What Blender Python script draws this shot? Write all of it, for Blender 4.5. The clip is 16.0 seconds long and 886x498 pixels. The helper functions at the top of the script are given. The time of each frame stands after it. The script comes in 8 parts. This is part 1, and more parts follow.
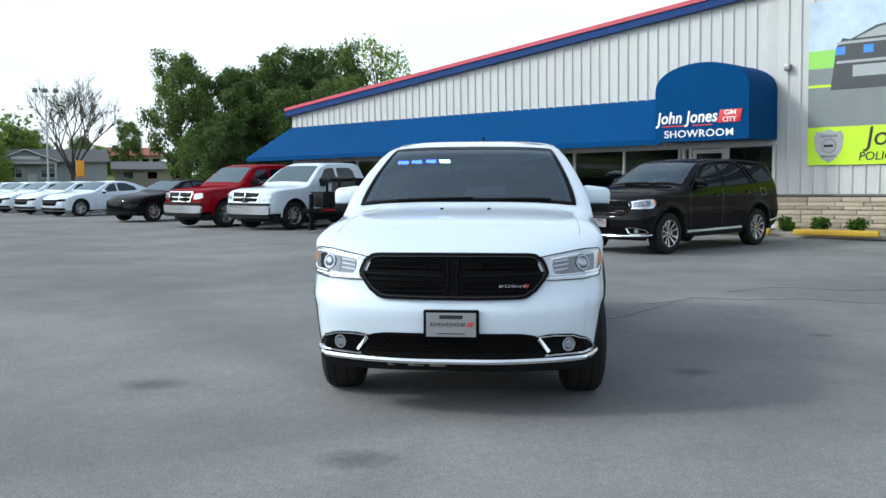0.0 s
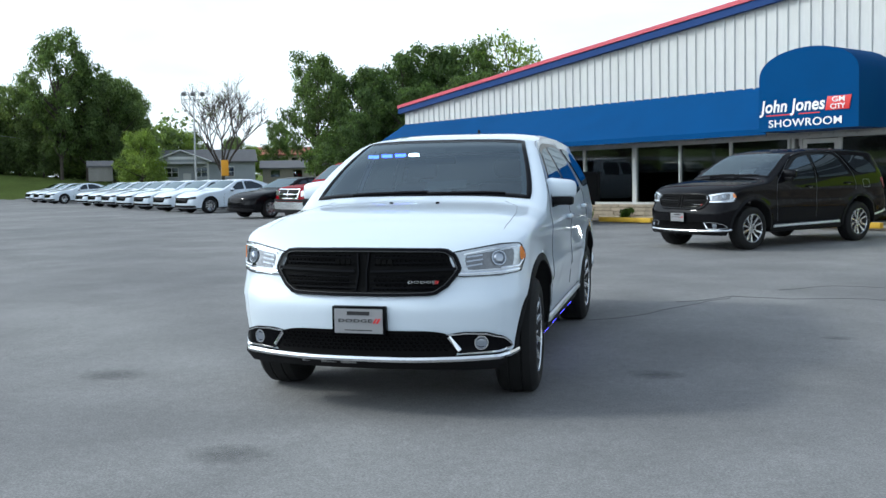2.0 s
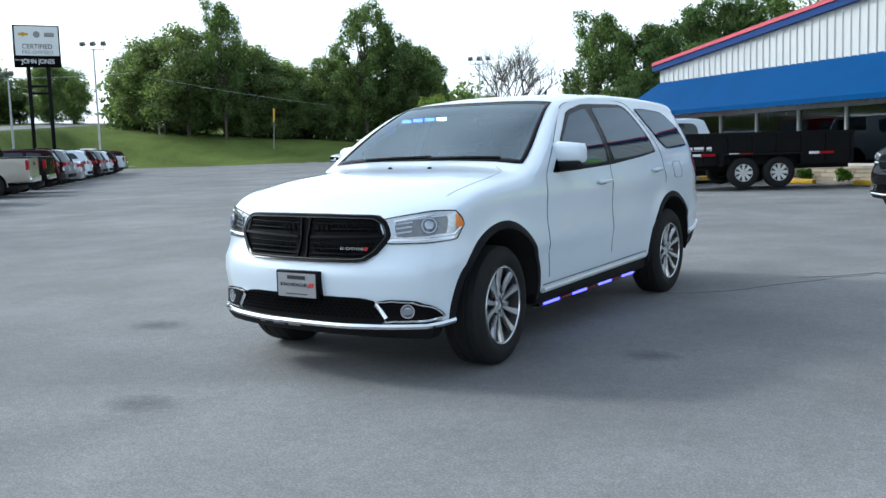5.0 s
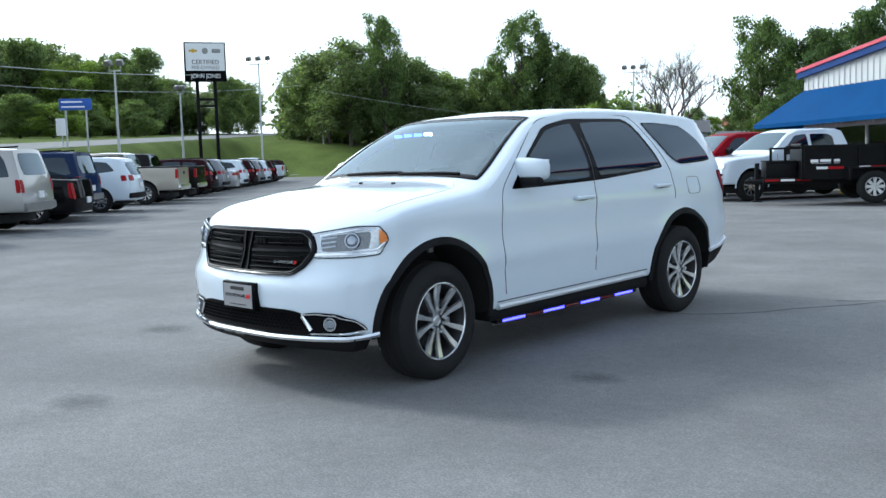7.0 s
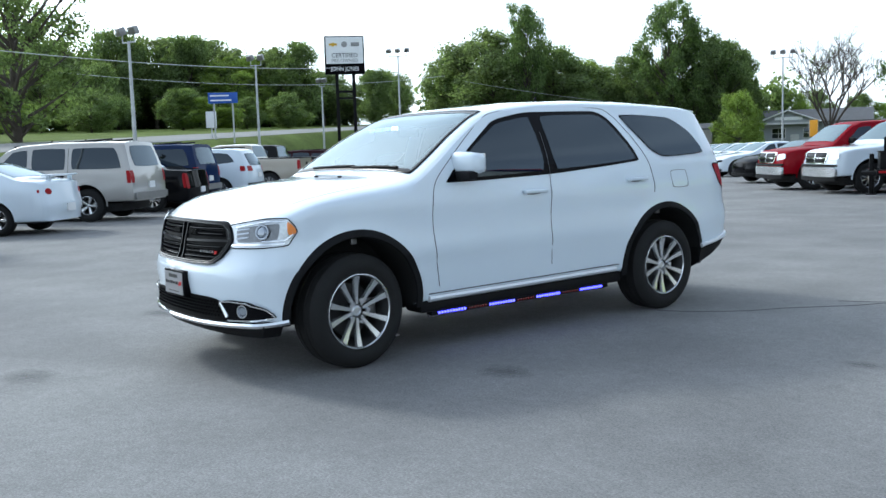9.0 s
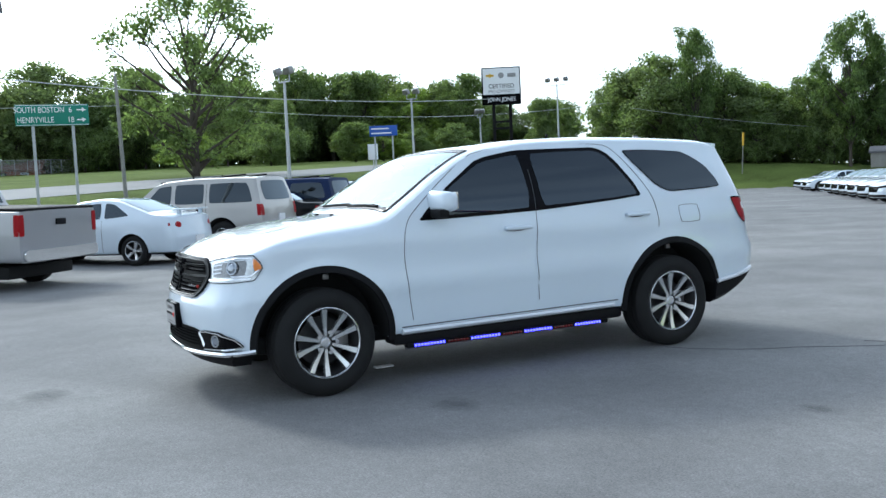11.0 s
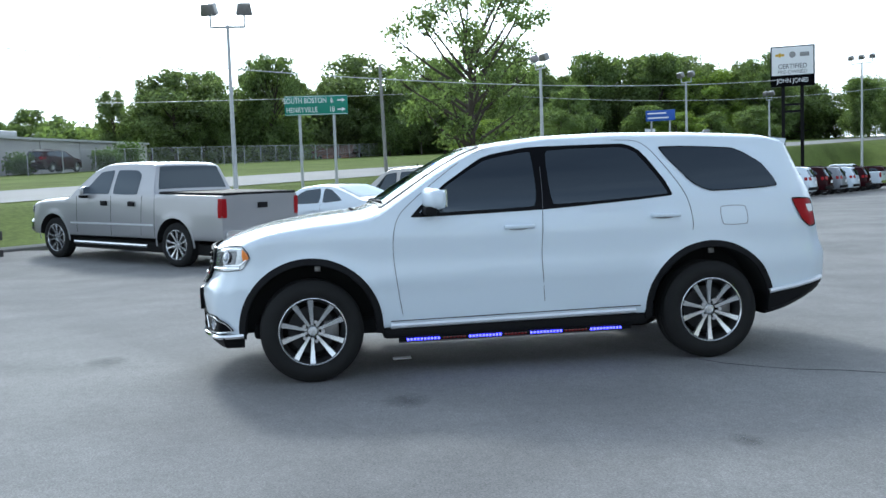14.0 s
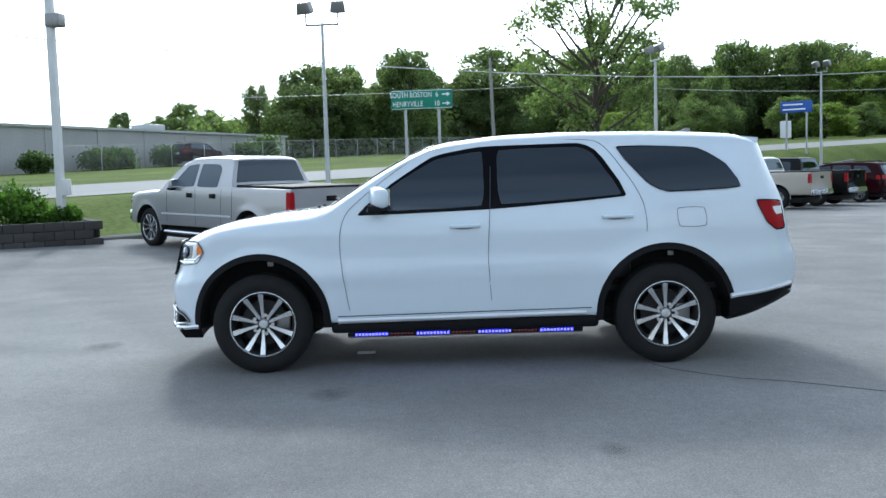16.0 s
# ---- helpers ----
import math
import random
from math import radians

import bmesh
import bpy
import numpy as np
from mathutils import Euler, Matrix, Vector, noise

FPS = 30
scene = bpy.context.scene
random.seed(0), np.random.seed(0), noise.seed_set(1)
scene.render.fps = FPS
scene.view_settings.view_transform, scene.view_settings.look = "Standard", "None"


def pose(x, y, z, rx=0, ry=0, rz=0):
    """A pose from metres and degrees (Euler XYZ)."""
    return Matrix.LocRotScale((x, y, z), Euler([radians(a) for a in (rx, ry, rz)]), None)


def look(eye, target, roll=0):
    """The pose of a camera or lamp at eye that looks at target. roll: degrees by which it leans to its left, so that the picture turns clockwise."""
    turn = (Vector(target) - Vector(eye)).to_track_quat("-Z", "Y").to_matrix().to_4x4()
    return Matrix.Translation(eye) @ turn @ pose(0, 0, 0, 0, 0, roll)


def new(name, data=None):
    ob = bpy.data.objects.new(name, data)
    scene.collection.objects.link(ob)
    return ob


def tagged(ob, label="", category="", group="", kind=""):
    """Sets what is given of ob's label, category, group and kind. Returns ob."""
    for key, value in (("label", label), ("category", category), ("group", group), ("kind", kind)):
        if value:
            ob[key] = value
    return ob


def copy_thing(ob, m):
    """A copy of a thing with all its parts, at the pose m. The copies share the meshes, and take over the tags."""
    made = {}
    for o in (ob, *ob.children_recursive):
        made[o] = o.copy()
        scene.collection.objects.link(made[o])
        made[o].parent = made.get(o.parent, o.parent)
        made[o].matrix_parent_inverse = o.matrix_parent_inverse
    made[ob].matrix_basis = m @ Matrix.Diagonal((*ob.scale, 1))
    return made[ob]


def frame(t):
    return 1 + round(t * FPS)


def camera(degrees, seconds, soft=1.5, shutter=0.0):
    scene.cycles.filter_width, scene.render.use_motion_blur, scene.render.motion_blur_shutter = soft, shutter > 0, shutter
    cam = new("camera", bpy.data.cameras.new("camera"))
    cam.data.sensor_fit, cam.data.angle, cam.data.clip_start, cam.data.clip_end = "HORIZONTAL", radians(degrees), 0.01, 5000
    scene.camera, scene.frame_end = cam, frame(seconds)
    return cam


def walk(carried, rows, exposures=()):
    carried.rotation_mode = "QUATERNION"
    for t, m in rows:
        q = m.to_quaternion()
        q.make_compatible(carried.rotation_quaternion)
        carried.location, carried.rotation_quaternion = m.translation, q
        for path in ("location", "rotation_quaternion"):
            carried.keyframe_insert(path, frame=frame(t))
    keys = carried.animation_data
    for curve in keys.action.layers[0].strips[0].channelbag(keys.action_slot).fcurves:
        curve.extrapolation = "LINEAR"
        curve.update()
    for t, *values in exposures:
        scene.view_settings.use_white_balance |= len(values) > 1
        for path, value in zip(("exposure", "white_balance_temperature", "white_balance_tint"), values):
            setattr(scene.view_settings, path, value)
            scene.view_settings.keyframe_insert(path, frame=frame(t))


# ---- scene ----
cam = camera(50.5, 16.0)
PATH = [
    (0, (0.489, -5.503, 1.478), (0.298, -3.519, 1.318), -0.2),
    (0.5, (0.814, -5.413, 1.461), (0.558, -3.436, 1.301), -0.8),
    (1, (1.151, -5.308, 1.447), (0.804, -3.346, 1.273), -0.5),
    (1.5, (1.512, -5.21, 1.458), (1.093, -3.262, 1.28), -0.5),
    (2, (1.875, -5.122, 1.449), (1.372, -3.194, 1.283), -0.9),
    (2.5, (2.225, -4.99, 1.426), (1.631, -3.088, 1.258), -1.1),
    (3, (2.566, -4.888, 1.437), (1.868, -3.022, 1.266), -1.3),
    (3.5, (2.908, -4.757, 1.431), (2.074, -2.95, 1.232), -0.9),
    (4, (3.203, -4.55, 1.424), (2.269, -2.795, 1.206), -1.2),
    (6.5, (4.712, -3.515, 1.426), (3.415, -2.008, 1.211), -1.6),
    (7, (4.97, -3.293, 1.43), (3.601, -1.849, 1.226), -1.6),
    (7.5, (5.288, -3.074, 1.423), (3.84, -1.712, 1.205), -1.3),
    (8, (5.534, -2.787, 1.406), (4.039, -1.478, 1.182), -1.0),
    (8.5, (5.793, -2.527, 1.407), (4.254, -1.266, 1.203), -1.6),
    (9, (6.062, -2.255, 1.417), (4.476, -1.056, 1.201), -1.8),
    (9.5, (6.29, -1.958, 1.443), (4.645, -0.841, 1.236), -2.0),
    (10, (6.589, -1.729, 1.448), (4.883, -0.698, 1.283), -2.2),
    (12.5, (7.43, -0.144, 1.435), (5.542, 0.487, 1.239), -2.3),
    (13, (7.57, 0.208, 1.452), (5.642, 0.706, 1.256), -1.7),
    (13.5, (7.628, 0.589, 1.458), (5.668, 0.951, 1.289), -1.5),
    (14, (7.718, 0.959, 1.45), (5.743, 1.233, 1.299), -2.0),
    (14.5, (7.786, 1.317, 1.447), (5.8, 1.484, 1.287), -1.9),
    (15, (7.821, 1.686, 1.468), (5.83, 1.789, 1.314), -2.0),
    (15.5, (7.901, 2.041, 1.474), (5.907, 2.082, 1.325), -1.5),
    (16, (7.9, 2.407, 1.457), (5.906, 2.377, 1.299), -1.7),
]
walk(cam, [(t, look(eye, target, roll)) for t, eye, target, roll in PATH], [(0.0, 0.37, 5850, 3), (4.0, 0.46, 5650, 3), (7.0, 0.61, 5650, 3), (16.0, 0.66, 5600, 3)])

# ---- world, sun, exposure ----
SUN_DIR = Vector((-0.80, -0.15, 0.55)).normalized()      # towards the sun
world = bpy.data.worlds.new("sky")
scene.world = world
world.use_nodes = True
wn, wl = world.node_tree.nodes, world.node_tree.links
bg = wn["Background"]
sky = wn.new("ShaderNodeTexSky")
sky.sky_type = 'NISHITA'
sky.sun_disc = False
sky.sun_elevation = math.asin(SUN_DIR.z)
sky.sun_rotation = math.atan2(SUN_DIR.x, SUN_DIR.y)
sky.air_density, sky.dust_density, sky.ozone_density = 1.0, 2.5, 1.5
# thin bright cloud veil: thickest low down and towards the sun, thinner overhead
wtc = wn.new("ShaderNodeTexCoord")
wmap = wn.new("ShaderNodeMapping")
wmap.inputs["Scale"].default_value = (1.0, 1.0, 3.5)
wnoise = wn.new("ShaderNodeTexNoise")
wnoise.inputs["Scale"].default_value = 2.2
wnoise.inputs["Detail"].default_value = 6
wl.new(wtc.outputs["Generated"], wmap.inputs["Vector"])
wl.new(wmap.outputs[0], wnoise.inputs["Vector"])


def world_range(src, a, b, c, d):
    r = wn.new("ShaderNodeMapRange")
    for k, v in zip(("From Min", "From Max", "To Min", "To Max"), (a, b, c, d)):
        r.inputs[k].default_value = v
    wl.new(src, r.inputs[0])
    return r.outputs[0]


def world_math(op, a, b):
    r = wn.new("ShaderNodeMath")
    r.operation, r.use_clamp = op, True
    wl.new(a, r.inputs[0])
    wl.new(b, r.inputs[1])
    return r.outputs[0]


wsep = wn.new("ShaderNodeSeparateXYZ")
wl.new(wtc.outputs["Generated"], wsep.inputs[0])
wdot = wn.new("ShaderNodeVectorMath")
wdot.operation = 'DOT_PRODUCT'
wdot.inputs[1].default_value = Vector((SUN_DIR.x, SUN_DIR.y, 0)).normalized()
wl.new(wtc.outputs["Generated"], wdot.inputs[0])
low = world_range(wsep.outputs[2], 0.10, 0.80, 0.97, 0.32)
side = world_range(wdot.outputs["Value"], -0.9, 0.6, 0.82, 1.0)
clouds = world_range(wnoise.outputs[0], 0.36, 0.62, 0.62, 1.0)
wmix = wn.new("ShaderNodeMixRGB")
wsun = wn.new("ShaderNodeVectorMath")
wsun.operation = 'DOT_PRODUCT'
wsun.inputs[1].default_value = SUN_DIR
wl.new(wtc.outputs["Generated"], wsun.inputs[0])
halo = wn.new("ShaderNodeMath")
halo.operation = 'POWER'
halo.inputs[1].default_value = 4.0
wl.new(world_range(wsun.outputs["Value"], 0.0, 1.0, 0.0, 1.0), halo.inputs[0])
bright = wn.new("ShaderNodeVectorMath")
bright.operation = 'SCALE'
bright.inputs[0].default_value = (9.8, 10.0, 10.2)
boost = wn.new("ShaderNodeMath")
boost.operation = 'MULTIPLY_ADD'
boost.inputs[1].default_value, boost.inputs[2].default_value = 2.4, 1.0
wl.new(halo.outputs[0], boost.inputs[0])
wl.new(boost.outputs[0], bright.inputs["Scale"])
wl.new(bright.outputs[0], wmix.inputs[2])
wl.new(world_math('MULTIPLY', world_math('MULTIPLY', low, side), clouds), wmix.inputs[0])
wl.new(sky.outputs[0], wmix.inputs[1])
wl.new(wmix.outputs[0], bg.inputs[0])
bg.inputs[1].default_value = 0.11
sun = new("sun", bpy.data.lights.new("sun", 'SUN'))
sun.data.energy, sun.data.angle, sun.data.color = 1.40, radians(7.0), (1.0, 0.94, 0.84)
sun.matrix_world = look((0, 0, 30), Vector((0, 0, 30)) - SUN_DIR)


# ---- materials ----
def node_mat(name):
    m = bpy.data.materials.new(name)
    m.use_nodes = True
    return m, m.node_tree.nodes, m.node_tree.links, m.node_tree.nodes["Principled BSDF"]


def surface(name, color, rough=0.6, metal=0.0, var=0.15, scale=4.0, fine=60.0, bump=0.0, coat=0.0, spread="", spec=0.5, stretch=(1, 1, 1)):
    """A procedural surface: base colour varied by a coarse and a fine noise, with optional relief and clear coat."""
    m, n, l, b = node_mat(name)
    b.inputs["Roughness"].default_value, b.inputs["Metallic"].default_value = rough, metal
    b.inputs["Specular IOR Level"].default_value = spec
    tc = n.new("ShaderNodeTexCoord")
    mp = n.new("ShaderNodeMapping")
    mp.inputs["Scale"].default_value = stretch
    l.new(tc.outputs["Object"], mp.inputs["Vector"])
    big, small = n.new("ShaderNodeTexNoise"), n.new("ShaderNodeTexNoise")
    big.inputs["Scale"].default_value, small.inputs["Scale"].default_value = scale, fine
    big.inputs["Detail"].default_value = small.inputs["Detail"].default_value = 4
    for t in (big, small):
        l.new(mp.outputs[0], t.inputs["Vector"])
    add = n.new("ShaderNodeMath")
    add.operation = 'ADD'
    l.new(big.outputs[0], add.inputs[0])
    l.new(small.outputs[0], add.inputs[1])
    src = add.outputs[0]
    if spread:
        info = n.new("ShaderNodeObjectInfo" if spread == "object" else "ShaderNodeNewGeometry")
        extra = n.new("ShaderNodeMath")
        extra.operation = 'ADD'
        half = n.new("ShaderNodeMath")
        half.operation = 'MULTIPLY_ADD'
        half.inputs[1].default_value, half.inputs[2].default_value = 0.9, -0.45
        l.new(info.outputs["Random" if spread == "object" else "Random Per Island"], half.inputs[0])
        l.new(src, extra.inputs[0])
        l.new(half.outputs[0], extra.inputs[1])
        src = extra.outputs[0]
    ramp = n.new("ShaderNodeMapRange")
    ramp.inputs["From Min"].default_value, ramp.inputs["From Max"].default_value = 0.5, 1.5
    ramp.inputs["To Min"].default_value, ramp.inputs["To Max"].default_value = 1 - var, 1 + var
    l.new(src, ramp.inputs[0])
    mul = n.new("ShaderNodeMixRGB")
    mul.blend_type = 'MULTIPLY'
    mul.inputs[0].default_value = 1
    mul.inputs[1].default_value = (*color, 1)
    l.new(ramp.outputs[0], mul.inputs[2])
    l.new(mul.outputs[0], b.inputs["Base Color"])
    if bump:
        bp = n.new("ShaderNodeBump")
        bp.inputs["Strength"].default_value, bp.inputs["Distance"].default_value = bump, 0.01
        l.new(small.outputs[0], bp.inputs["Height"])
        l.new(bp.outputs[0], b.inputs["Normal"])
    if coat:
        b.inputs["Coat Weight"].default_value, b.inputs["Coat Roughness"].default_value = coat, 0.03
    return m


def car_paint(name, color, metal=0.0):
    return surface(name, color, 0.42 if metal == 0 else 0.35, metal, 0.04, 1.2, 400, 0, 0.32 if max(color) < 0.02 else 0.22 if max(color) < 0.3 else 1.0, spec=0.0 if max(color) < 0.21 else 0.4)


def glass_mat(name, tint=(0.25, 0.28, 0.28), keep=0.5, ior=1.5, shine=(0.42, 0.46, 0.48)):
    """Tinted pane: mirror-like by Fresnel, otherwise see-through with a dark film."""
    m, n, l, b = node_mat(name)
    n.remove(b)
    out = n["Material Output"]
    gl, tr, mx, fr = n.new("ShaderNodeBsdfGlossy"), n.new("ShaderNodeBsdfTransparent"), n.new("ShaderNodeMixShader"), n.new("ShaderNodeFresnel")
    gl.inputs["Roughness"].default_value = 0.02
    gl.inputs["Color"].default_value = (*shine, 1)
    tr.inputs["Color"].default_value = (*[c * keep for c in tint], 1)
    fr.inputs["IOR"].default_value = ior
    l.new(fr.outputs[0], mx.inputs[0])
    l.new(tr.outputs[0], mx.inputs[1])
    l.new(gl.outputs[0], mx.inputs[2])
    l.new(mx.outputs[0], out.inputs["Surface"])
    return m


def leaf_mat(name, color, var=0.5, scale=0.25, fine=3):
    """Leaves: dull upper side, light shining through."""
    m = surface(name, color, 0.65, var=var, scale=scale, fine=fine, spread="island", spec=0.2)
    n, l = m.node_tree.nodes, m.node_tree.links
    b, out = n["Principled BSDF"], n["Material Output"]
    col = b.inputs["Base Color"].links[0].from_socket
    tr, mx, warm = n.new("ShaderNodeBsdfTranslucent"), n.new("ShaderNodeMixShader"), n.new("ShaderNodeMixRGB")
    warm.blend_type = 'MULTIPLY'
    warm.inputs[0].default_value = 1
    warm.inputs[2].default_value = (1.7, 1.8, 0.9, 1)
    l.new(col, warm.inputs[1])
    l.new(warm.outputs[0], tr.inputs["Color"])
    mx.inputs[0].default_value = 0.5
    l.new(b.outputs[0], mx.inputs[1])
    l.new(tr.outputs[0], mx.inputs[2])
    l.new(mx.outputs[0], out.inputs["Surface"])
    return m


def glow(name, color, power):
    m, n, l, b = node_mat(name)
    b.inputs["Base Color"].default_value = (*color, 1)
    b.inputs["Emission Color"].default_value = (*color, 1)
    b.inputs["Emission Strength"].default_value = power
    return m


def asphalt_mat():
    m, n, l, b = node_mat("worn_asphalt")
    tc = n.new("ShaderNodeTexCoord")
    def tex(scale, detail=5, rough=0.55, kind="ShaderNodeTexNoise"):
        t = n.new(kind)
        t.inputs["Scale"].default_value = scale
        if kind == "ShaderNodeTexNoise":
            t.inputs["Detail"].default_value, t.inputs["Roughness"].default_value = detail, rough
        l.new(tc.outputs["Object"], t.inputs["Vector"])
        return t
    mottle = tex(15, 5, 0.7)
    drift = tex(0.55, 3, 0.5)
    patches, stains, grain, stones = tex(0.22, 4), tex(1.3, 6, 0.6), tex(75, 3), tex(120, 2, 0.5, "ShaderNodeTexVoronoi")
    ramp = n.new("ShaderNodeValToRGB")
    ramp.color_ramp.elements[0].position, ramp.color_ramp.elements[0].color = 0.32, (0.152, 0.151, 0.151, 1)
    ramp.color_ramp.elements[1].position, ramp.color_ramp.elements[1].color = 0.68, (0.214, 0.211, 0.205, 1)
    l.new(patches.outputs[0], ramp.inputs[0])
    prev = ramp.outputs[0]
    for src, lo, hi, a, z in ((stains.outputs[0], 0.3, 0.75, 0.86, 1.10), (grain.outputs[0], 0.32, 0.68, 0.80, 1.20), (stones.outputs["Distance"], 0.0, 0.7, 0.86, 1.15), (mottle.outputs[0], 0.35, 0.65, 0.91, 1.09), (drift.outputs[0], 0.38, 0.62, 0.93, 1.08)):
        r = n.new("ShaderNodeMapRange")
        r.inputs["From Min"].default_value, r.inputs["From Max"].default_value = lo, hi
        r.inputs["To Min"].default_value, r.inputs["To Max"].default_value = a, z
        l.new(src, r.inputs[0])
        x = n.new("ShaderNodeMixRGB")
        x.blend_type = 'MULTIPLY'
        x.inputs[0].default_value = 1
        l.new(prev, x.inputs[1])
        l.new(r.outputs[0], x.inputs[2])
        prev = x.outputs[0]
    l.new(prev, b.inputs["Base Color"])
    b.inputs["Roughness"].default_value = 0.92
    b.inputs["Specular IOR Level"].default_value = 0.2
    bp = n.new("ShaderNodeBump")
    bp.inputs["Strength"].default_value, bp.inputs["Distance"].default_value = 0.16, 0.004
    l.new(grain.outputs[0], bp.inputs["Height"])
    l.new(bp.outputs[0], b.inputs["Normal"])
    return m


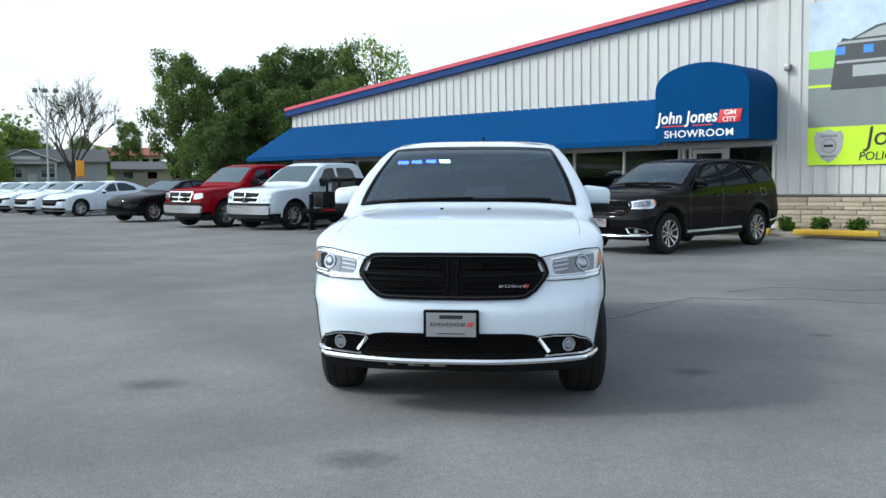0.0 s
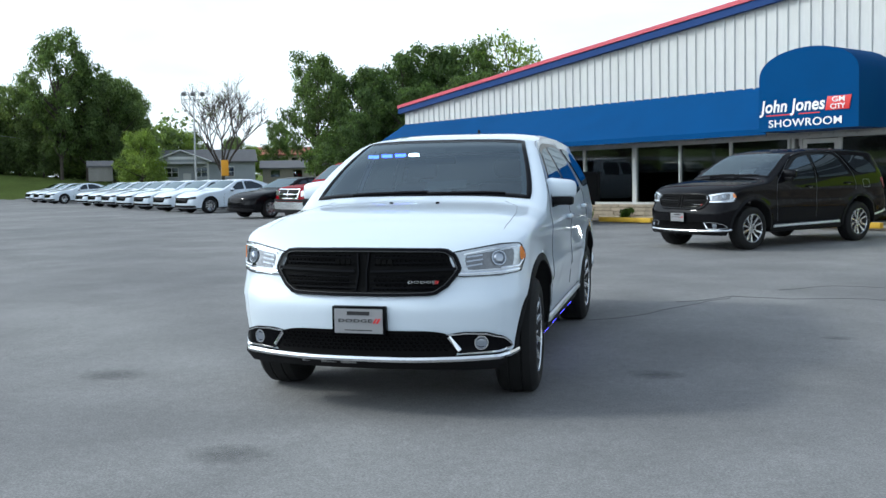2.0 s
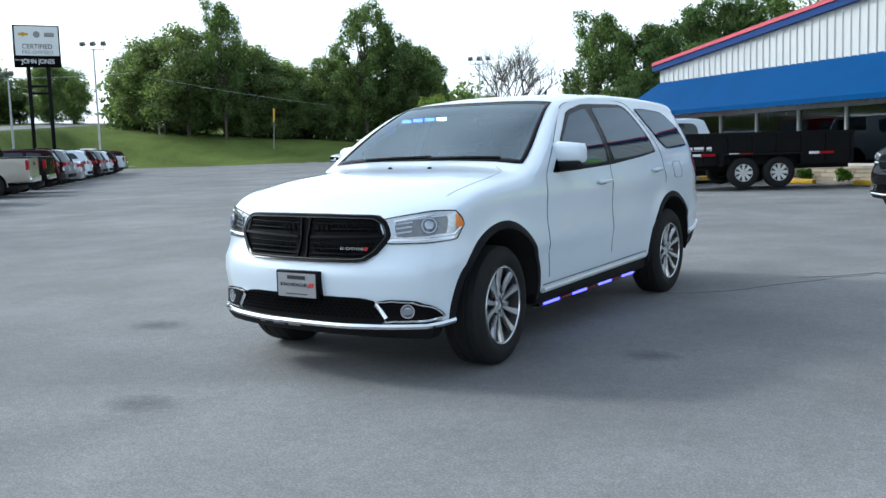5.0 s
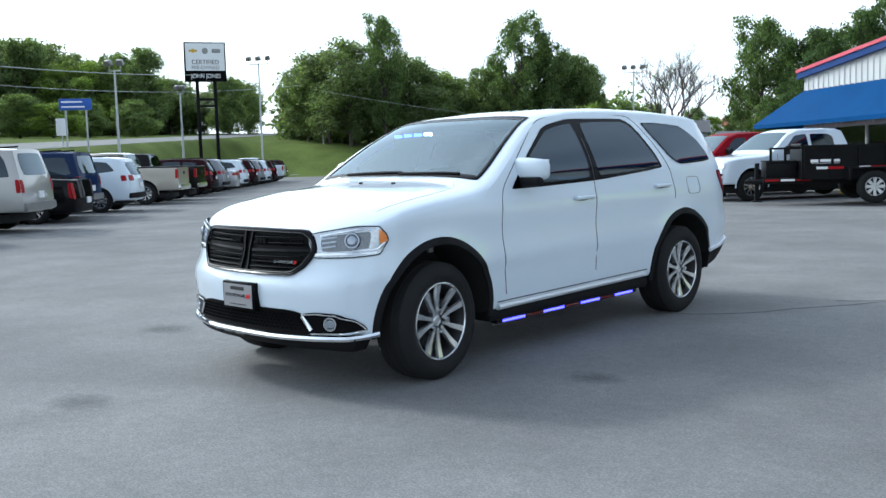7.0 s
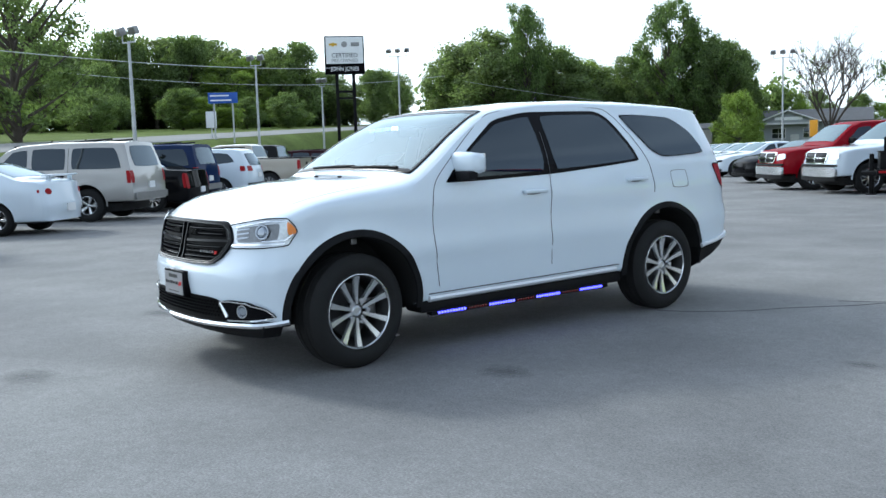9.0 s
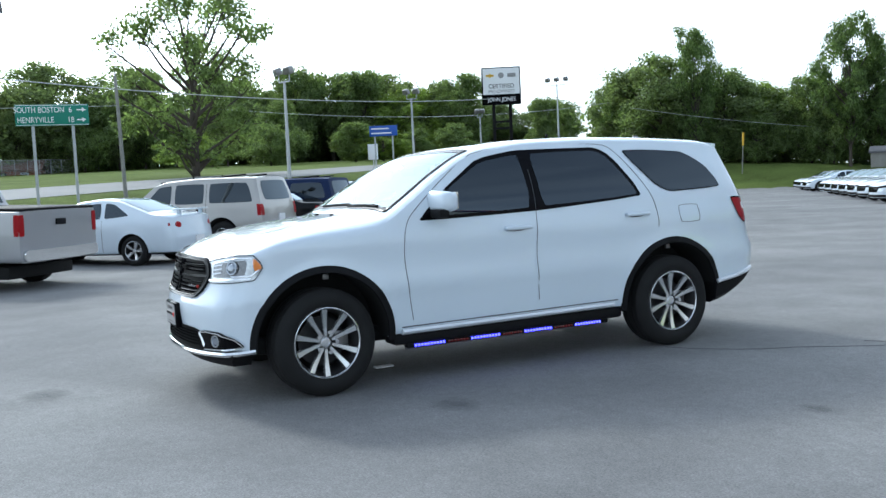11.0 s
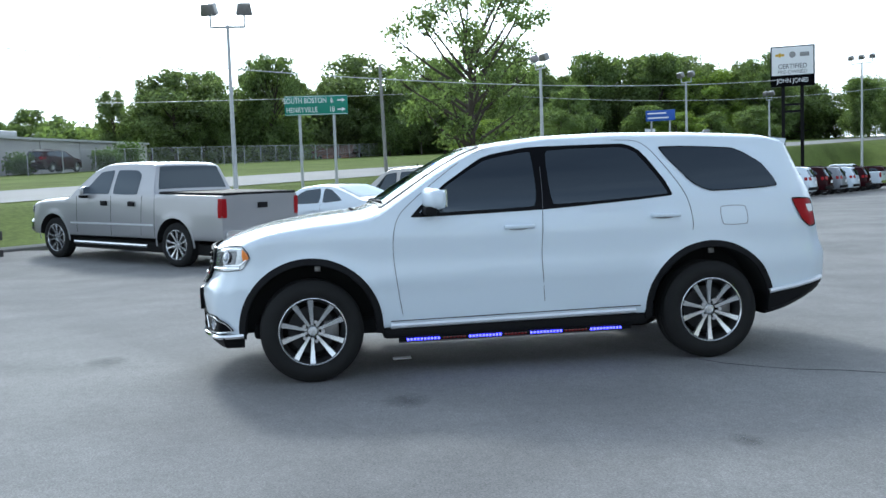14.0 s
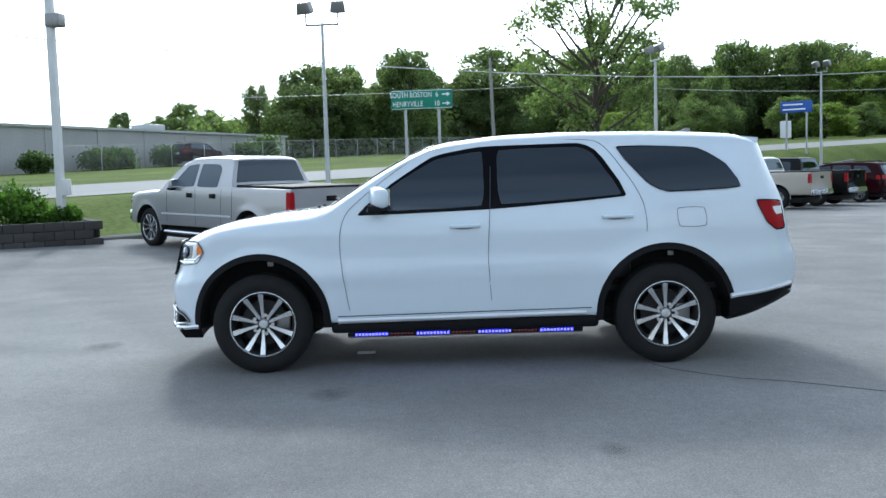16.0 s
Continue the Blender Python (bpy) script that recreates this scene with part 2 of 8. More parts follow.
M = dict(
    asphalt=asphalt_mat(),
    road=surface("pale_concrete_road", (0.18, 0.178, 0.172), 0.85, var=0.15, scale=0.3, fine=20, bump=0.2),
    grass=surface("mown_grass", (0.110, 0.142, 0.038), 1.0, var=0.55, scale=0.3, fine=7, bump=0.8, spec=0.04),
    white_paint=car_paint("white_paint", (0.665, 0.735, 0.80)),
    black_paint=car_paint("black_paint", (0.006, 0.006, 0.007)),
    red_paint=car_paint("red_paint", (0.20, 0.002, 0.008)),
    silver_paint=car_paint("silver_paint", (0.35, 0.35, 0.36), 0.5),
    beige_paint=car_paint("beige_paint", (0.37, 0.355, 0.335), 0.4),
    tan_paint=car_paint("tan_paint", (0.38, 0.34, 0.28), 0.3),
    maroon_paint=car_paint("maroon_paint", (0.022, 0.003, 0.005)),
    blue_paint=car_paint("navy_paint", (0.014, 0.026, 0.075)),
    grey_paint=car_paint("grey_paint", (0.22, 0.23, 0.25), 0.4),
    green_paint=car_paint("sage_paint", (0.30, 0.36, 0.24), 0.3),
    plastic=surface("black_plastic", (0.009, 0.009, 0.010), 0.6, var=0.2, scale=8, fine=300, bump=0.05, spec=0.12),
    gloss_black=surface("gloss_black", (0.003, 0.003, 0.004), 0.18, var=0.1, spec=0.08),
    rubber=surface("tyre_rubber", (0.011, 0.011, 0.011), 0.8, var=0.25, scale=9, fine=120, bump=0.1, spec=0.3),
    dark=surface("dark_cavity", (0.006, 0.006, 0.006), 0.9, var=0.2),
    chrome=surface("chrome", (0.78, 0.79, 0.80), 0.08, 1.0, var=0.03),
    alloy=surface("machined_alloy", (0.68, 0.69, 0.70), 0.27, 0.85, var=0.06, scale=6),
    steel=surface("brake_steel", (0.25, 0.245, 0.24), 0.4, 0.8, var=0.2, scale=12),
    galvanised=surface("galvanised_steel", (0.42, 0.43, 0.43), 0.5, 0.5, var=0.2, scale=3),
    dark_glass=glass_mat("privacy_glass", (0.14, 0.16, 0.17), 0.5, 1.85, (0.66, 0.76, 0.86)),
    clear_glass=glass_mat("windscreen_glass", (0.60, 0.74, 0.76), 0.52, 2.2, (0.82, 0.95, 1.0)),
    shop_glass=glass_mat("shop_glass", (0.50, 0.54, 0.52), 0.8, 1.6, (0.80, 0.85, 0.86)),
    lens=surface("headlamp_lens", (0.44, 0.47, 0.50), 0.14, 0.6, var=0.35, scale=14, coat=1.0),
    bulb=surface("projector_lens", (0.30, 0.33, 0.38), 0.05, 0.6, var=0.1, coat=1.0),
    amber=surface("amber_lens", (0.75, 0.22, 0.03), 0.15, var=0.1, coat=1.0),
    red_lens=surface("red_lens", (0.30, 0.004, 0.008), 0.35, var=0.1, spec=0.15),
    white_metal=surface("white_ribbed_siding", (0.53, 0.53, 0.51), 0.5, var=0.09, scale=0.8, fine=15, stretch=(1, 1, 0.15)),
    red_trim=surface("red_roof_trim", (0.50, 0.06, 0.09), 0.5, var=0.1),
    navy_trim=surface("navy_trim", (0.014, 0.045, 0.16), 0.6, var=0.1, spec=0.15),
    awning=surface("blue_awning_canvas", (0.002, 0.052, 0.170), 0.8, var=0.14, scale=1.0, fine=90, bump=0.1, spec=0.1),
    stone=surface("buff_stone", (0.38, 0.32, 0.24), 0.85, var=0.3, scale=6, fine=60, bump=0.5, spread="object"),
    mortar=surface("mortar", (0.30, 0.27, 0.22), 0.9, var=0.2),
    yellow=surface("yellow_kerb_paint", (0.62, 0.38, 0.03), 0.7, var=0.2, scale=5),
    white_sign=surface("white_sign", (0.80, 0.80, 0.79), 0.5, var=0.04),
    frame_white=surface("white_frame_paint", (0.62, 0.62, 0.60), 0.5, var=0.1),
    leaf=leaf_mat("leaf_green", (0.155, 0.195, 0.095)),
    leaf_dark=leaf_mat("leaf_deep_green", (0.140, 0.185, 0.082)),
    leaf_shade=leaf_mat("leaf_shade_green", (0.075, 0.115, 0.045)),
    leaf_mid=leaf_mat("leaf_mid_green", (0.105, 0.150, 0.060)),
    leaf_light=leaf_mat("leaf_spring_green", (0.19, 0.25, 0.07), 0.4),
    bark=surface("bark", (0.075, 0.06, 0.048), 0.9, var=0.35, scale=2, fine=25, bump=0.6, stretch=(1, 1, 0.3)),
    green_sign=surface("green_road_sign", (0.008, 0.20, 0.13), 0.45, var=0.06),
    blue_sign=surface("blue_road_sign", (0.02, 0.09, 0.42), 0.45, var=0.06),
    block=surface("grey_blockwork", (0.40, 0.39, 0.38), 0.9, var=0.15, scale=0.5, fine=8),
    paper=surface("white_paper", (0.80, 0.80, 0.80), 0.8, var=0.03),
    text_white=surface("white_lettering", (0.85, 0.85, 0.85), 0.5, var=0.02),
    text_black=surface("black_lettering", (0.015, 0.015, 0.016), 0.5, var=0.02),
    text_red=surface("red_lettering", (0.62, 0.03, 0.03), 0.5, var=0.02),
    mesh_black=surface("black_mesh", (0.004, 0.004, 0.004), 0.6, var=0.2, spec=0.06),
    lime=surface("lime_banner", (0.55, 0.80, 0.02), 0.6, var=0.03),
    siding=surface("grey_house_siding", (0.36, 0.38, 0.40), 0.7, var=0.08, scale=1.2),
    shingle=surface("grey_shingles", (0.11, 0.11, 0.115), 0.9, var=0.25, scale=3),
    orange=surface("orange_flag", (0.80, 0.36, 0.02), 0.7, var=0.06),
    brick=surface("red_brick_wall", (0.30, 0.10, 0.06), 0.85, var=0.2, scale=3),
    trailer=surface("black_trailer_paint", (0.006, 0.006, 0.0065), 0.5, var=0.25, scale=3, spec=0.12),
    blue_led=glow("blue_led", (0.07, 0.06, 1.0), 5),
    red_led=surface("unlit_red_led", (0.22, 0.012, 0.012), 0.2, var=0.1, coat=1.0),
    white_led=glow("white_led", (0.85, 0.92, 1.0), 14),
    visor_blue=glow("visor_blue_led", (0.05, 0.09, 1.0), 16),
    seat=surface("dark_cloth", (0.03, 0.03, 0.032), 0.85, var=0.2),
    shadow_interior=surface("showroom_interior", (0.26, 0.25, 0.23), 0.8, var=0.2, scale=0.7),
    wall_block=surface("planter_block", (0.052, 0.048, 0.045), 0.9, var=0.25, scale=3, spread="object"),
    weathered=surface("weathered_wood", (0.26, 0.25, 0.23), 0.9, var=0.25, scale=2, fine=25, stretch=(1, 1, 0.2)),
    roof_brown=surface("brown_shingles", (0.16, 0.08, 0.06), 0.9, var=0.25, scale=2),
    bright_trim=surface("satin_bright_trim", (0.72, 0.74, 0.77), 0.28, 0.45, var=0.04),
    hedge=leaf_mat("hedge_leaf", (0.06, 0.12, 0.02), 0.5, 1, 10),
)


# ---- mesh helpers ----
def part(name, bm, material, parent=None, label="", smooth=35.0):
    """Links a bmesh as one mesh object; edges sharper than smooth degrees stay crisp."""
    bm.normal_update()
    for f in bm.faces:
        f.smooth = True
    for e in bm.edges:
        if len(e.link_faces) == 2:
            e.smooth = e.calc_face_angle(0.0) < radians(smooth)
    me = bpy.data.meshes.new(name)
    bm.to_mesh(me)
    bm.free()
    for mt in (material if isinstance(material, (list, tuple)) else [material]):
        me.materials.append(mt)
    ob = new(name, me)
    if parent is not None:
        ob.parent = parent
    if label:
        ob["label"] = label
    return ob


def raw(name, verts, faces, material, parent=None, label="", flat=True):
    me = bpy.data.meshes.new(name)
    me.from_pydata([tuple(v) for v in verts], [], [tuple(f) for f in faces])
    me.materials.append(material)
    if not flat:
        for p in me.polygons:
            p.use_smooth = True
    ob = new(name, me)
    if parent is not None:
        ob.parent = parent
    if label:
        ob["label"] = label
    return ob


def root(name, m, label, category, group="", kind=""):
    ob = new(name)
    ob.empty_display_size = 0.2
    ob.matrix_basis = m
    return tagged(ob, label, category, group, kind)


def box(bm, x0, x1, y0, y1, z0, z1, bevel=0.0):
    """Adds a box, its edges rounded by bevel, to bm."""
    g = bmesh.ops.create_cube(bm, size=1.0, matrix=Matrix.Translation(((x0 + x1) / 2, (y0 + y1) / 2, (z0 + z1) / 2)) @ Matrix.Diagonal((x1 - x0, y1 - y0, z1 - z0, 1)))
    if bevel:
        edges = list({e for v in g["verts"] for e in v.link_edges})
        bmesh.ops.bevel(bm, geom=edges, offset=bevel, segments=2, affect='EDGES', profile=0.5)
    return bm


def boxes(*dims, bevel=0.0):
    bm = bmesh.new()
    for d in dims:
        box(bm, *d, bevel=bevel)
    return bm


def tube(bm, a, b, r0, r1=None, seg=8):
    """A tapered round bar from a to b."""
    a, b = Vector(a), Vector(b)
    r1 = r0 if r1 is None else r1
    m = Matrix.Translation((a + b) / 2) @ (b - a).to_track_quat('Z', 'Y').to_matrix().to_4x4()
    bmesh.ops.create_cone(bm, cap_ends=True, segments=seg, radius1=r0, radius2=r1, depth=(b - a).length, matrix=m)
    return bm


def sweep(points, r, seg=5):
    """One continuous thin round bar along the points."""
    bm = bmesh.new()
    pts = [Vector(p) for p in points]
    rings = []
    for i, p in enumerate(pts):
        d = (pts[min(i + 1, len(pts) - 1)] - pts[max(i - 1, 0)]).normalized()
        q = d.to_track_quat('Z', 'Y')
        rings.append([bm.verts.new(p + q @ Vector((r * math.cos(2 * math.pi * k / seg), r * math.sin(2 * math.pi * k / seg), 0))) for k in range(seg)])
    for a, b in zip(rings, rings[1:]):
        for k in range(seg):
            bm.faces.new((a[k], a[(k + 1) % seg], b[(k + 1) % seg], b[k]))
    bm.faces.new(rings[0][::-1])
    bm.faces.new(rings[-1])
    return bm


def lathe(profile, seg=40, axis="x"):
    """Turns (axial, radius) pairs about an axis into a closed ring surface."""
    bm = bmesh.new()
    rings = []
    for i in range(seg):
        a = 2 * math.pi * i / seg
        rings.append([bm.verts.new((u, r * math.cos(a), r * math.sin(a)) if axis == "x" else (r * math.cos(a), r * math.sin(a), u)) for u, r in profile])
    for i in range(seg):
        p, q = rings[i], rings[(i + 1) % seg]
        for k in range(len(profile) - 1):
            try:
                bm.faces.new((p[k], p[k + 1], q[k + 1], q[k]))
            except ValueError:
                pass
    bmesh.ops.remove_doubles(bm, verts=bm.verts, dist=1e-5)
    bmesh.ops.recalc_face_normals(bm, faces=bm.faces)
    return bm


def letters(text, size, material, parent, m, depth=0.006, spread=1.0, label="", shear=0.0, name="lettering", squash=1.0, bold=0.0):
    """Text as a thin mesh, centred on m; it lies in m's xy plane."""
    cu = bpy.data.curves.new("lettering", 'FONT')
    cu.body, cu.size, cu.extrude, cu.align_x, cu.align_y, cu.space_character, cu.shear, cu.offset = text, size, depth, 'CENTER', 'CENTER', spread, shear, bold
    tmp = new("tmp", cu)
    me = bpy.data.meshes.new_from_object(tmp.evaluated_get(bpy.context.evaluated_depsgraph_get()))
    bpy.data.objects.remove(tmp)
    me.materials.clear()
    me.materials.append(material)
    ob = new(name, me)
    ob.parent = parent
    ob.matrix_basis = m @ Matrix.Diagonal((squash, 1, 1, 1))
    if label:
        ob["label"] = label
    return ob


def chaikin(poly, times=2, closed=True):
    for _ in range(times):
        out = []
        n = len(poly)
        for i in range(n if closed else n - 1):
            (a, b), (c, d) = poly[i], poly[(i + 1) % n]
            out += [(0.75 * a + 0.25 * c, 0.75 * b + 0.25 * d), (0.25 * a + 0.75 * c, 0.25 * b + 0.75 * d)]
        poly = out
    return poly


def rounded(poly, r=0.15):
    """Cuts each corner of a polygon by the share r, twice."""
    for k in (r, 0.3):
        out = []
        n = len(poly)
        for i in range(n):
            (a, b), (c, d) = poly[i], poly[(i + 1) % n]
            out += [(a + (c - a) * k, b + (d - b) * k), (c + (a - c) * k, d + (b - d) * k)]
        poly = out
    return poly


def panel(name, poly, fn, off, material, parent, n=14, m=6, skirt=0.012, label=""):
    """A sheet that follows fn(u, v, off) within a polygon, with its rim turned in."""
    us = [p[0] for p in poly]
    lo, hi = min(us), max(us)
    bm = bmesh.new()
    grid = []
    for i in range(n + 1):
        u = lo + (hi - lo) * (0.002 + 0.996 * (0.5 - 0.5 * math.cos(math.pi * i / n)))
        vs = []
        for k in range(len(poly)):
            (a, b), (c, d) = poly[k], poly[(k + 1) % len(poly)]
            if (a - u) * (c - u) <= 0 and a != c:
                vs.append(b + (d - b) * (u - a) / (c - a))
        v0, v1 = min(vs), max(vs)
        grid.append([(u, v0 + (v1 - v0) * j / m) for j in range(m + 1)])
    V = [[bm.verts.new(fn(u, v, off)) for u, v in col] for col in grid]
    for i in range(n):
        for j in range(m):
            bm.faces.new((V[i][j], V[i + 1][j], V[i + 1][j + 1], V[i][j + 1]))
    rim = [(i, 0) for i in range(n + 1)] + [(n, j) for j in range(1, m + 1)] + [(i, m) for i in range(n - 1, -1, -1)] + [(0, j) for j in range(m - 1, 0, -1)]
    low = [bm.verts.new(fn(*grid[i][j], off - skirt)) for i, j in rim]
    for k in range(len(rim)):
        q = (k + 1) % len(rim)
        bm.faces.new((V[rim[q][0]][rim[q][1]], V[rim[k][0]][rim[k][1]], low[k], low[q]))
    bmesh.ops.recalc_face_normals(bm, faces=bm.faces)
    return part(name, bm, material, parent, label, smooth=50)


def strip(name, path, fn, width, off, material, parent, label="", closed=False, lift=0.004):
    """A narrow raised ribbon along a path on the surface fn(u, v, off)."""
    bm = bmesh.new()
    n = len(path)
    rows = []
    for i, (u, v) in enumerate(path):
        a = path[(i - 1) % n] if closed or i > 0 else path[i]
        b = path[(i + 1) % n] if closed or i < n - 1 else path[i]
        du, dv = b[0] - a[0], b[1] - a[1]
        k = math.hypot(du, dv) or 1.0
        nu, nv = -dv / k * width / 2, du / k * width / 2
        rows.append([bm.verts.new(fn(u - nu, v - nv, off - lift)), bm.verts.new(fn(u - nu * 0.8, v - nv * 0.8, off)), bm.verts.new(fn(u + nu * 0.8, v + nv * 0.8, off)), bm.verts.new(fn(u + nu, v + nv, off - lift))])
    for i in range(n if closed else n - 1):
        p, q = rows[i], rows[(i + 1) % n]
        for k in range(3):
            bm.faces.new((p[k], q[k], q[k + 1], p[k + 1]))
    bmesh.ops.recalc_face_normals(bm, faces=bm.faces)
    return part(name, bm, material, parent, label, smooth=60)


def dense(path, step=0.06, closed=False):
    out = []
    n = len(path)
    for i in range(n if closed else n - 1):
        (a, b), (c, d) = path[i], path[(i + 1) % n]
        k = max(1, int(math.hypot(c - a, d - b) / step))
        out += [(a + (c - a) * j / k, b + (d - b) * j / k) for j in range(k)]
    return out if closed else out + [path[-1]]


def curve_fn(points, width=0.08):
    """A softened piecewise-linear function."""
    xs, ys = [p[0] for p in points], [p[1] for p in points]
    offs = np.linspace(-width, width, 9)
    return lambda t: float(np.mean(np.interp(t + offs, xs, ys)))


# ---- vehicles ----
M["pane_dark"] = M["dark_glass"]
M["pane_sky"] = glass_mat("coated_glass", (0.25, 0.30, 0.31), 0.5, 2.7, (0.70, 0.82, 0.86))
M["seam"] = surface("panel_gap", (0.10, 0.10, 0.11), 0.9, var=0.1)
M["seam_light"] = surface("bonnet_gap", (0.22, 0.22, 0.23), 0.9, var=0.1)
M["lamp_grey"] = surface("lamp_reflector", (0.15, 0.155, 0.165), 0.12, 0.85, var=0.3, scale=30)
M["barrel"] = surface("dark_barrel", (0.022, 0.022, 0.023), 0.55, 0.3, var=0.2)


class Shell:
    """A car body as a lofted skin. Local axes: front bumper at y = 0, driving towards -y, left side at +x, ground at z = 0."""

    def __init__(self, length, width, top, bottom, belt, tumble, roof, crown, nose, tail, front_sweep, rear_sweep, hubs, arch, front_z, rear_z, pinch=0.035, soft=0.07, crown_n=3.0, flare=0.012, crease=0.0, curl=1.12):
        self.flare, self.crease, self.curl = flare, crease, curl
        self.L, self.wmax = length, width
        self.top = curve_fn(top, soft)
        self.bot = curve_fn(bottom, 0.1)
        self.belt, self.tumble, self.roof = belt, tumble, roof
        self.crown = curve_fn(crown, 0.15)
        self.plan = curve_fn([(-0.2, nose[0]), (0.0, nose[0]), (0.12, nose[1]), (0.4, width - 0.012), (0.9, width), (length - 1.2, width), (length - 0.4, width - 0.015), (length - 0.1, tail[1]), (length, tail[0]), (length + 0.2, tail[0])], 0.06)
        self.fs, self.rs = front_sweep, rear_sweep
        self.fz, self.rz = curve_fn(front_z, 0.03), curve_fn(rear_z, 0.03)
        self.hubs, self.arch, self.pinch, self.cn = hubs, arch, pinch, crown_n

    def edge(self, y):
        return self.top(y) - self.crown(y)

    def half(self, y, z):
        w = self.plan(y)
        for hy, hz in self.hubs:        # flared arches
            d = math.hypot(y - hy, z - hz) - self.arch
            if d < 0.25 and z < self.belt:
                w += self.flare * math.exp(-(max(d, 0.0) / 0.07) ** 2)
        if z < self.crease:             # tucked-in lower doors
            w -= 0.016 * min(1.0, (self.crease - z) / 0.05)
        if self.crease:                 # shoulder line over a hollow door
            w += 0.010 * math.exp(-((z - 1.05) / 0.06) ** 2) - 0.009 * math.exp(-((z - 0.86) / 0.09) ** 2)
        if z <= 0.75:
            return w - 0.05 * max(0.0, (0.72 - z) / 0.45) ** 2
        if z <= self.belt:
            return w - self.pinch * ((z - 0.75) / (self.belt - 0.75)) ** 2
        return w - self.pinch - self.tumble * ((z - self.belt) / (self.roof - self.belt)) ** self.curl

    def bend(self, x, y, z):
        f = max(0.0, 1 - max(y, 0) / 1.0) ** 2
        r = max(0.0, 1 - max(self.L - y, 0) / 0.9) ** 2
        k = (abs(x) / self.wmax) ** 2.6
        return (x, y + f * (self.fs * k + self.fz(z)) - r * (self.rs * k + self.rz(z)), z)

    def side(self, s):
        def fn(y, z, off):
            return self.bend(s * (self.half(y, z) + off), y, z)
        return fn

    def plumb(self, s):
        """The side again, but with y as it comes out after the corners are bent."""
        def fn(y, z, off):
            u = y
            for _ in range(6):
                u += y - self.bend(self.half(u, z) + off, u, z)[1]
            return self.bend(s * (self.half(u, z) + off), u, z)
        return fn

    def front(self, x, z, off):
        return self.bend(x, -off, z)

    def wrap(self, u, z, off):
        """The front face up to u = 0.8, then on round the corner along the side."""
        if u <= 0.80:
            return self.bend(u, -off, z)
        y = u - 0.80
        return self.bend(self.half(y, z) + off + (0.80 - self.half(0, z)) * max(0.0, 1 - y / 0.15), y - off * max(0.0, 1 - y / 0.2), z)

    def rear(self, x, z, off):
        return self.bend(x, self.L + off, z)

    def over(self, x, y, off):
        """The bonnet, windscreen or roof above (x, y)."""
        ze, zt = self.edge(y), self.top(y)
        xe = self.half(y, ze)
        k = max(0.0, 1 - min(1.0, abs(x) / xe) ** self.cn) ** (1 / self.cn)
        slope = (self.top(y + 0.02) - self.top(y - 0.02)) / 0.04
        n = Vector((0, -slope, 1)).normalized()
        p = Vector(self.bend(x, y, ze + (zt - ze) * k))
        return tuple(p + n * off)

    def ring(self, y):
        zb, ze, zt = self.bot(y), self.edge(y), self.top(y)
        half = [(0.0, zb), (self.half(y, zb + 0.05) * 0.6, zb), (self.half(y, zb + 0.05) - 0.07, zb), (self.half(y, zb + 0.05) - 0.015, zb + 0.02)]
        half += [(self.half(y, z), z) for z in [zb + 0.05 + (ze - zb - 0.05) * i / 19 for i in range(20)]]
        xe = self.half(y, ze)
        for i in range(1, 11):
            a = math.pi / 2 * i / 10
            half.append((xe * math.cos(a) ** (2 / self.cn) if i < 10 else 0.0, ze + (zt - ze) * math.sin(a) ** (2 / self.cn)))
        return half + [(-x, z) for x, z in half[-2:0:-1]]

    def mesh(self, name, paint, parent, stations=72, arches=True, label=""):
        ys = [self.L * i / stations for i in range(stations + 1)]
        steep = [y + 0.03 * k for y in ys[:-1] for k in (1, 2) if abs(self.top(y + 0.06) - self.top(y)) > 0.06]
        ys = sorted(set(ys + steep + [0.03, 0.06, 0.1, self.L - 0.03, self.L - 0.06]))
        bm = bmesh.new()
        rings = [self.ring(y) for y in ys]
        V = [[bm.verts.new(self.bend(x, y, z)) for x, z in r] for y, r in zip(ys, rings)]
        n = len(rings[0])
        for i in range(len(ys) - 1):
            for k in range(n):
                bm.faces.new((V[i][k], V[i][(k + 1) % n], V[i + 1][(k + 1) % n], V[i + 1][k]))
        for idx, y in ((0, 0.0), (len(ys) - 1, self.L)):
            zs = [p[1] for p in rings[idx]]
            zc = (min(zs) + max(zs)) / 2
            last = V[idx]
            for s in (0.85, 0.65, 0.42, 0.2):
                nxt = [bm.verts.new(self.bend(x * s, y, zc + (z - zc) * s)) for x, z in rings[idx]]
                for k in range(n):
                    bm.faces.new((last[k], last[(k + 1) % n], nxt[(k + 1) % n], nxt[k]))
                last = nxt
            mid = bm.verts.new(self.bend(0, y, zc))
            for k in range(n):
                bm.faces.new((last[k], last[(k + 1) % n], mid))
        bmesh.ops.recalc_face_normals(bm, faces=bm.faces)
        body = part(name, bm, [paint, M["dark"]], None, label, smooth=40)
        if arches:
            cut = bmesh.new()
            for hy, hz in self.hubs:
                for s in (-1, 1):
                    bmesh.ops.create_cone(cut, cap_ends=True, segments=48, radius1=self.arch, radius2=self.arch, depth=0.62, matrix=Matrix.Translation((s * (self.wmax - 0.04), hy, hz)) @ Euler((0, radians(90), 0)).to_matrix().to_4x4())
            for f in cut.faces:
                f.material_index = 1
            cutter = part("cutter", cut, [paint, M["dark"]])
            mod = body.modifiers.new("arches", 'BOOLEAN')
            mod.object, mod.operation, mod.solver = cutter, 'DIFFERENCE', 'EXACT'
            bpy.context.view_layer.update()
            me = bpy.data.meshes.new_from_object(body.evaluated_get(bpy.context.evaluated_depsgraph_get()))
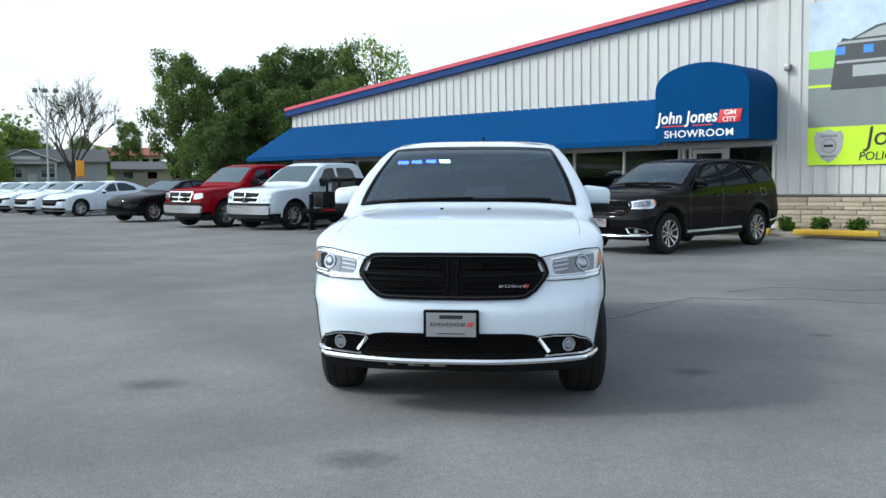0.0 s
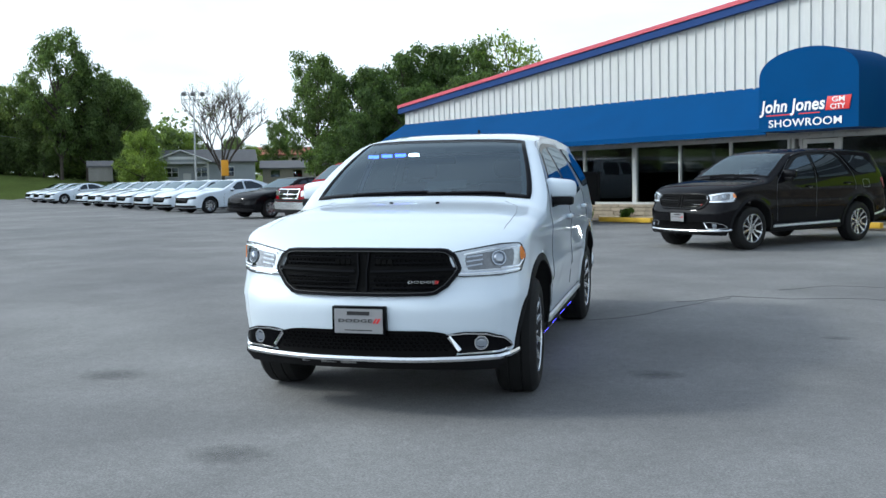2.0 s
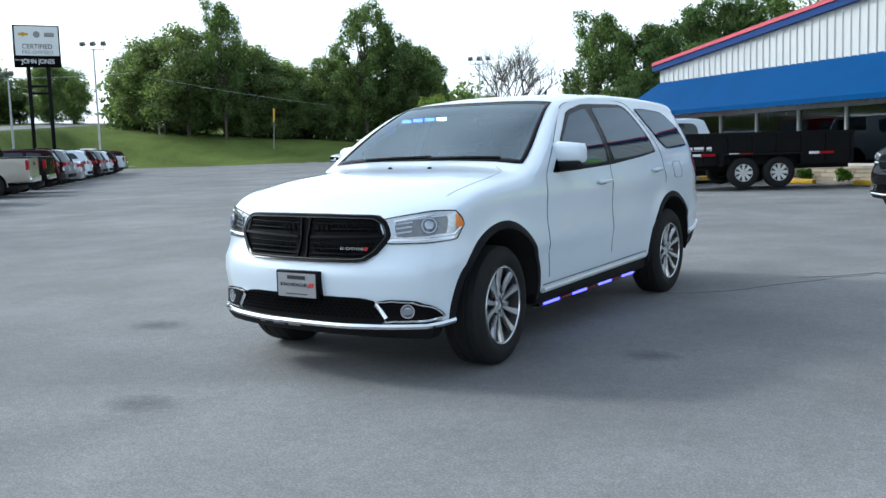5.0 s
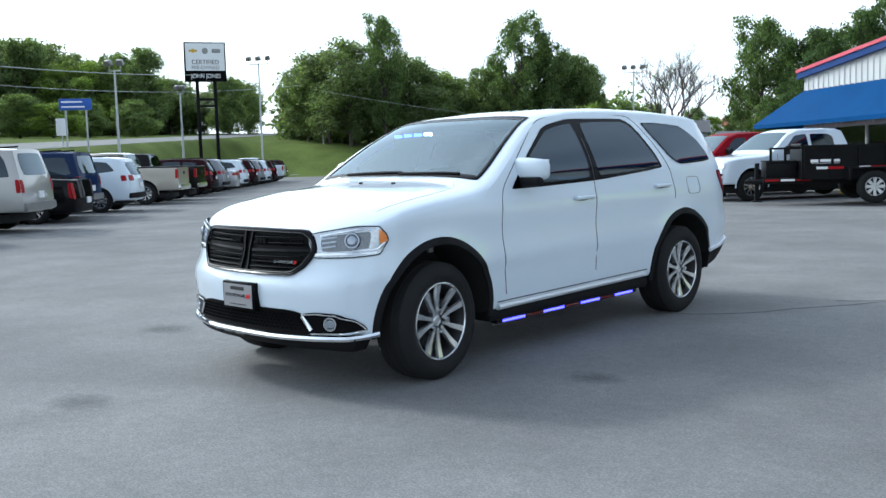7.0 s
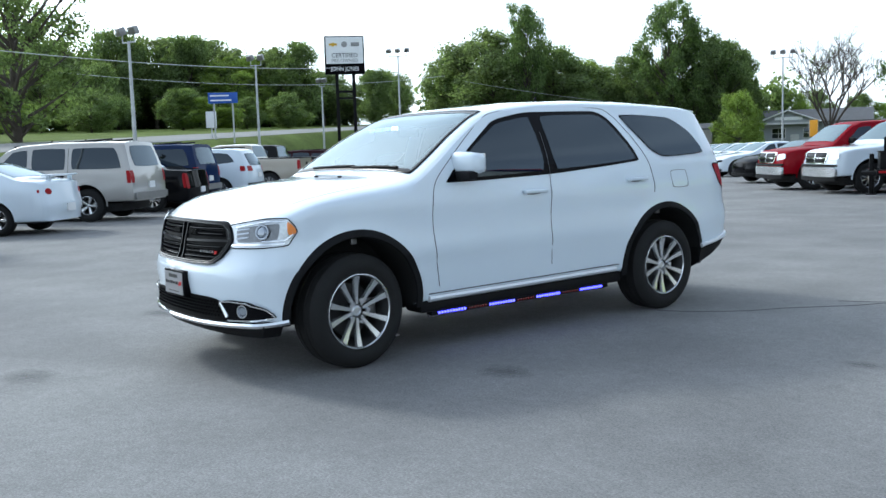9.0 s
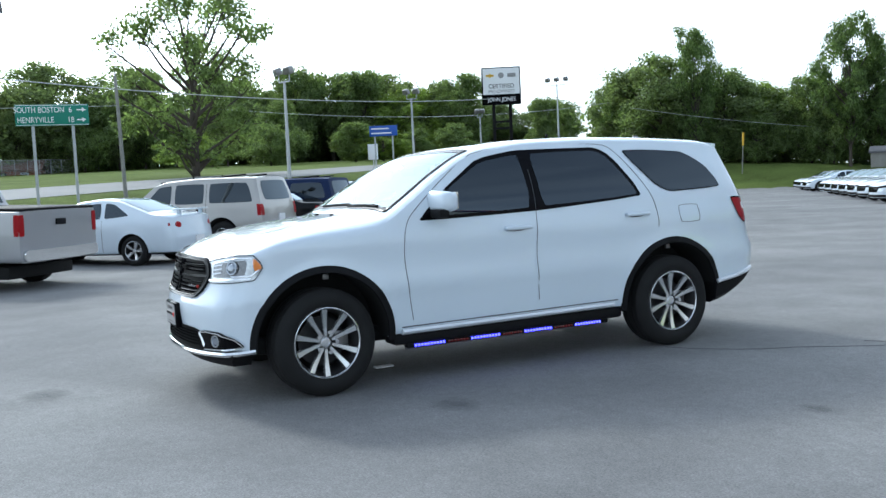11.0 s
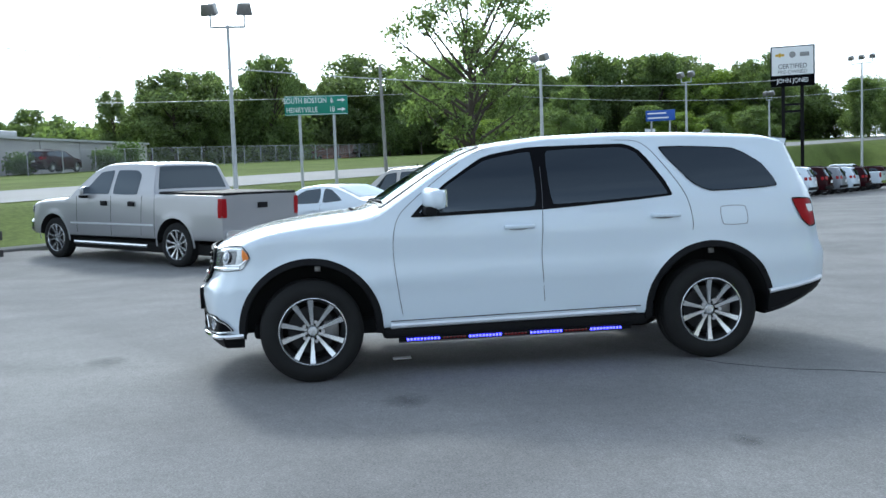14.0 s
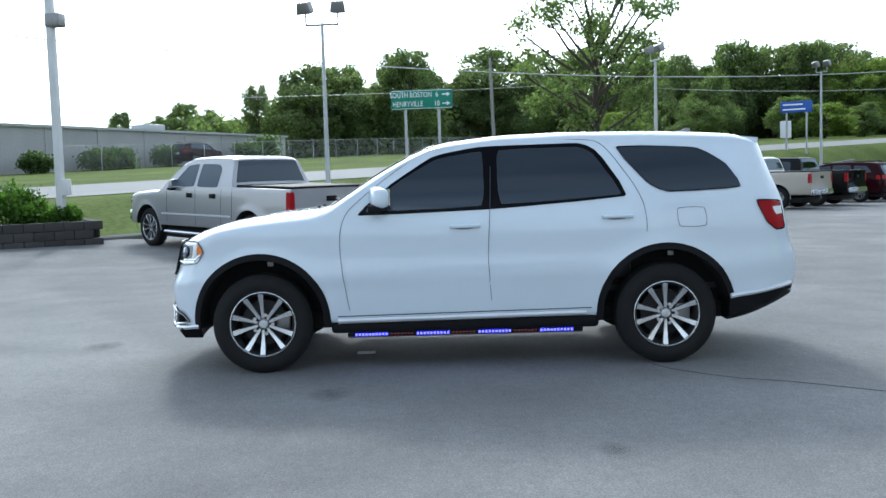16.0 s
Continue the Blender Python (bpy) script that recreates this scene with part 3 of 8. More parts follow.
            body.modifiers.clear()
            body.data = me
            bpy.data.objects.remove(cutter)
            b2 = bmesh.new()
            b2.from_mesh(me)
            for f in b2.faces:
                f.smooth = True
            for e in b2.edges:
                if len(e.link_faces) == 2:
                    e.smooth = e.calc_face_angle(0.0) < radians(40)
            b2.to_mesh(me)
            b2.free()
        body.parent = parent
        return body

    def open_up(self, body, keep):
        """Removes the skin where keep(x, y, z) is false, to look in through the panes."""
        bm = bmesh.new()
        bm.from_mesh(body.data)
        bmesh.ops.delete(bm, geom=[f for f in bm.faces if not keep(*f.calc_center_median())], context='FACES')
        bm.to_mesh(body.data)
        bm.free()


def facing(fn, u, v, off):
    """A pose whose x axis looks straight out of the surface fn at (u, v)."""
    p = Vector(fn(u, v, off))
    a, b = Vector(fn(u + 0.02, v, off)) - Vector(fn(u - 0.02, v, off)), Vector(fn(u, v + 0.02, off)) - Vector(fn(u, v - 0.02, off))
    n = a.cross(b).normalized()
    if n.dot(Vector(fn(u, v, off + 0.1)) - p) < 0:
        n = -n
    m = n.to_track_quat('X', 'Z').to_matrix().to_4x4()
    m.translation = p
    return m


def inside(poly, u, v):
    c = False
    for i in range(len(poly)):
        (a, b), (p, q) = poly[i], poly[i - 1]
        if (b > v) != (q > v) and u < (p - a) * (v - b) / (q - b) + a:
            c = not c
    return c


NUT = {}


def wheel(parent, x, y, z, r, width, rim_r, spokes, side, rim_mat="alloy", steer=0.0, pairs=True, hubcap=False):
    """One wheel with tyre, rim, spokes, disc and nuts; side is +1 where the outer face looks to +x."""
    w = new("wheel")
    w.parent = parent
    w.matrix_basis = pose(x, y, z, 0, 0, (0 if side > 0 else 180) + steer)
    h = width / 2
    tyre = part("tyre", lathe([(-h * 0.8, rim_r), (-h, rim_r + 0.03), (-h * 1.02, (r + rim_r) / 2), (-h * 0.9, r - 0.025), (-h * 0.72, r - 0.004), (-h * 0.35, r), (-h * 0.3, r - 0.008), (-h * 0.24, r), (h * 0.24, r), (h * 0.3, r - 0.008), (h * 0.35, r), (h * 0.72, r - 0.004), (h * 0.9, r - 0.025), (h * 1.02, (r + rim_r) / 2), (h, rim_r + 0.03), (h * 0.85, rim_r), (h * 0.5, rim_r - 0.01), (-h * 0.5, rim_r - 0.01), (-h * 0.8, rim_r)], 48), M["rubber"], w)
    part("rim", lathe([(h * 0.84, rim_r + 0.006), (h * 0.94, rim_r), (h * 0.95, rim_r - 0.004), (h * 0.89, rim_r - 0.010)], 48), M[rim_mat], w)
    part("barrel", lathe([(h * 0.89, rim_r - 0.010), (h * 0.70, rim_r - 0.022), (h * 0.3, rim_r - 0.035), (-h * 0.7, rim_r - 0.03), (-h * 0.75, rim_r + 0.004)], 48), M["barrel"], w)
    part("brake_disc", lathe([(h * 0.02, 0.03), (h * 0.02, rim_r * 0.70), (-h * 0.1, rim_r * 0.70), (-h * 0.1, 0.03)], 32), M["barrel"], w)
    cal = boxes((-h * 0.1, h * 0.25, rim_r * 0.36, rim_r * 0.80, -0.06, 0.06), bevel=0.012)
    part("brake_caliper", cal, M["steel"], w)
    back = part("wheel_well_back", lathe([(-h * 0.5, 0.0), (-h * 0.5, rim_r - 0.02)], 24), M["dark"], w)
    n = spokes
    bm = bmesh.new()
    for i in range(n):
        a = 2 * math.pi * i / n
        if pairs and n % 2 == 0:            # spokes run in pairs that part a little towards the rim
            a = 4 * math.pi * (i // 2 + 0.5) / n + (1 if i % 2 else -1) * radians(155.0 / n)
        pts = []
        for t in (0.0, 0.3, 0.65, 1.0):
            rad = 0.045 + (rim_r - 0.060) * t
            wid = (0.013 + 0.006 * t + 0.008 * t * t) if pairs else 0.026 + 0.016 * t
            xo = h * (0.64 + 0.20 * t ** 2)
            c, s = math.cos(a), math.sin(a)
            ring = []
            for du, dx in ((-wid, -0.010), (-wid * 0.72, 0.008), (wid * 0.72, 0.008), (wid, -0.010), (0, -0.05)):
                ring.append(bm.verts.new((xo + dx, rad * c - du * s, rad * s + du * c)))
            pts.append(ring)
        for p, q in zip(pts, pts[1:]):
            for k in range(5):
                bm.faces.new((p[k], p[(k + 1) % 5], q[(k + 1) % 5], q[k]))
        bm.faces.new(pts[-1])
    bmesh.ops.recalc_face_normals(bm, faces=bm.faces)
    part("spokes", bm, M[rim_mat], w)
    part("hub_cap", lathe([(h * 0.3, 0.046), (h * 0.58, 0.043), (h * 0.66, 0.034), (h * 0.68, 0.028), (h * 0.66, 0.025), (h * 0.67, 0.0)], 24), M["alloy" if rim_mat == "alloy" else rim_mat], w)
    if pairs:
        if "nut" not in NUT:
            o = part("wheel_nut", tube(bmesh.new(), (h * 0.40, 0, 0), (h * 0.86, 0, 0), 0.015, seg=6), M["chrome"])
            NUT["nut"] = o.data
            bpy.data.objects.remove(o)
        for i in range(5):
            a = 2 * math.pi * i / 5
            o = new("wheel_nut", NUT["nut"])
            o.parent = w
            o.location = (0, 0.073 * math.cos(a), 0.073 * math.sin(a))
    return w


def mirror_unit(parent, s, x, y, z, paint, size=(0.19, 0.10, 0.15)):
    """Door mirror: painted cap, black foot, glass towards the back."""
    w, d, h = size
    bm = bmesh.new()
    box(bm, 0, w, 0, d, 0, h, bevel=min(0.042, d * 0.42))
    for v in bm.verts:
        v.co.z *= 1 - 0.16 * v.co.x / w
        v.co.y += 0.06 * (v.co.x / w)
        v.co.x *= s
    cap = part("mirror", bm, paint, parent, "", smooth=60)
    cap.matrix_basis = pose(s * x, y, z)
    foot = bmesh.new()
    box(foot, -0.07, w - 0.015, 0.012, 0.10, -0.04, 0.022, bevel=0.015)
    for v in foot.verts:
        v.co.x *= s
    part("foot", foot, M["plastic"], cap)
    gl = boxes((0.02, w - 0.03, d + 0.03, d + 0.046, 0.02, h - 0.025))
    for v in gl.verts:
        v.co.x *= s
        v.co.y += 0.03 * abs(v.co.x) / w - 0.015
    part("mirror_glass", gl, M["chrome"], cap)
    return cap


DURANGO = dict(length=5.08, width=0.955,
    top=[(-0.3, 0.93), (0.0, 0.96), (0.10, 1.03), (0.25, 1.075), (0.5, 1.125), (0.95, 1.188), (1.36, 1.228), (1.44, 1.256), (1.85, 1.515), (2.12, 1.655), (2.32, 1.712), (2.75, 1.757), (3.3, 1.772), (3.9, 1.760), (4.6, 1.724), (5.08, 1.668), (5.4, 1.64)],
    bottom=[(-0.3, 0.335), (0.3, 0.335), (0.6, 0.35), (4.5, 0.36), (5.08, 0.50), (5.4, 0.50)],
    belt=1.19, tumble=0.228, roof=1.68,
    crown=[(-0.2, 0.05), (0.3, 0.07), (1.2, 0.13), (1.5, 0.10), (2.2, 0.07), (3.5, 0.085), (5.1, 0.08)],
    nose=(0.80, 0.895), tail=(0.80, 0.90), front_sweep=0.26, rear_sweep=0.21,
    hubs=((0.925, 0.388), (3.958, 0.388)), arch=0.478,
    front_z=[(0.30, 0.10), (0.45, 0.115), (0.62, 0.09), (0.69, 0.10), (0.76, 0.145), (1.0, 0.20), (1.1, 0.27)],
    rear_z=[(0.4, 0.05), (0.6, 0.0), (0.79, -0.005), (0.86, 0.035), (0.95, 0.05), (1.2, 0.095), (1.45, 0.21), (1.66, 0.29)], flare=0.016, crease=0.69, curl=1.42)


def durango(m, paint, label, lights=False, steer=0.0):
    car = root("suv", m, label, "suv")
    S = Shell(**DURANGO)
    P = M[paint]
    body = S.mesh("body", P, car, stations=96)
    glass_f = [(1.71, 1.195), (1.96, 1.40), (2.26, 1.575), (2.62, 1.632), (2.62, 1.212)]
    glass_r = [(2.72, 1.218), (2.72, 1.634), (3.36, 1.64), (3.45, 1.585), (3.655, 1.27)]
    glass_q = [(3.60, 1.636), (4.24, 1.605), (4.47, 1.48), (4.615, 1.305), (3.97, 1.285), (3.84, 1.35)]
    surround = [(1.64, 1.165), (1.94, 1.41), (2.25, 1.605), (2.6, 1.662), (3.38, 1.668), (3.49, 1.60), (3.70, 1.255), (2.7, 1.19)]
    hole_top = (1.50, 2.20)

    def keep(x, y, z):
        if z > 1.2 and hole_top[0] < y < hole_top[1] and z > S.edge(y) + 0.012 and abs(x) < 0.82 * S.half(y, S.edge(y)):
            return False
        if abs(x) > 0.5:
            for poly in (glass_f, glass_r, glass_q):
                cy = sum(p[0] for p in poly) / len(poly)
                cz = sum(p[1] for p in poly) / len(poly)
                ku, kv = (0.78, 0.62) if poly is glass_q else (0.88, 0.80)
                if inside([(cy + (a - cy) * ku, cz + (b - cz) * kv) for a, b in poly], y, z):
                    return False
        return True
    S.open_up(body, keep)
    # inner floor and cabin
    part("cabin_floor", boxes((-0.62, 0.62, 1.45, 4.7, 0.52, 0.56)), M["seat"], car)
    dash = boxes((-0.72, 0.72, 1.50, 1.95, 1.0, 1.225), bevel=0.05)
    part("dashboard", dash, M["plastic"], car)
    for sx in (-0.38, 0.38):
        seat = boxes((sx - 0.26, sx + 0.26, 2.3, 2.85, 0.62, 0.80), (sx - 0.25, sx + 0.25, 2.78, 2.95, 0.80, 1.35), (sx - 0.13, sx + 0.13, 2.84, 2.94, 1.38, 1.54), bevel=0.05)
        part("seat", seat, M["seat"], car)
    part("rear_seat", boxes((-0.68, 0.68, 3.2, 3.75, 0.62, 0.8), (-0.68, 0.68, 3.65, 3.82, 0.8, 1.32), bevel=0.05), M["seat"], car)
    wheel_bm = lathe([(0.0, 0.17), (0.015, 0.185), (0.0, 0.20), (-0.015, 0.185), (0.0, 0.17)], 32, "z")
    tube(wheel_bm, (0.17, 0, 0), (-0.17, 0, 0), 0.02)
    sw = part("steering_wheel", wheel_bm, M["plastic"], car)
    sw.matrix_basis = pose(0.38, 2.02, 1.10, 65)
    part("inner_mirror", boxes((-0.12, 0.12, 2.02, 2.04, 1.50, 1.56), bevel=0.008), M["plastic"], car)
    paper = boxes((-0.04, 0.27, 1.66, 1.67, 1.305, 1.365))
    for v in paper.verts:
        v.co.z += 0.06 * (v.co.x + 0.03)
        v.co.y += (v.co.z - 1.26) * 1.0
    part("paper_sheet", paper, M["paper"], car, "white paper sheet on the dashboard")
    # windscreen
    def ws(u, y, off):
        return S.over(u * 0.865 * S.half(y, S.edge(y)), y, off)
    part_ws = panel("windshield", [(-1, 1.47), (1, 1.47), (1, 2.235), (-1, 2.235)], ws, 0.004, M["clear_glass"], car, 20, 14, 0.0)
    strip("windshield_seal", dense([(-0.985, 1.475), (0.985, 1.475), (0.985, 2.225), (-0.985, 2.225)], 0.05, True), ws, 0.05, 0.007, M["gloss_black"], car, closed=True)
    band = panel("windshield_band", [(-0.97, 2.17), (0.97, 2.17), (0.97, 2.225), (-0.97, 2.225)], ws, 0.006, M["gloss_black"], car, 20, 3, 0.0)
    part("cowl", boxes((-0.70, 0.70, 1.40, 1.50, 1.185, 1.225), bevel=0.015), M["plastic"], car)
    for wx in (-0.55, 0.05):
        part("wiper", sweep([S.over((wx + 0.1 * k) * 0.95, 1.468 + 0.0033 * k, 0.014) for k in range(7)], 0.009, 6), M["plastic"], car)
    for nx in (-0.17, 0.17):
        nb = bmesh.new()
        c = S.over(nx, 1.28, 0.0)
        box(nb, c[0] - 0.012, c[0] + 0.012, c[1] - 0.012, c[1] + 0.012, c[2] - 0.004, c[2] + 0.012, bevel=0.004)
        part("washer_nozzle", nb, M["plastic"], car)
    # bonnet seams
    for s in (1, -1):
        strip("bonnet_seam", dense([(s * 0.70 * k, y) for k, y in ((1.12, 0.40), (1.13, 0.7), (1.12, 1.0), (1.05, 1.30), (0.9, 1.40))], 0.05), lambda u, v, o: S.over(u, v, o), 0.004, 0.001, M["seam_light"], car)
    for s in (1, -1):
        fn = S.side(s)
        panel("window_surround", rounded(surround, 0.06), fn, 0.003, M["gloss_black"], car, 34, 8, 0.0)
        S.open_up(car.children[-1], lambda x, y, z: not any(inside([(sum(p[0] for p in poly) / 5 + (a - sum(p[0] for p in poly) / 5) * 0.9, sum(p[1] for p in poly) / 5 + (b - sum(p[1] for p in poly) / 5) * 0.86) for a, b in poly], y, z) for poly in (glass_f, glass_r)))
        panel("side_window", rounded(glass_f, 0.05), fn, 0.006, M["dark_glass"], car, 20, 8)
        panel("side_window", rounded(glass_r, 0.05), fn, 0.006, M["dark_glass"], car, 20, 8)
        panel("quarter_surround", [(sum(p[0] for p in glass_q) / 6 + (a - sum(p[0] for p in glass_q) / 6) * 1.015, sum(p[1] for p in glass_q) / 6 + (b - sum(p[1] for p in glass_q) / 6) * 1.05) for a, b in rounded(glass_q, 0.1)], fn, 0.008, M["gloss_black"], car, 56, 10, 0.010)
        S.open_up(car.children[-1], lambda x, y, z: not inside([(sum(p[0] for p in glass_q) / 6 + (a - sum(p[0] for p in glass_q) / 6) * 0.9, sum(p[1] for p in glass_q) / 6 + (b - sum(p[1] for p in glass_q) / 6) * 0.86) for a, b in glass_q], y, z))
        panel("quarter_window", rounded(glass_q, 0.1), fn, 0.011, M["dark_glass"], car, 56, 10)
        # door seams
        door1 = [(1.60, 0.41), (1.575, 0.55), (1.54, 0.80), (1.53, 1.02), (1.57, 1.17), (1.64, 1.25), (1.88, 1.44), (2.15, 1.62), (2.30, 1.668), (2.67, 1.695)]
        mid = [(2.68, 1.695), (2.66, 1.2), (2.635, 0.85), (2.645, 0.68), (2.66, 0.41)]
        back = [(2.68, 1.695), (3.42, 1.70), (3.53, 1.655), (3.64, 1.50), (3.78, 1.27), (3.82, 1.1), (3.81, 0.93)]
        for path in (door1, mid, back):
            strip("door_seam", dense(chaikin(path, 2, False), 0.015), fn, 0.004, 0.0034, M["seam"], car)
        strip("fuel_door_seam", rounded([(4.04, 1.165), (4.255, 1.165), (4.265, 1.02), (4.05, 1.02)], 0.12), fn, 0.006, 0.0018, M["grey_paint"], car, closed=True)
        for hy, hz in ((2.47, 1.072), (3.60, 1.112)):
            hb = bmesh.new()
            box(hb, -0.018, 0.022, -0.115, 0.115, -0.014, 0.016, bevel=0.010)
            hd = part("door_handle", hb, P, car, smooth=60)
            hd.matrix_basis = pose(*fn(hy, hz, 0.018))
            # flat grey patch on the skin: shade of the handle recess put in as colour
            cup = panel("handle_cup", rounded([(hy - 0.085, hz - 0.026), (hy + 0.07, hz - 0.026), (hy + 0.07, hz + 0.004), (hy - 0.085, hz + 0.004)], 0.3), fn, 0.0022, M["grey_paint"], car, 8, 3, 0.0)
        # sill with bright strip
        sill = bmesh.new()
        for (ya, yb, za, zb, xo) in ((1.44, 3.46, 0.282, 0.375, 0.90),):
            box(sill, min(s * 0.70, s * xo), max(s * 0.70, s * xo), ya, yb, za, zb, bevel=0.03)
        part("sill", sill, M["plastic"], car)
        part("sill_trim", sweep([fn(u, v, 0.004) for u, v in dense([(1.50, 0.384), (3.36, 0.402)], 0.1)], 0.023, 8), M["bright_trim"], car)
        strip("sill_gap", dense([(1.50, 0.416), (3.40, 0.434)], 0.05), fn, 0.010, 0.002, M["seam"], car)
        # arch lips
        for hy, hz in S.hubs:
            arc = [(hy + (S.arch + 0.018) * math.cos(a), hz + (S.arch + 0.018) * math.sin(a)) for a in [radians(-6 + 192 * i / 40) for i in range(41)]]
            strip("arch_lip", arc, S.plumb(s), 0.056, 0.005, M["plastic"], car, lift=0.012)
        # headlamp
        hl = [(0.50, 0.962), (0.80, 1.012), (0.95, 1.010), (1.07, 0.965), (1.11, 0.925), (1.01, 0.846), (0.80, 0.830), (0.56, 0.825)]

        def fr(u, v, off, s=s):
            x, y, z = S.wrap(u, v, off)
            return (s * x, y, z)
        pod = panel("headlamp", rounded(hl, 0.06), fr, 0.006, M["lens"], car, 26, 8)
        strip("headlamp_bezel", dense(rounded(hl, 0.06), 0.04, True), fr, 0.007, 0.009, M["gloss_black"], pod, closed=True)
        panel("turn_lamp", rounded([(0.955, 0.995), (1.06, 0.955), (1.092, 0.925), (1.035, 0.905), (0.985, 0.912)], 0.08), fr, 0.013, M["amber"], pod, 8, 4, 0.006)
        panel("inner_reflector", rounded([(0.60, 0.95), (0.90, 0.985), (0.90, 0.875), (0.62, 0.86)], 0.08), fr, 0.008, M["lamp_grey"], pod, 12, 4, 0.002)
        lo = part("projector", lathe([(0.0, 0.046), (0.010, 0.046), (0.010, 0.038), (0.004, 0.036), (0.018, 0.024), (0.022, 0.0)], 24), M["bulb"], pod)
        lo.matrix_basis = facing(fr, 0.79, 0.928, 0.001)
        strip("lamp_edge", dense([(0.60, 0.955), (0.80, 0.992), (0.94, 0.992)], 0.03), fr, 0.008, 0.013, M["chrome"], pod)
        strip("light_guide", dense([(0.80, 0.872), (0.955, 0.878), (1.05, 0.915)], 0.03), fr, 0.010, 0.013, M["chrome"], pod)
        pr = part("projector_ring", lathe([(0.0, 0.052), (0.008, 0.050), (0.008, 0.046), (0.0, 0.046)], 24), M["lamp_grey"], pod)
        pr.matrix_basis = facing(fr, 0.79, 0.928, 0.001)
        for zz in (0.885, 0.912, 0.938):
            strip("reflector_rib", dense([(0.615, zz), (0.705, zz + 0.012)], 0.03), fr, 0.012, 0.010, M["bulb"], pod)
        strip("light_guide", dense([(0.585, 0.846), (0.80, 0.852), (0.95, 0.860)], 0.03), fr, 0.014, 0.014, M["chrome"], pod)

        # fog lamp pocket
        fog = [(0.50, 0.488), (0.60, 0.505), (0.74, 0.500), (0.85, 0.460), (0.95, 0.400), (0.80, 0.383), (0.62, 0.372), (0.56, 0.385)]
        fp = panel("fog_pocket", rounded(fog, 0.08), fr, 0.014, M["gloss_black"], car, 24, 6, 0.03)
        strip("fog_trim", dense([(0.525, 0.478), (0.588, 0.396)], 0.02), fr, 0.024, 0.021, M["chrome"], fp)
        strip("fog_trim", dense([(0.525, 0.487), (0.62, 0.496), (0.74, 0.489), (0.85, 0.448), (0.92, 0.402), (0.80, 0.385), (0.60, 0.378)], 0.03), fr, 0.009, 0.022, M["chrome"], fp)
        fl = part("fog_lamp", lathe([(0.0, 0.036), (0.006, 0.036), (0.006, 0.030), (0.002, 0.028), (0.006, 0.0)], 24), M["bulb"], fp)
        fl.matrix_basis = facing(fr, 0.705, 0.438, 0.012)
        ring = part("fog_ring", lathe([(0.0, 0.043), (0.008, 0.042), (0.008, 0.037), (0.0, 0.036)], 24), M["chrome"], fp)
        ring.matrix_basis = facing(fr, 0.705, 0.438, 0.012)
        # tail lamp
        def tf(y, z, off, s=s):
            return S.bend(s * (S.half(y, z) + off), y, z)
        lamp = panel("tail_lamp", rounded([(4.735, 1.205), (5.065, 1.195), (5.065, 0.985), (4.96, 0.98), (4.85, 1.04)], 0.08), tf, 0.007, M["red_lens"], car, 12, 6)
        panel("reverse_lamp", [(4.95, 1.15), (5.06, 1.152), (5.06, 1.095), (4.97, 1.09)], tf, 0.011, M["white_sign"], lamp, 5, 2, 0.004)
        strip("tail_lamp_rim", dense(rounded([(4.735, 1.205), (5.065, 1.195), (5.065, 0.985), (4.96, 0.98), (4.85, 1.04)], 0.08), 0.05, True), tf, 0.012, 0.009, M["gloss_black"], lamp, closed=True)
        part("rear_trim", sweep([fn(u, v, 0.012) for u, v in dense([(4.45, 0.495), (4.75, 0.528), (5.05, 0.572)], 0.05)], 0.019, 8), M["bright_trim"], car)
        mirror_unit(car, s, 0.855, 1.75, 1.225, P, (0.225, 0.12, 0.165))
        for hy, hz in S.hubs:
            front = hy < 2
            wheel(car, s * 0.812, hy, 0.374, 0.376, 0.265, 0.246, 10, s, "alloy", steer if front else 0.0)
            clip = part("liner_clip", boxes((-0.01, 0.012, -0.022, 0.022, -0.016, 0.022), bevel=0.004), M["steel"], car)
            clip.matrix_basis = pose(s * 0.80, hy + 0.06, 0.815)
    # rear valance
    bm = bmesh.new()
    rows = []
    for i in range(9):
        y = 4.44 + (5.07 - 4.44) * i / 8
        zlo = 0.305 + 0.17 * (i / 8) ** 1.4
        zt = 0.495 + 0.075 * i / 8
        w = S.half(y, 0.55) + 0.006
        zm = min(zt - 0.03, zlo + 0.05)
        ring = [(-w, zt), (-w - 0.004, zt - 0.025), (-w + 0.02, zm), (-w + 0.10, zlo), (w - 0.10, zlo), (w - 0.02, zm), (w + 0.004, zt - 0.025), (w, zt)]
        rows.append([bm.verts.new(S.bend(x, y + 0.006, z)) for x, z in ring])
    for p, q in zip(rows, rows[1:]):
        for k in range(7):
            bm.faces.new((p[k], q[k], q[k + 1], p[k + 1]))
        bm.faces.new((p[7], q[7], q[0], p[0]))
    bm.faces.new(rows[0])
    bm.faces.new(rows[-1][::-1])
    bmesh.ops.recalc_face_normals(bm, faces=bm.faces)
    part("rear_valance", bm, M["plastic"], car)
    # front valance, air dam and bright strip
    def fr(u, v, off):
        return S.front(u, v, off)
    dam = bmesh.new()
    rows = []
    for i in range(25):
        x = -0.84 + 1.68 * i / 24
        f = [S.front(x, 0.350, -0.004), S.front(x, 0.325, -0.010), S.front(x * 0.975, 0.300, -0.04), S.front(x * 0.95, 0.268, -0.09), S.front(x * 0.92, 0.262, -0.32), S.front(x, 0.38, -0.30)]
        rows.append([dam.verts.new(p) for p in f])
    for p, q in zip(rows, rows[1:]):
        for k in range(5):
            dam.faces.new((p[k], q[k], q[k + 1], p[k + 1]))
    dam.faces.new(rows[0])
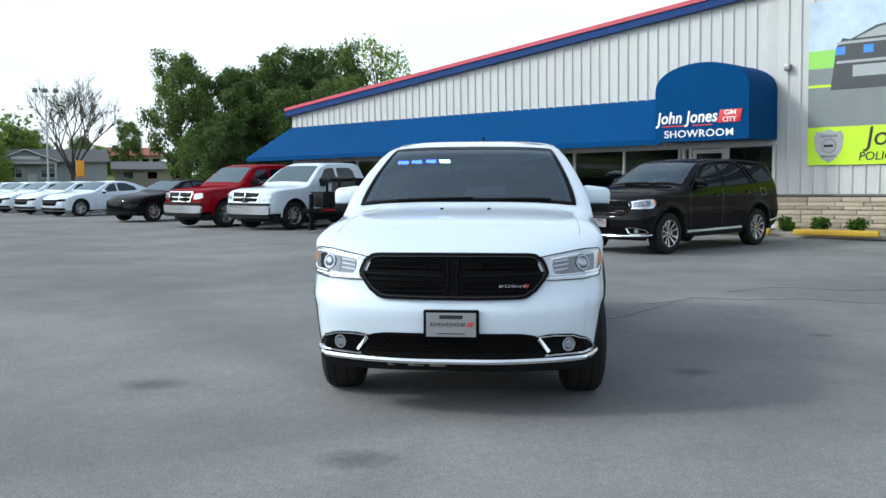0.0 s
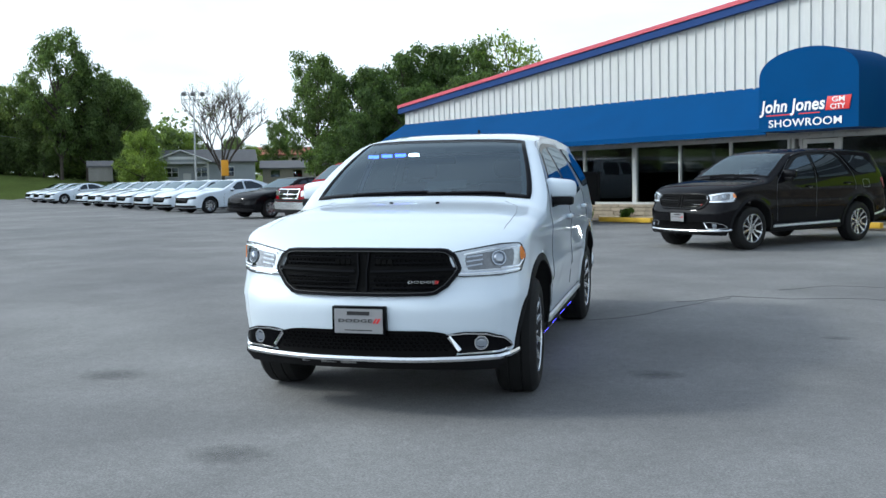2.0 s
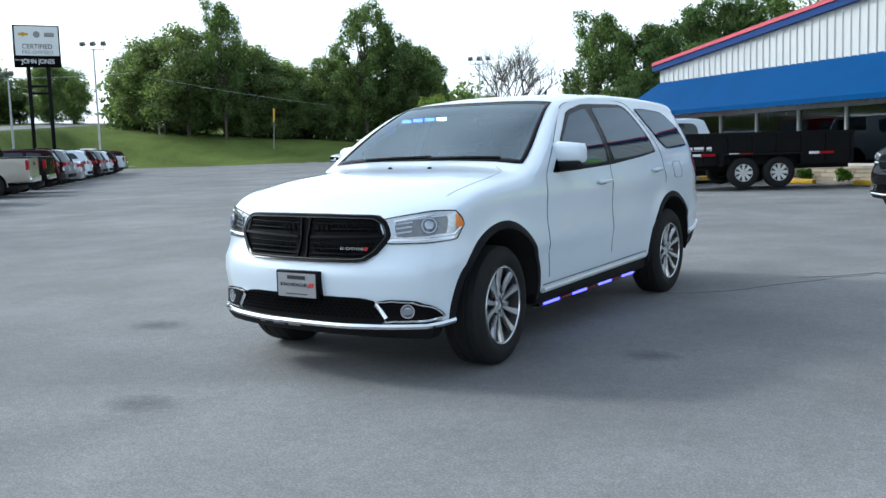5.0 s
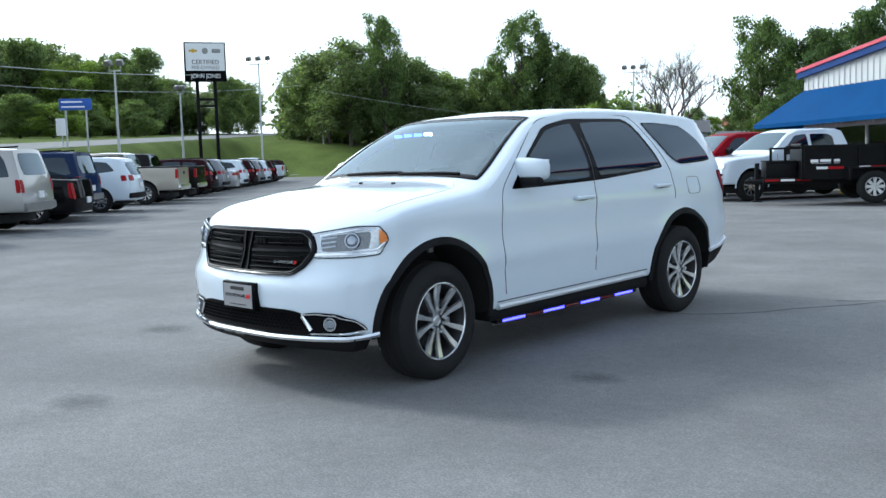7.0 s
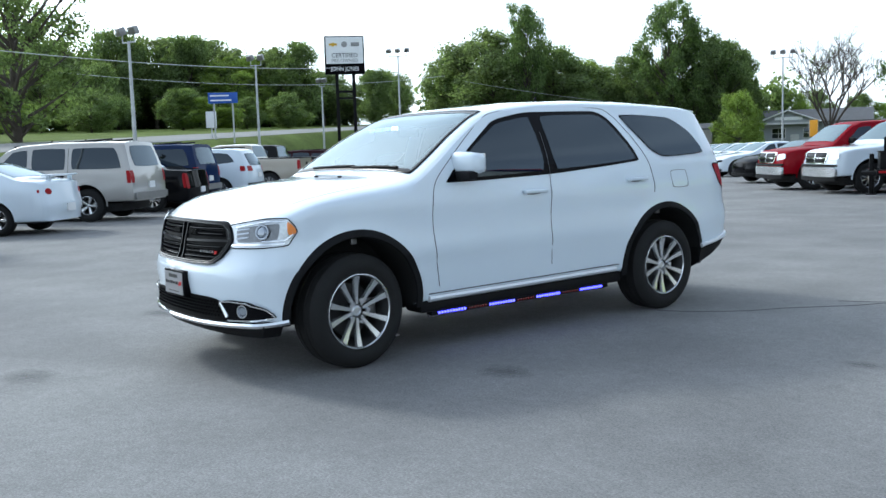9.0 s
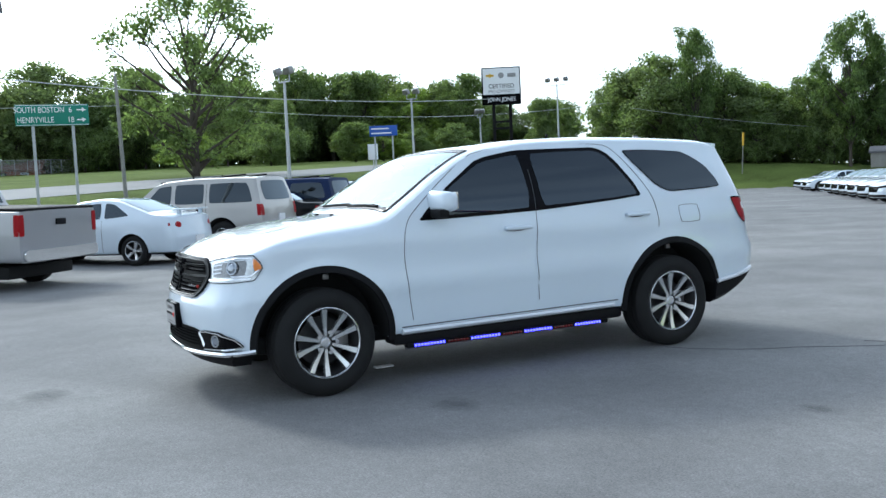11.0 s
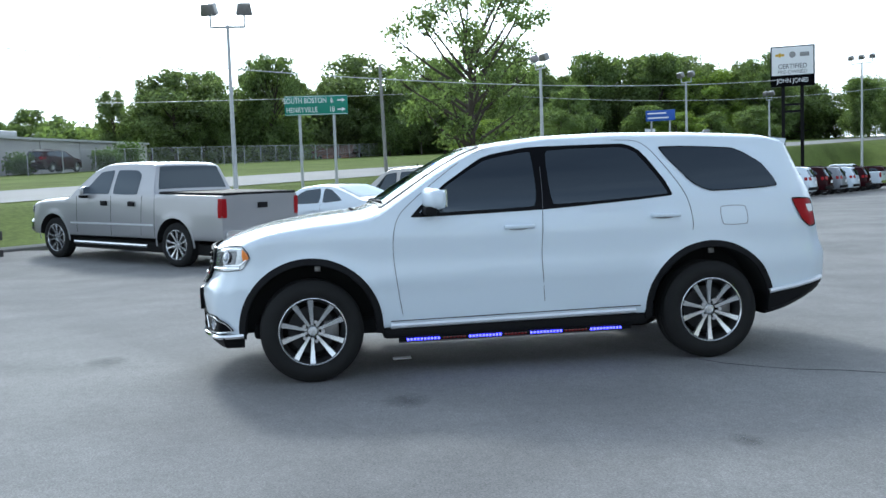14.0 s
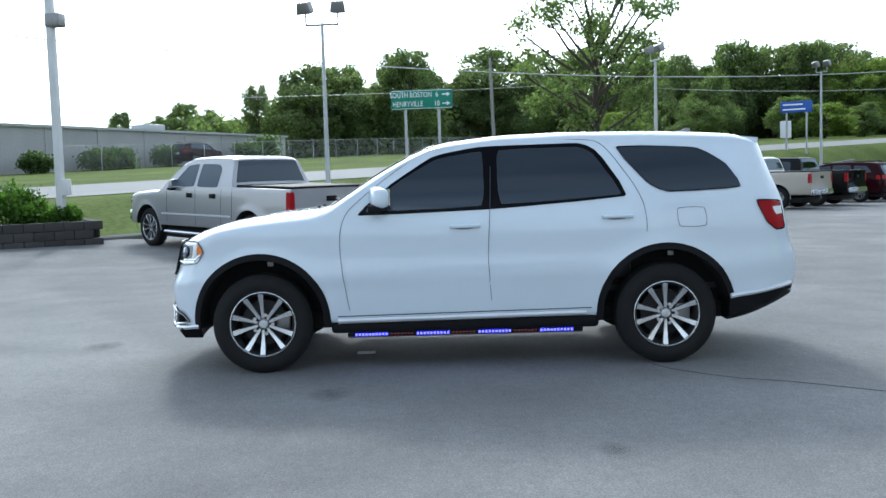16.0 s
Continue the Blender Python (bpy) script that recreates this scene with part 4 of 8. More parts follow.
    dam.faces.new(rows[-1][::-1])
    bmesh.ops.recalc_face_normals(dam, faces=dam.faces)
    part("front_valance", dam, M["plastic"], car)
    def round_front(u, v, off):
        x, y, z = S.wrap(abs(u), v, off)
        return (math.copysign(x, u), y, z)
    path = dense([(-1.08, 0.366), (-0.95, 0.358), (-0.8, 0.352), (-0.6, 0.347), (-0.3, 0.342), (0.3, 0.342), (0.6, 0.347), (0.8, 0.352), (0.95, 0.358), (1.08, 0.366)], 0.03)
    part("bumper_trim", sweep([round_front(u, v, 0.004) for u, v in path], 0.021, 8), M["chrome"], car)
    for x in (-0.40, -0.27, -0.14):
        part("tow_slot", boxes((x, x + 0.10, -0.02, 0.02, 0.305, 0.325), bevel=0.004), M["steel"], car).matrix_basis = pose(0, S.front(x, 0.315, 0)[1] + 0.035, 0)
    # grille
    gp = [(-0.53, 0.985), (0.53, 0.985), (0.585, 0.87), (0.47, 0.725), (-0.47, 0.725), (-0.585, 0.87)]
    gr = panel("grille", rounded(gp, 0.10), fr, 0.004, M["mesh_black"], car, 28, 10)
    strip("grille_frame", dense(rounded(gp, 0.10), 0.05, True), fr, 0.024, 0.020, M["gloss_black"], gr, closed=True, lift=0.02)
    strip("grille_edge", dense(rounded([(a * 0.975, 0.857 + (b - 0.857) * 0.93) for a, b in gp], 0.10), 0.05, True), fr, 0.006, 0.023, M["barrel"], gr, closed=True)
    for path in ([(-0.56, 0.872), (-0.05, 0.858)], [(0.05, 0.858), (0.56, 0.872)]):
        strip("grille_bar", dense(path, 0.06), fr, 0.020, 0.018, M["gloss_black"], gr, lift=0.016)
    for zz in (0.760, 0.792, 0.824, 0.905, 0.940):
        w_ = 0.47 + 0.55 * (min(zz, 0.99 - (zz - 0.87)) - 0.74) if zz < 0.87 else 0.52
        for s in (1, -1):
            strip("grille_bar", dense([(s * 0.05, zz), (s * (w_ - 0.03), zz + 0.006)], 0.06), fr, 0.006, 0.015, M["gloss_black"], gr, lift=0.012)
    for s in (1, -1):
        strip("grille_bar", dense([(s * 0.036, 0.975), (s * 0.032, 0.91), (s * 0.024, 0.858), (s * 0.030, 0.80), (s * 0.036, 0.735)], 0.03), fr, 0.012, 0.021, M["gloss_black"], gr, lift=0.02)
    cells = bmesh.new()
    for zr in range(9):
        z = 0.755 + 0.024 * zr
        if abs(z - 0.865) < 0.02:
            continue
        for xr in range(-19, 20):
            x = xr * 0.028 + (0.014 if zr % 2 else 0)
            if abs(x) < 0.075 or not inside([(a * 0.93, 0.855 + (b - 0.855) * 0.85) for a, b in gp], x, z):
                continue
            c = Vector(fr(x, z, 0.011))
            vs = [cells.verts.new(c + Vector((0.0105 * math.cos(a), 0, 0.0085 * math.sin(a)))) for a in [math.pi / 3 * k for k in range(6)]]
            vi = [cells.verts.new(c + Vector((0.006 * math.cos(a), 0.006, 0.005 * math.sin(a)))) for a in [math.pi / 3 * k for k in range(6)]]
            for k in range(6):
                cells.faces.new((vs[k], vs[(k + 1) % 6], vi[(k + 1) % 6], vi[k]))
    tagged(part("grille_mesh", cells, M["gloss_black"], gr), kind="stuff")
    letters("DODGE", 0.021, M["alloy"], gr, pose(0.365, fr(0.365, 0.79, 0.02)[1], 0.797, 90, 0, 6), 0.003, 1.12, squash=2.1, name="badge")
    for k in (0, 1):
        b = boxes((0, 0.008, -0.004, 0.004, -0.010, 0.010))
        for v in b.verts:
            v.co.x += v.co.z * 0.5
        part("badge_stripe", b, M["text_red"], gr).matrix_basis = pose(0.440 + 0.013 * k, fr(0.48, 0.79, 0.022)[1], 0.795, 0, 0, 7)
    # lower intake
    lp = [(-0.42, 0.512), (0.42, 0.512), (0.52, 0.494), (0.60, 0.362), (-0.60, 0.362), (-0.52, 0.494)]
    li = panel("lower_intake", rounded(lp, 0.08), fr, 0.010, M["mesh_black"], car, 26, 6)
    cells = bmesh.new()
    for zr in range(5):
        for xr in range(-15, 16):
            x, z = xr * 0.034 + (0.017 if zr % 2 else 0), 0.402 + 0.021 * zr
            if not inside([(a * 0.95, 0.445 + (b - 0.445) * 0.9) for a, b in lp], x, z):
                continue
            c = Vector(fr(x, z, 0.016))
            vs = [cells.verts.new(c + Vector((0.013 * math.cos(a), 0, 0.008 * math.sin(a)))) for a in [math.pi / 3 * k for k in range(6)]]
            vi = [cells.verts.new(c + Vector((0.007 * math.cos(a), 0.006, 0.004 * math.sin(a)))) for a in [math.pi / 3 * k for k in range(6)]]
            for k in range(6):
                cells.faces.new((vs[k], vs[(k + 1) % 6], vi[(k + 1) % 6], vi[k]))
    tagged(part("intake_mesh", cells, M["gloss_black"], li), kind="stuff")
    # dealer plate
    py = S.front(0, 0.57, 0)[1] - 0.012
    pf = part("plate_frame", boxes((-0.168, 0.168, py - 0.022, py + 0.03, 0.485, 0.66), bevel=0.008), M["gloss_black"], car)
    part("plate", boxes((-0.150, 0.150, py - 0.026, py - 0.020, 0.500, 0.645)), M["silver_paint"], pf, "silver dealer plate")
    letters("DODGE", 0.028, M["text_black"], pf, pose(-0.02, py - 0.029, 0.574, 90), 0.002, 1.08, squash=2.05, name="plate_lettering")
    part("plate_bar", boxes((-0.07, 0.07, py - 0.029, py - 0.025, 0.608, 0.630)), M["text_black"], pf)
    part("plate_bar", boxes((-0.085, 0.085, py - 0.029, py - 0.025, 0.516, 0.521)), M["text_black"], pf)
    for k in (0, 1):
        b = boxes((0, 0.013, -0.002, 0.002, -0.014, 0.014))
        for v in b.verts:
            v.co.x += v.co.z * 0.6
        part("plate_stripe", b, M["text_red"], pf).matrix_basis = pose(0.098 + 0.020 * k, py - 0.028, 0.575)
    # roof: antenna, rear spoiler
    part("antenna", tube(bmesh.new(), S.over(0.02, 3.35, -0.01), Vector(S.over(0.02, 3.35, 0.0)) + Vector((0, 0.015, 0.045)), 0.014, 0.010), M["plastic"], car)
    fin = bmesh.new()
    c = S.over(0, 4.3, 0)
    box(fin, -0.022, 0.022, c[1] - 0.08, c[1] + 0.08, c[2] - 0.01, c[2] + 0.045, bevel=0.012)
    for v in fin.verts:
        if v.co.z > c[2] + 0.01:
            v.co.y = c[1] + 0.05 + (v.co.y - c[1]) * 0.35
            v.co.x *= 0.5
    part("antenna_fin", fin, M["steel"], car)
    sp = bmesh.new()
    rows = []
    for i in range(17):
        x = -0.62 + 1.24 * i / 16
        k = 1 - (abs(x) / 0.75) ** 4
        rows.append([sp.verts.new((x, 4.58, 1.662 + 0.045 * k)), sp.verts.new((x, 4.74, 1.648 + 0.04 * k)), sp.verts.new((x, 4.81 - 0.08 * (abs(x) / 0.62) ** 2, 1.605 + 0.04 * k)), sp.verts.new((x, 4.775 - 0.08 * (abs(x) / 0.62) ** 2, 1.57 + 0.03 * k)), sp.verts.new((x, 4.6, 1.60))])
    for p, q in zip(rows, rows[1:]):
        for k in range(4):
            sp.faces.new((p[k], q[k], q[k + 1], p[k + 1]))
    sp.faces.new(rows[0])
    sp.faces.new(rows[-1][::-1])
    bmesh.ops.recalc_face_normals(sp, faces=sp.faces)
    part("spoiler", sp, P, car, smooth=60)
    panel("rear_window", rounded([(-0.58, 1.22), (0.58, 1.22), (0.52, 1.58), (-0.52, 1.58)], 0.08), lambda u, v, o: S.rear(u, v, o), 0.005, M["dark_glass"], car, 14, 6)
    # underbody
    part("underbody", boxes((-0.70, 0.70, 0.5, 4.45, 0.30, 0.42), bevel=0.03), M["dark"], car)
    if lights:
        # visor light bar behind the windscreen
        bar = part("visor_light_bar", boxes((-0.62, 0.62, 2.14, 2.17, 1.57, 1.59)), M["plastic"], car)
        for i in range(3):
            c = ws(-0.82 + 0.165 * i, 2.03, -0.035)
            part("visor_led", boxes((c[0] - 0.042, c[0] + 0.042, c[1] - 0.004, c[1] + 0.004, c[2] - 0.012, c[2] + 0.012)), M["visor_blue"], car)
        c = ws(-0.82 + 0.165 * 3, 2.03, -0.035)
        part("visor_led", boxes((c[0] - 0.042, c[0] + 0.042, c[1] - 0.004, c[1] + 0.004, c[2] - 0.012, c[2] + 0.012)), M["white_led"], car)
        # running-board warning strip
        rail = part("warning_light_bar", boxes((0.80, 0.86, 1.56, 3.34, 0.250, 0.284), bevel=0.006), M["plastic"], car)
        part("conduit", tube(bmesh.new(), (0.82, 1.56, 0.246), (0.82, 3.34, 0.246), 0.010), M["steel"], rail)
        for i in range(7):          # blue modules lit, the red ones between them dark
            y0 = 1.615 + 0.2335 * i
            wide = 0.264 if i % 2 == 0 else 0.19
            y0 += 0.0 if i % 2 == 0 else 0.036
            module = part("led_module", boxes((0.852, 0.860, y0 - 0.004, y0 + wide - 0.006, 0.251, 0.281), bevel=0.003), M["gloss_black"], rail)
            count = 10 if i % 2 == 0 else 7
            for k in range(count):
                y = y0 + (wide - 0.01) / count * k
                part("led", boxes((0.858, 0.868, y + 0.003, y + 0.019, 0.257, 0.275), bevel=0.004), M["blue_led" if i % 2 == 0 else "red_led"], module)
        # grille warning lamps
        for x in (-0.16, 0.10):
            gl = bmesh.new()
            for k in range(3):
                c = fr(x + 0.035 * k, 0.915, 0.022)
                box(gl, c[0] - 0.014, c[0] + 0.014, c[1] - 0.004, c[1] + 0.004, c[2] - 0.014, c[2] + 0.014)
            part("grille_lamp", gl, M["mesh_black"], gr)
    return car


def simple_car(m, spec, label, category, paint, kind, group="", rims="alloy"):
    """A parked car seen from further off: lofted body, panes, lamps, bumpers, wheels."""
    name = {"sedan": "sedan", "coupe": "coupe", "suv": "suv", "pickup": "pickup_truck"}[kind]
    car = root(name, m, label, category, group)
    S = Shell(**spec["shell"])
    P = M[paint]
    S.mesh("body", P, car, stations=56)
    g = M["dark_glass"] if spec.get("dark") else M["clear_glass"]
    # no interior is modelled: a near-black block stands in for the shaded cabin
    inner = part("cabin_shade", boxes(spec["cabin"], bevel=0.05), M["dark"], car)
    y0, y1 = spec["screen"]
    def top(u, y, off):
        return S.over(u * 0.93 * S.half(y, S.edge(y)), y, off)
    panel("windshield", [(-0.93, y0), (0.93, y0), (0.93, y1), (-0.93, y1)], top, 0.006, M["pane_sky"], car, 12, 8)
    if "rear_screen" in spec:
        y0, y1 = spec["rear_screen"]
        panel("rear_window", [(-0.95, y0), (0.95, y0), (0.95, y1), (-0.95, y1)], top, 0.006, M["pane_dark"], car, 12, 8)
    if "tailgate_glass" in spec:
        z0, z1, w = spec["tailgate_glass"]
        panel("rear_window", rounded([(-w, z0), (w, z0), (w * 0.93, z1), (-w * 0.93, z1)], 0.08), S.rear, 0.006, M["pane_dark"], car, 12, 6)
    for s in (1, -1):
        fn = S.side(s)
        for poly in spec["windows"]:
            panel("side_window", rounded(poly, 0.06), fn, 0.006, M["pane_dark"], car, 12, 5)
        for path in spec["seams"]:
            strip("door_seam", dense(path, 0.1), fn, 0.010, 0.002, M["dark"], car)
        for hy, hz in spec["handles"]:
            part("door_handle", boxes((-0.015, 0.02, -0.10, 0.10, -0.017, 0.017) if not spec.get("black_handles") else (-0.015, 0.018, -0.085, 0.085, -0.045, 0.045), bevel=0.008), P if not spec.get("black_handles") else M["plastic"], car).matrix_basis = pose(*fn(hy, hz, 0.015))
        for hy, hz in S.hubs:
            arc = [(hy + (S.arch + 0.012) * math.cos(a), hz + (S.arch + 0.012) * math.sin(a)) for a in [radians(-6 + 192 * i / 24) for i in range(25)]]
            strip("arch_lip", arc, S.plumb(s), 0.035, 0.008, M["plastic"] if spec.get("black_arch") else P, car, lift=0.01)
            wheel(car, s * (S.wmax - 0.15), hy, spec["tyre"], spec["tyre"], 0.24, spec["rim"], spec.get("spokes", 10), s, rims, 0, spec.get("pairs", True))
        hl = spec["headlamp"]
        panel("headlamp", rounded(hl, 0.08), lambda u, v, o, s=s: S.front(s * u, v, o), 0.006, M[spec.get("lamp", "lens")], car, 8, 4)
        y_, z0, z1, wy = spec["tail"]
        panel("tail_lamp", rounded([(y_ - wy, z0), (y_, z0), (y_, z1), (y_ - wy, z1)], 0.08), fn, 0.008, M["red_lens"], car, 6, 4)
        zb0, zb1, xi, xo = spec["tail_rear"]
        panel("tail_lamp", rounded([(xi, zb0), (xo, zb0), (xo, zb1), (xi, zb1)], spec.get("lamp_round", 0.08)), lambda u, v, o, s=s: S.rear(s * u, v, o), 0.008, M["red_lens"], car, 6, 4)
        mx, my, mz = spec["mirror"]
        mirror_unit(car, s, mx, my, mz, P if not spec.get("black_mirror") else M["plastic"], spec.get("mirror_size", (0.19, 0.09, 0.13)))
    panel("grille", rounded(spec["grille"], 0.08), S.front, 0.007, M["gloss_black"], car, 12, 4)
    if spec.get("grille_bars"):
        for path in spec["grille_bars"]:
            strip("grille_bar", dense(path, 0.08), S.front, 0.030, 0.02, M["chrome"], car, lift=0.018)
    for zb, ze, mat_name in spec.get("front_bumper", ()):
        panel("front_bumper", rounded([(-S.wmax * 0.90, zb), (S.wmax * 0.90, zb), (S.wmax * 0.90, ze), (-S.wmax * 0.90, ze)], 0.04), S.front, 0.05, M[mat_name], car, 18, 4, 0.06)
    for zb, ze, mat_name in spec.get("rear_bumper", ()):
        panel("rear_bumper", rounded([(-S.wmax * 0.92, zb), (S.wmax * 0.92, zb), (S.wmax * 0.92, ze), (-S.wmax * 0.92, ze)], 0.04), S.rear, 0.06, M[mat_name], car, 18, 4, 0.08)
    rp = spec.get("plate", 0.8)
    yb = S.rear(0, rp, 0.012)[1]
    part("number_plate", boxes((-0.15, 0.15, yb - 0.01, yb + 0.02, rp - 0.075, rp + 0.075)), M["paper"], car)
    part("underbody", boxes((-S.wmax + 0.2, S.wmax - 0.2, 0.4, S.L - 0.4, 0.22, 0.42), bevel=0.03), M["dark"], car)
    if spec.get("cover"):
        x, ya, yb, z = spec["cover"]
        part("bed_cover", boxes((-x, x, ya, yb, z, z + 0.05), bevel=0.02), M["plastic"], car)
    if spec.get("moulding"):
        for s in (1, -1):
            zz = spec["moulding"]
            strip("side_moulding", dense([(S.hubs[0][0] + 0.56, zz - 0.01), (S.hubs[1][0] - 0.56, zz + 0.01)], 0.1), S.side(s), 0.035, 0.012, M["bright_trim"], car, lift=0.01)
    if spec.get("rack"):
        for s in (1, -1):
            zz = spec["rack"]
            rk = tube(bmesh.new(), S.over(s * 0.55, 2.1, 0.05), S.over(s * 0.55, S.L - 0.6, 0.05), 0.02)
            for yy in (2.2, 3.0, 3.8):
                tube(rk, S.over(s * 0.55, yy, -0.02), S.over(s * 0.55, yy, 0.05), 0.018)
            part("roof_rail", rk, M["plastic"], car)
    if spec.get("handle_tail"):
        zz = spec["handle_tail"]
        yb = S.rear(0, zz, 0.0)[1]
        part("tailgate_handle", boxes((-0.12, 0.12, yb - 0.01, yb + 0.02, zz - 0.05, zz + 0.05), bevel=0.008), M["plastic"], car)
    if spec.get("spoiler"):
        ya, za, w = spec["spoiler"]
        sp = boxes((-w, w, ya - 0.12, ya + 0.06, za, za + 0.035), (-w * 0.8, -w * 0.7, ya - 0.08, ya, za - 0.1, za + 0.01), (w * 0.7, w * 0.8, ya - 0.08, ya, za - 0.1, za + 0.01), bevel=0.012)
        part("spoiler", sp, P, car)
    if spec.get("steps"):
        for s in (1, -1):
            part("side_step", tube(bmesh.new(), (s * (S.wmax - 0.02), S.hubs[0][0] + 0.65, 0.36), (s * (S.wmax - 0.02), S.hubs[1][0] - 0.75, 0.36), 0.035), M["chrome"], car)
    return car


CHARGER = dict(shell=dict(length=5.04, width=0.95, top=[(-0.3, 0.70), (0, 0.74), (0.15, 0.83), (0.6, 0.93), (1.5, 1.03), (1.62, 1.06), (2.35, 1.41), (2.8, 1.47), (3.3, 1.455), (3.7, 1.37), (4.35, 1.13), (4.9, 1.10), (5.04, 1.06), (5.4, 1.04)],
    bottom=[(-0.3, 0.24), (5.4, 0.26)], belt=0.98, tumble=0.23, roof=1.42, crown=[(-0.2, 0.06), (1.2, 0.09), (2.5, 0.06), (3.6, 0.05), (5.1, 0.06)],
    nose=(0.78, 0.88), tail=(0.80, 0.90), front_sweep=0.30, rear_sweep=0.16, hubs=((0.93, 0.36), (3.98, 0.36)), arch=0.41,
    front_z=[(0.2, 0.05), (0.5, 0.0), (0.7, 0.04), (0.9, 0.15)], rear_z=[(0.3, 0.05), (0.6, 0.0), (1.05, 0.08)]),
    cabin=(-0.6, 0.6, 1.9, 3.6, 0.5, 1.0), screen=(1.68, 2.36), rear_screen=(3.60, 4.22),
    windows=[[(1.95, 1.0), (2.42, 1.33), (2.68, 1.37), (2.68, 1.02)], [(2.76, 1.02), (2.76, 1.375), (3.2, 1.37), (3.62, 1.21), (3.7, 1.06)]],
    seams=[[(1.62, 0.32), (1.6, 0.7), (1.7, 0.98)], [(2.72, 1.0), (2.70, 0.32)], [(3.6, 0.6), (3.72, 0.98)]], handles=[(2.5, 0.88), (3.5, 0.92)],
    tyre=0.355, rim=0.228, headlamp=[(0.50, 0.72), (0.86, 0.75), (0.87, 0.66), (0.55, 0.62)], tail=(5.02, 0.84, 0.98, 0.10), tail_rear=(0.84, 0.98, 0.05, 0.84), mirror=(0.85, 1.95, 0.98),
    grille=[(-0.54, 0.71), (0.54, 0.71), (0.50, 0.46), (-0.50, 0.46)], front_bumper=((0.27, 0.37, "plastic"),), plate=0.55, lamp="gloss_black")
PICKUP = dict(shell=dict(length=5.80, width=1.0, top=[(-0.3, 1.02), (0, 1.06), (0.12, 1.13), (0.5, 1.18), (1.42, 1.25), (1.55, 1.30), (2.15, 1.78), (2.5, 1.90), (3.2, 1.92), (3.78, 1.90), (3.88, 1.84), (4.00, 1.36), (4.04, 1.33), (5.8, 1.32), (6.1, 1.32)],
    bottom=[(-0.3, 0.46), (6, 0.50)], belt=1.28, tumble=0.22, roof=1.85, crown=[(-0.2, 0.06), (1.2, 0.10), (2.5, 0.08), (3.8, 0.06), (4.1, 0.02), (6, 0.02)],
    nose=(0.86, 0.95), tail=(0.96, 0.985), front_sweep=0.20, rear_sweep=0.03, hubs=((1.0, 0.42), (4.56, 0.42)), arch=0.48,
    front_z=[(0.4, 0.0), (0.7, 0.0), (1.0, 0.05), (1.2, 0.14)], rear_z=[(0.4, 0.0), (1.3, 0.02)], pinch=0.02, soft=0.03),
    cabin=(-0.7, 0.7, 1.8, 3.8, 0.6, 1.3), screen=(1.62, 2.24), rear_screen=(3.87, 3.99),
    windows=[[(1.95, 1.30), (2.36, 1.72), (2.74, 1.76), (2.74, 1.30)], [(2.84, 1.30), (2.84, 1.76), (3.42, 1.75), (3.55, 1.66), (3.55, 1.30)]],
    seams=[[(1.75, 0.55), (1.75, 1.25)], [(2.79, 1.28), (2.79, 0.52)], [(3.65, 0.55), (3.68, 1.28)], [(4.03, 0.52), (4.03, 1.30)]], handles=[(2.6, 1.13), (3.4, 1.13)],
    tyre=0.405, rim=0.245, headlamp=[(0.55, 1.04), (0.90, 1.06), (0.92, 0.90), (0.56, 0.86)], tail=(5.79, 0.92, 1.26, 0.09), tail_rear=(0.92, 1.26, 0.86, 0.97), mirror=(0.93, 2.0, 1.26), mirror_size=(0.22, 0.10, 0.20),
    grille=[(-0.52, 1.05), (0.52, 1.05), (0.52, 0.80), (-0.52, 0.80)], grille_bars=([(-0.50, 0.93), (0.50, 0.93)], [(0, 1.04), (0, 0.81)], [(-0.52, 1.05), (0.52, 1.05)], [(-0.52, 0.80), (0.52, 0.80)], [(-0.52, 1.05), (-0.52, 0.80)], [(0.52, 1.05), (0.52, 0.80)]),
    front_bumper=((0.50, 0.76, "chrome"),), rear_bumper=((0.52, 0.70, "chrome"),), plate=0.62, handle_tail=1.12, black_arch=False)
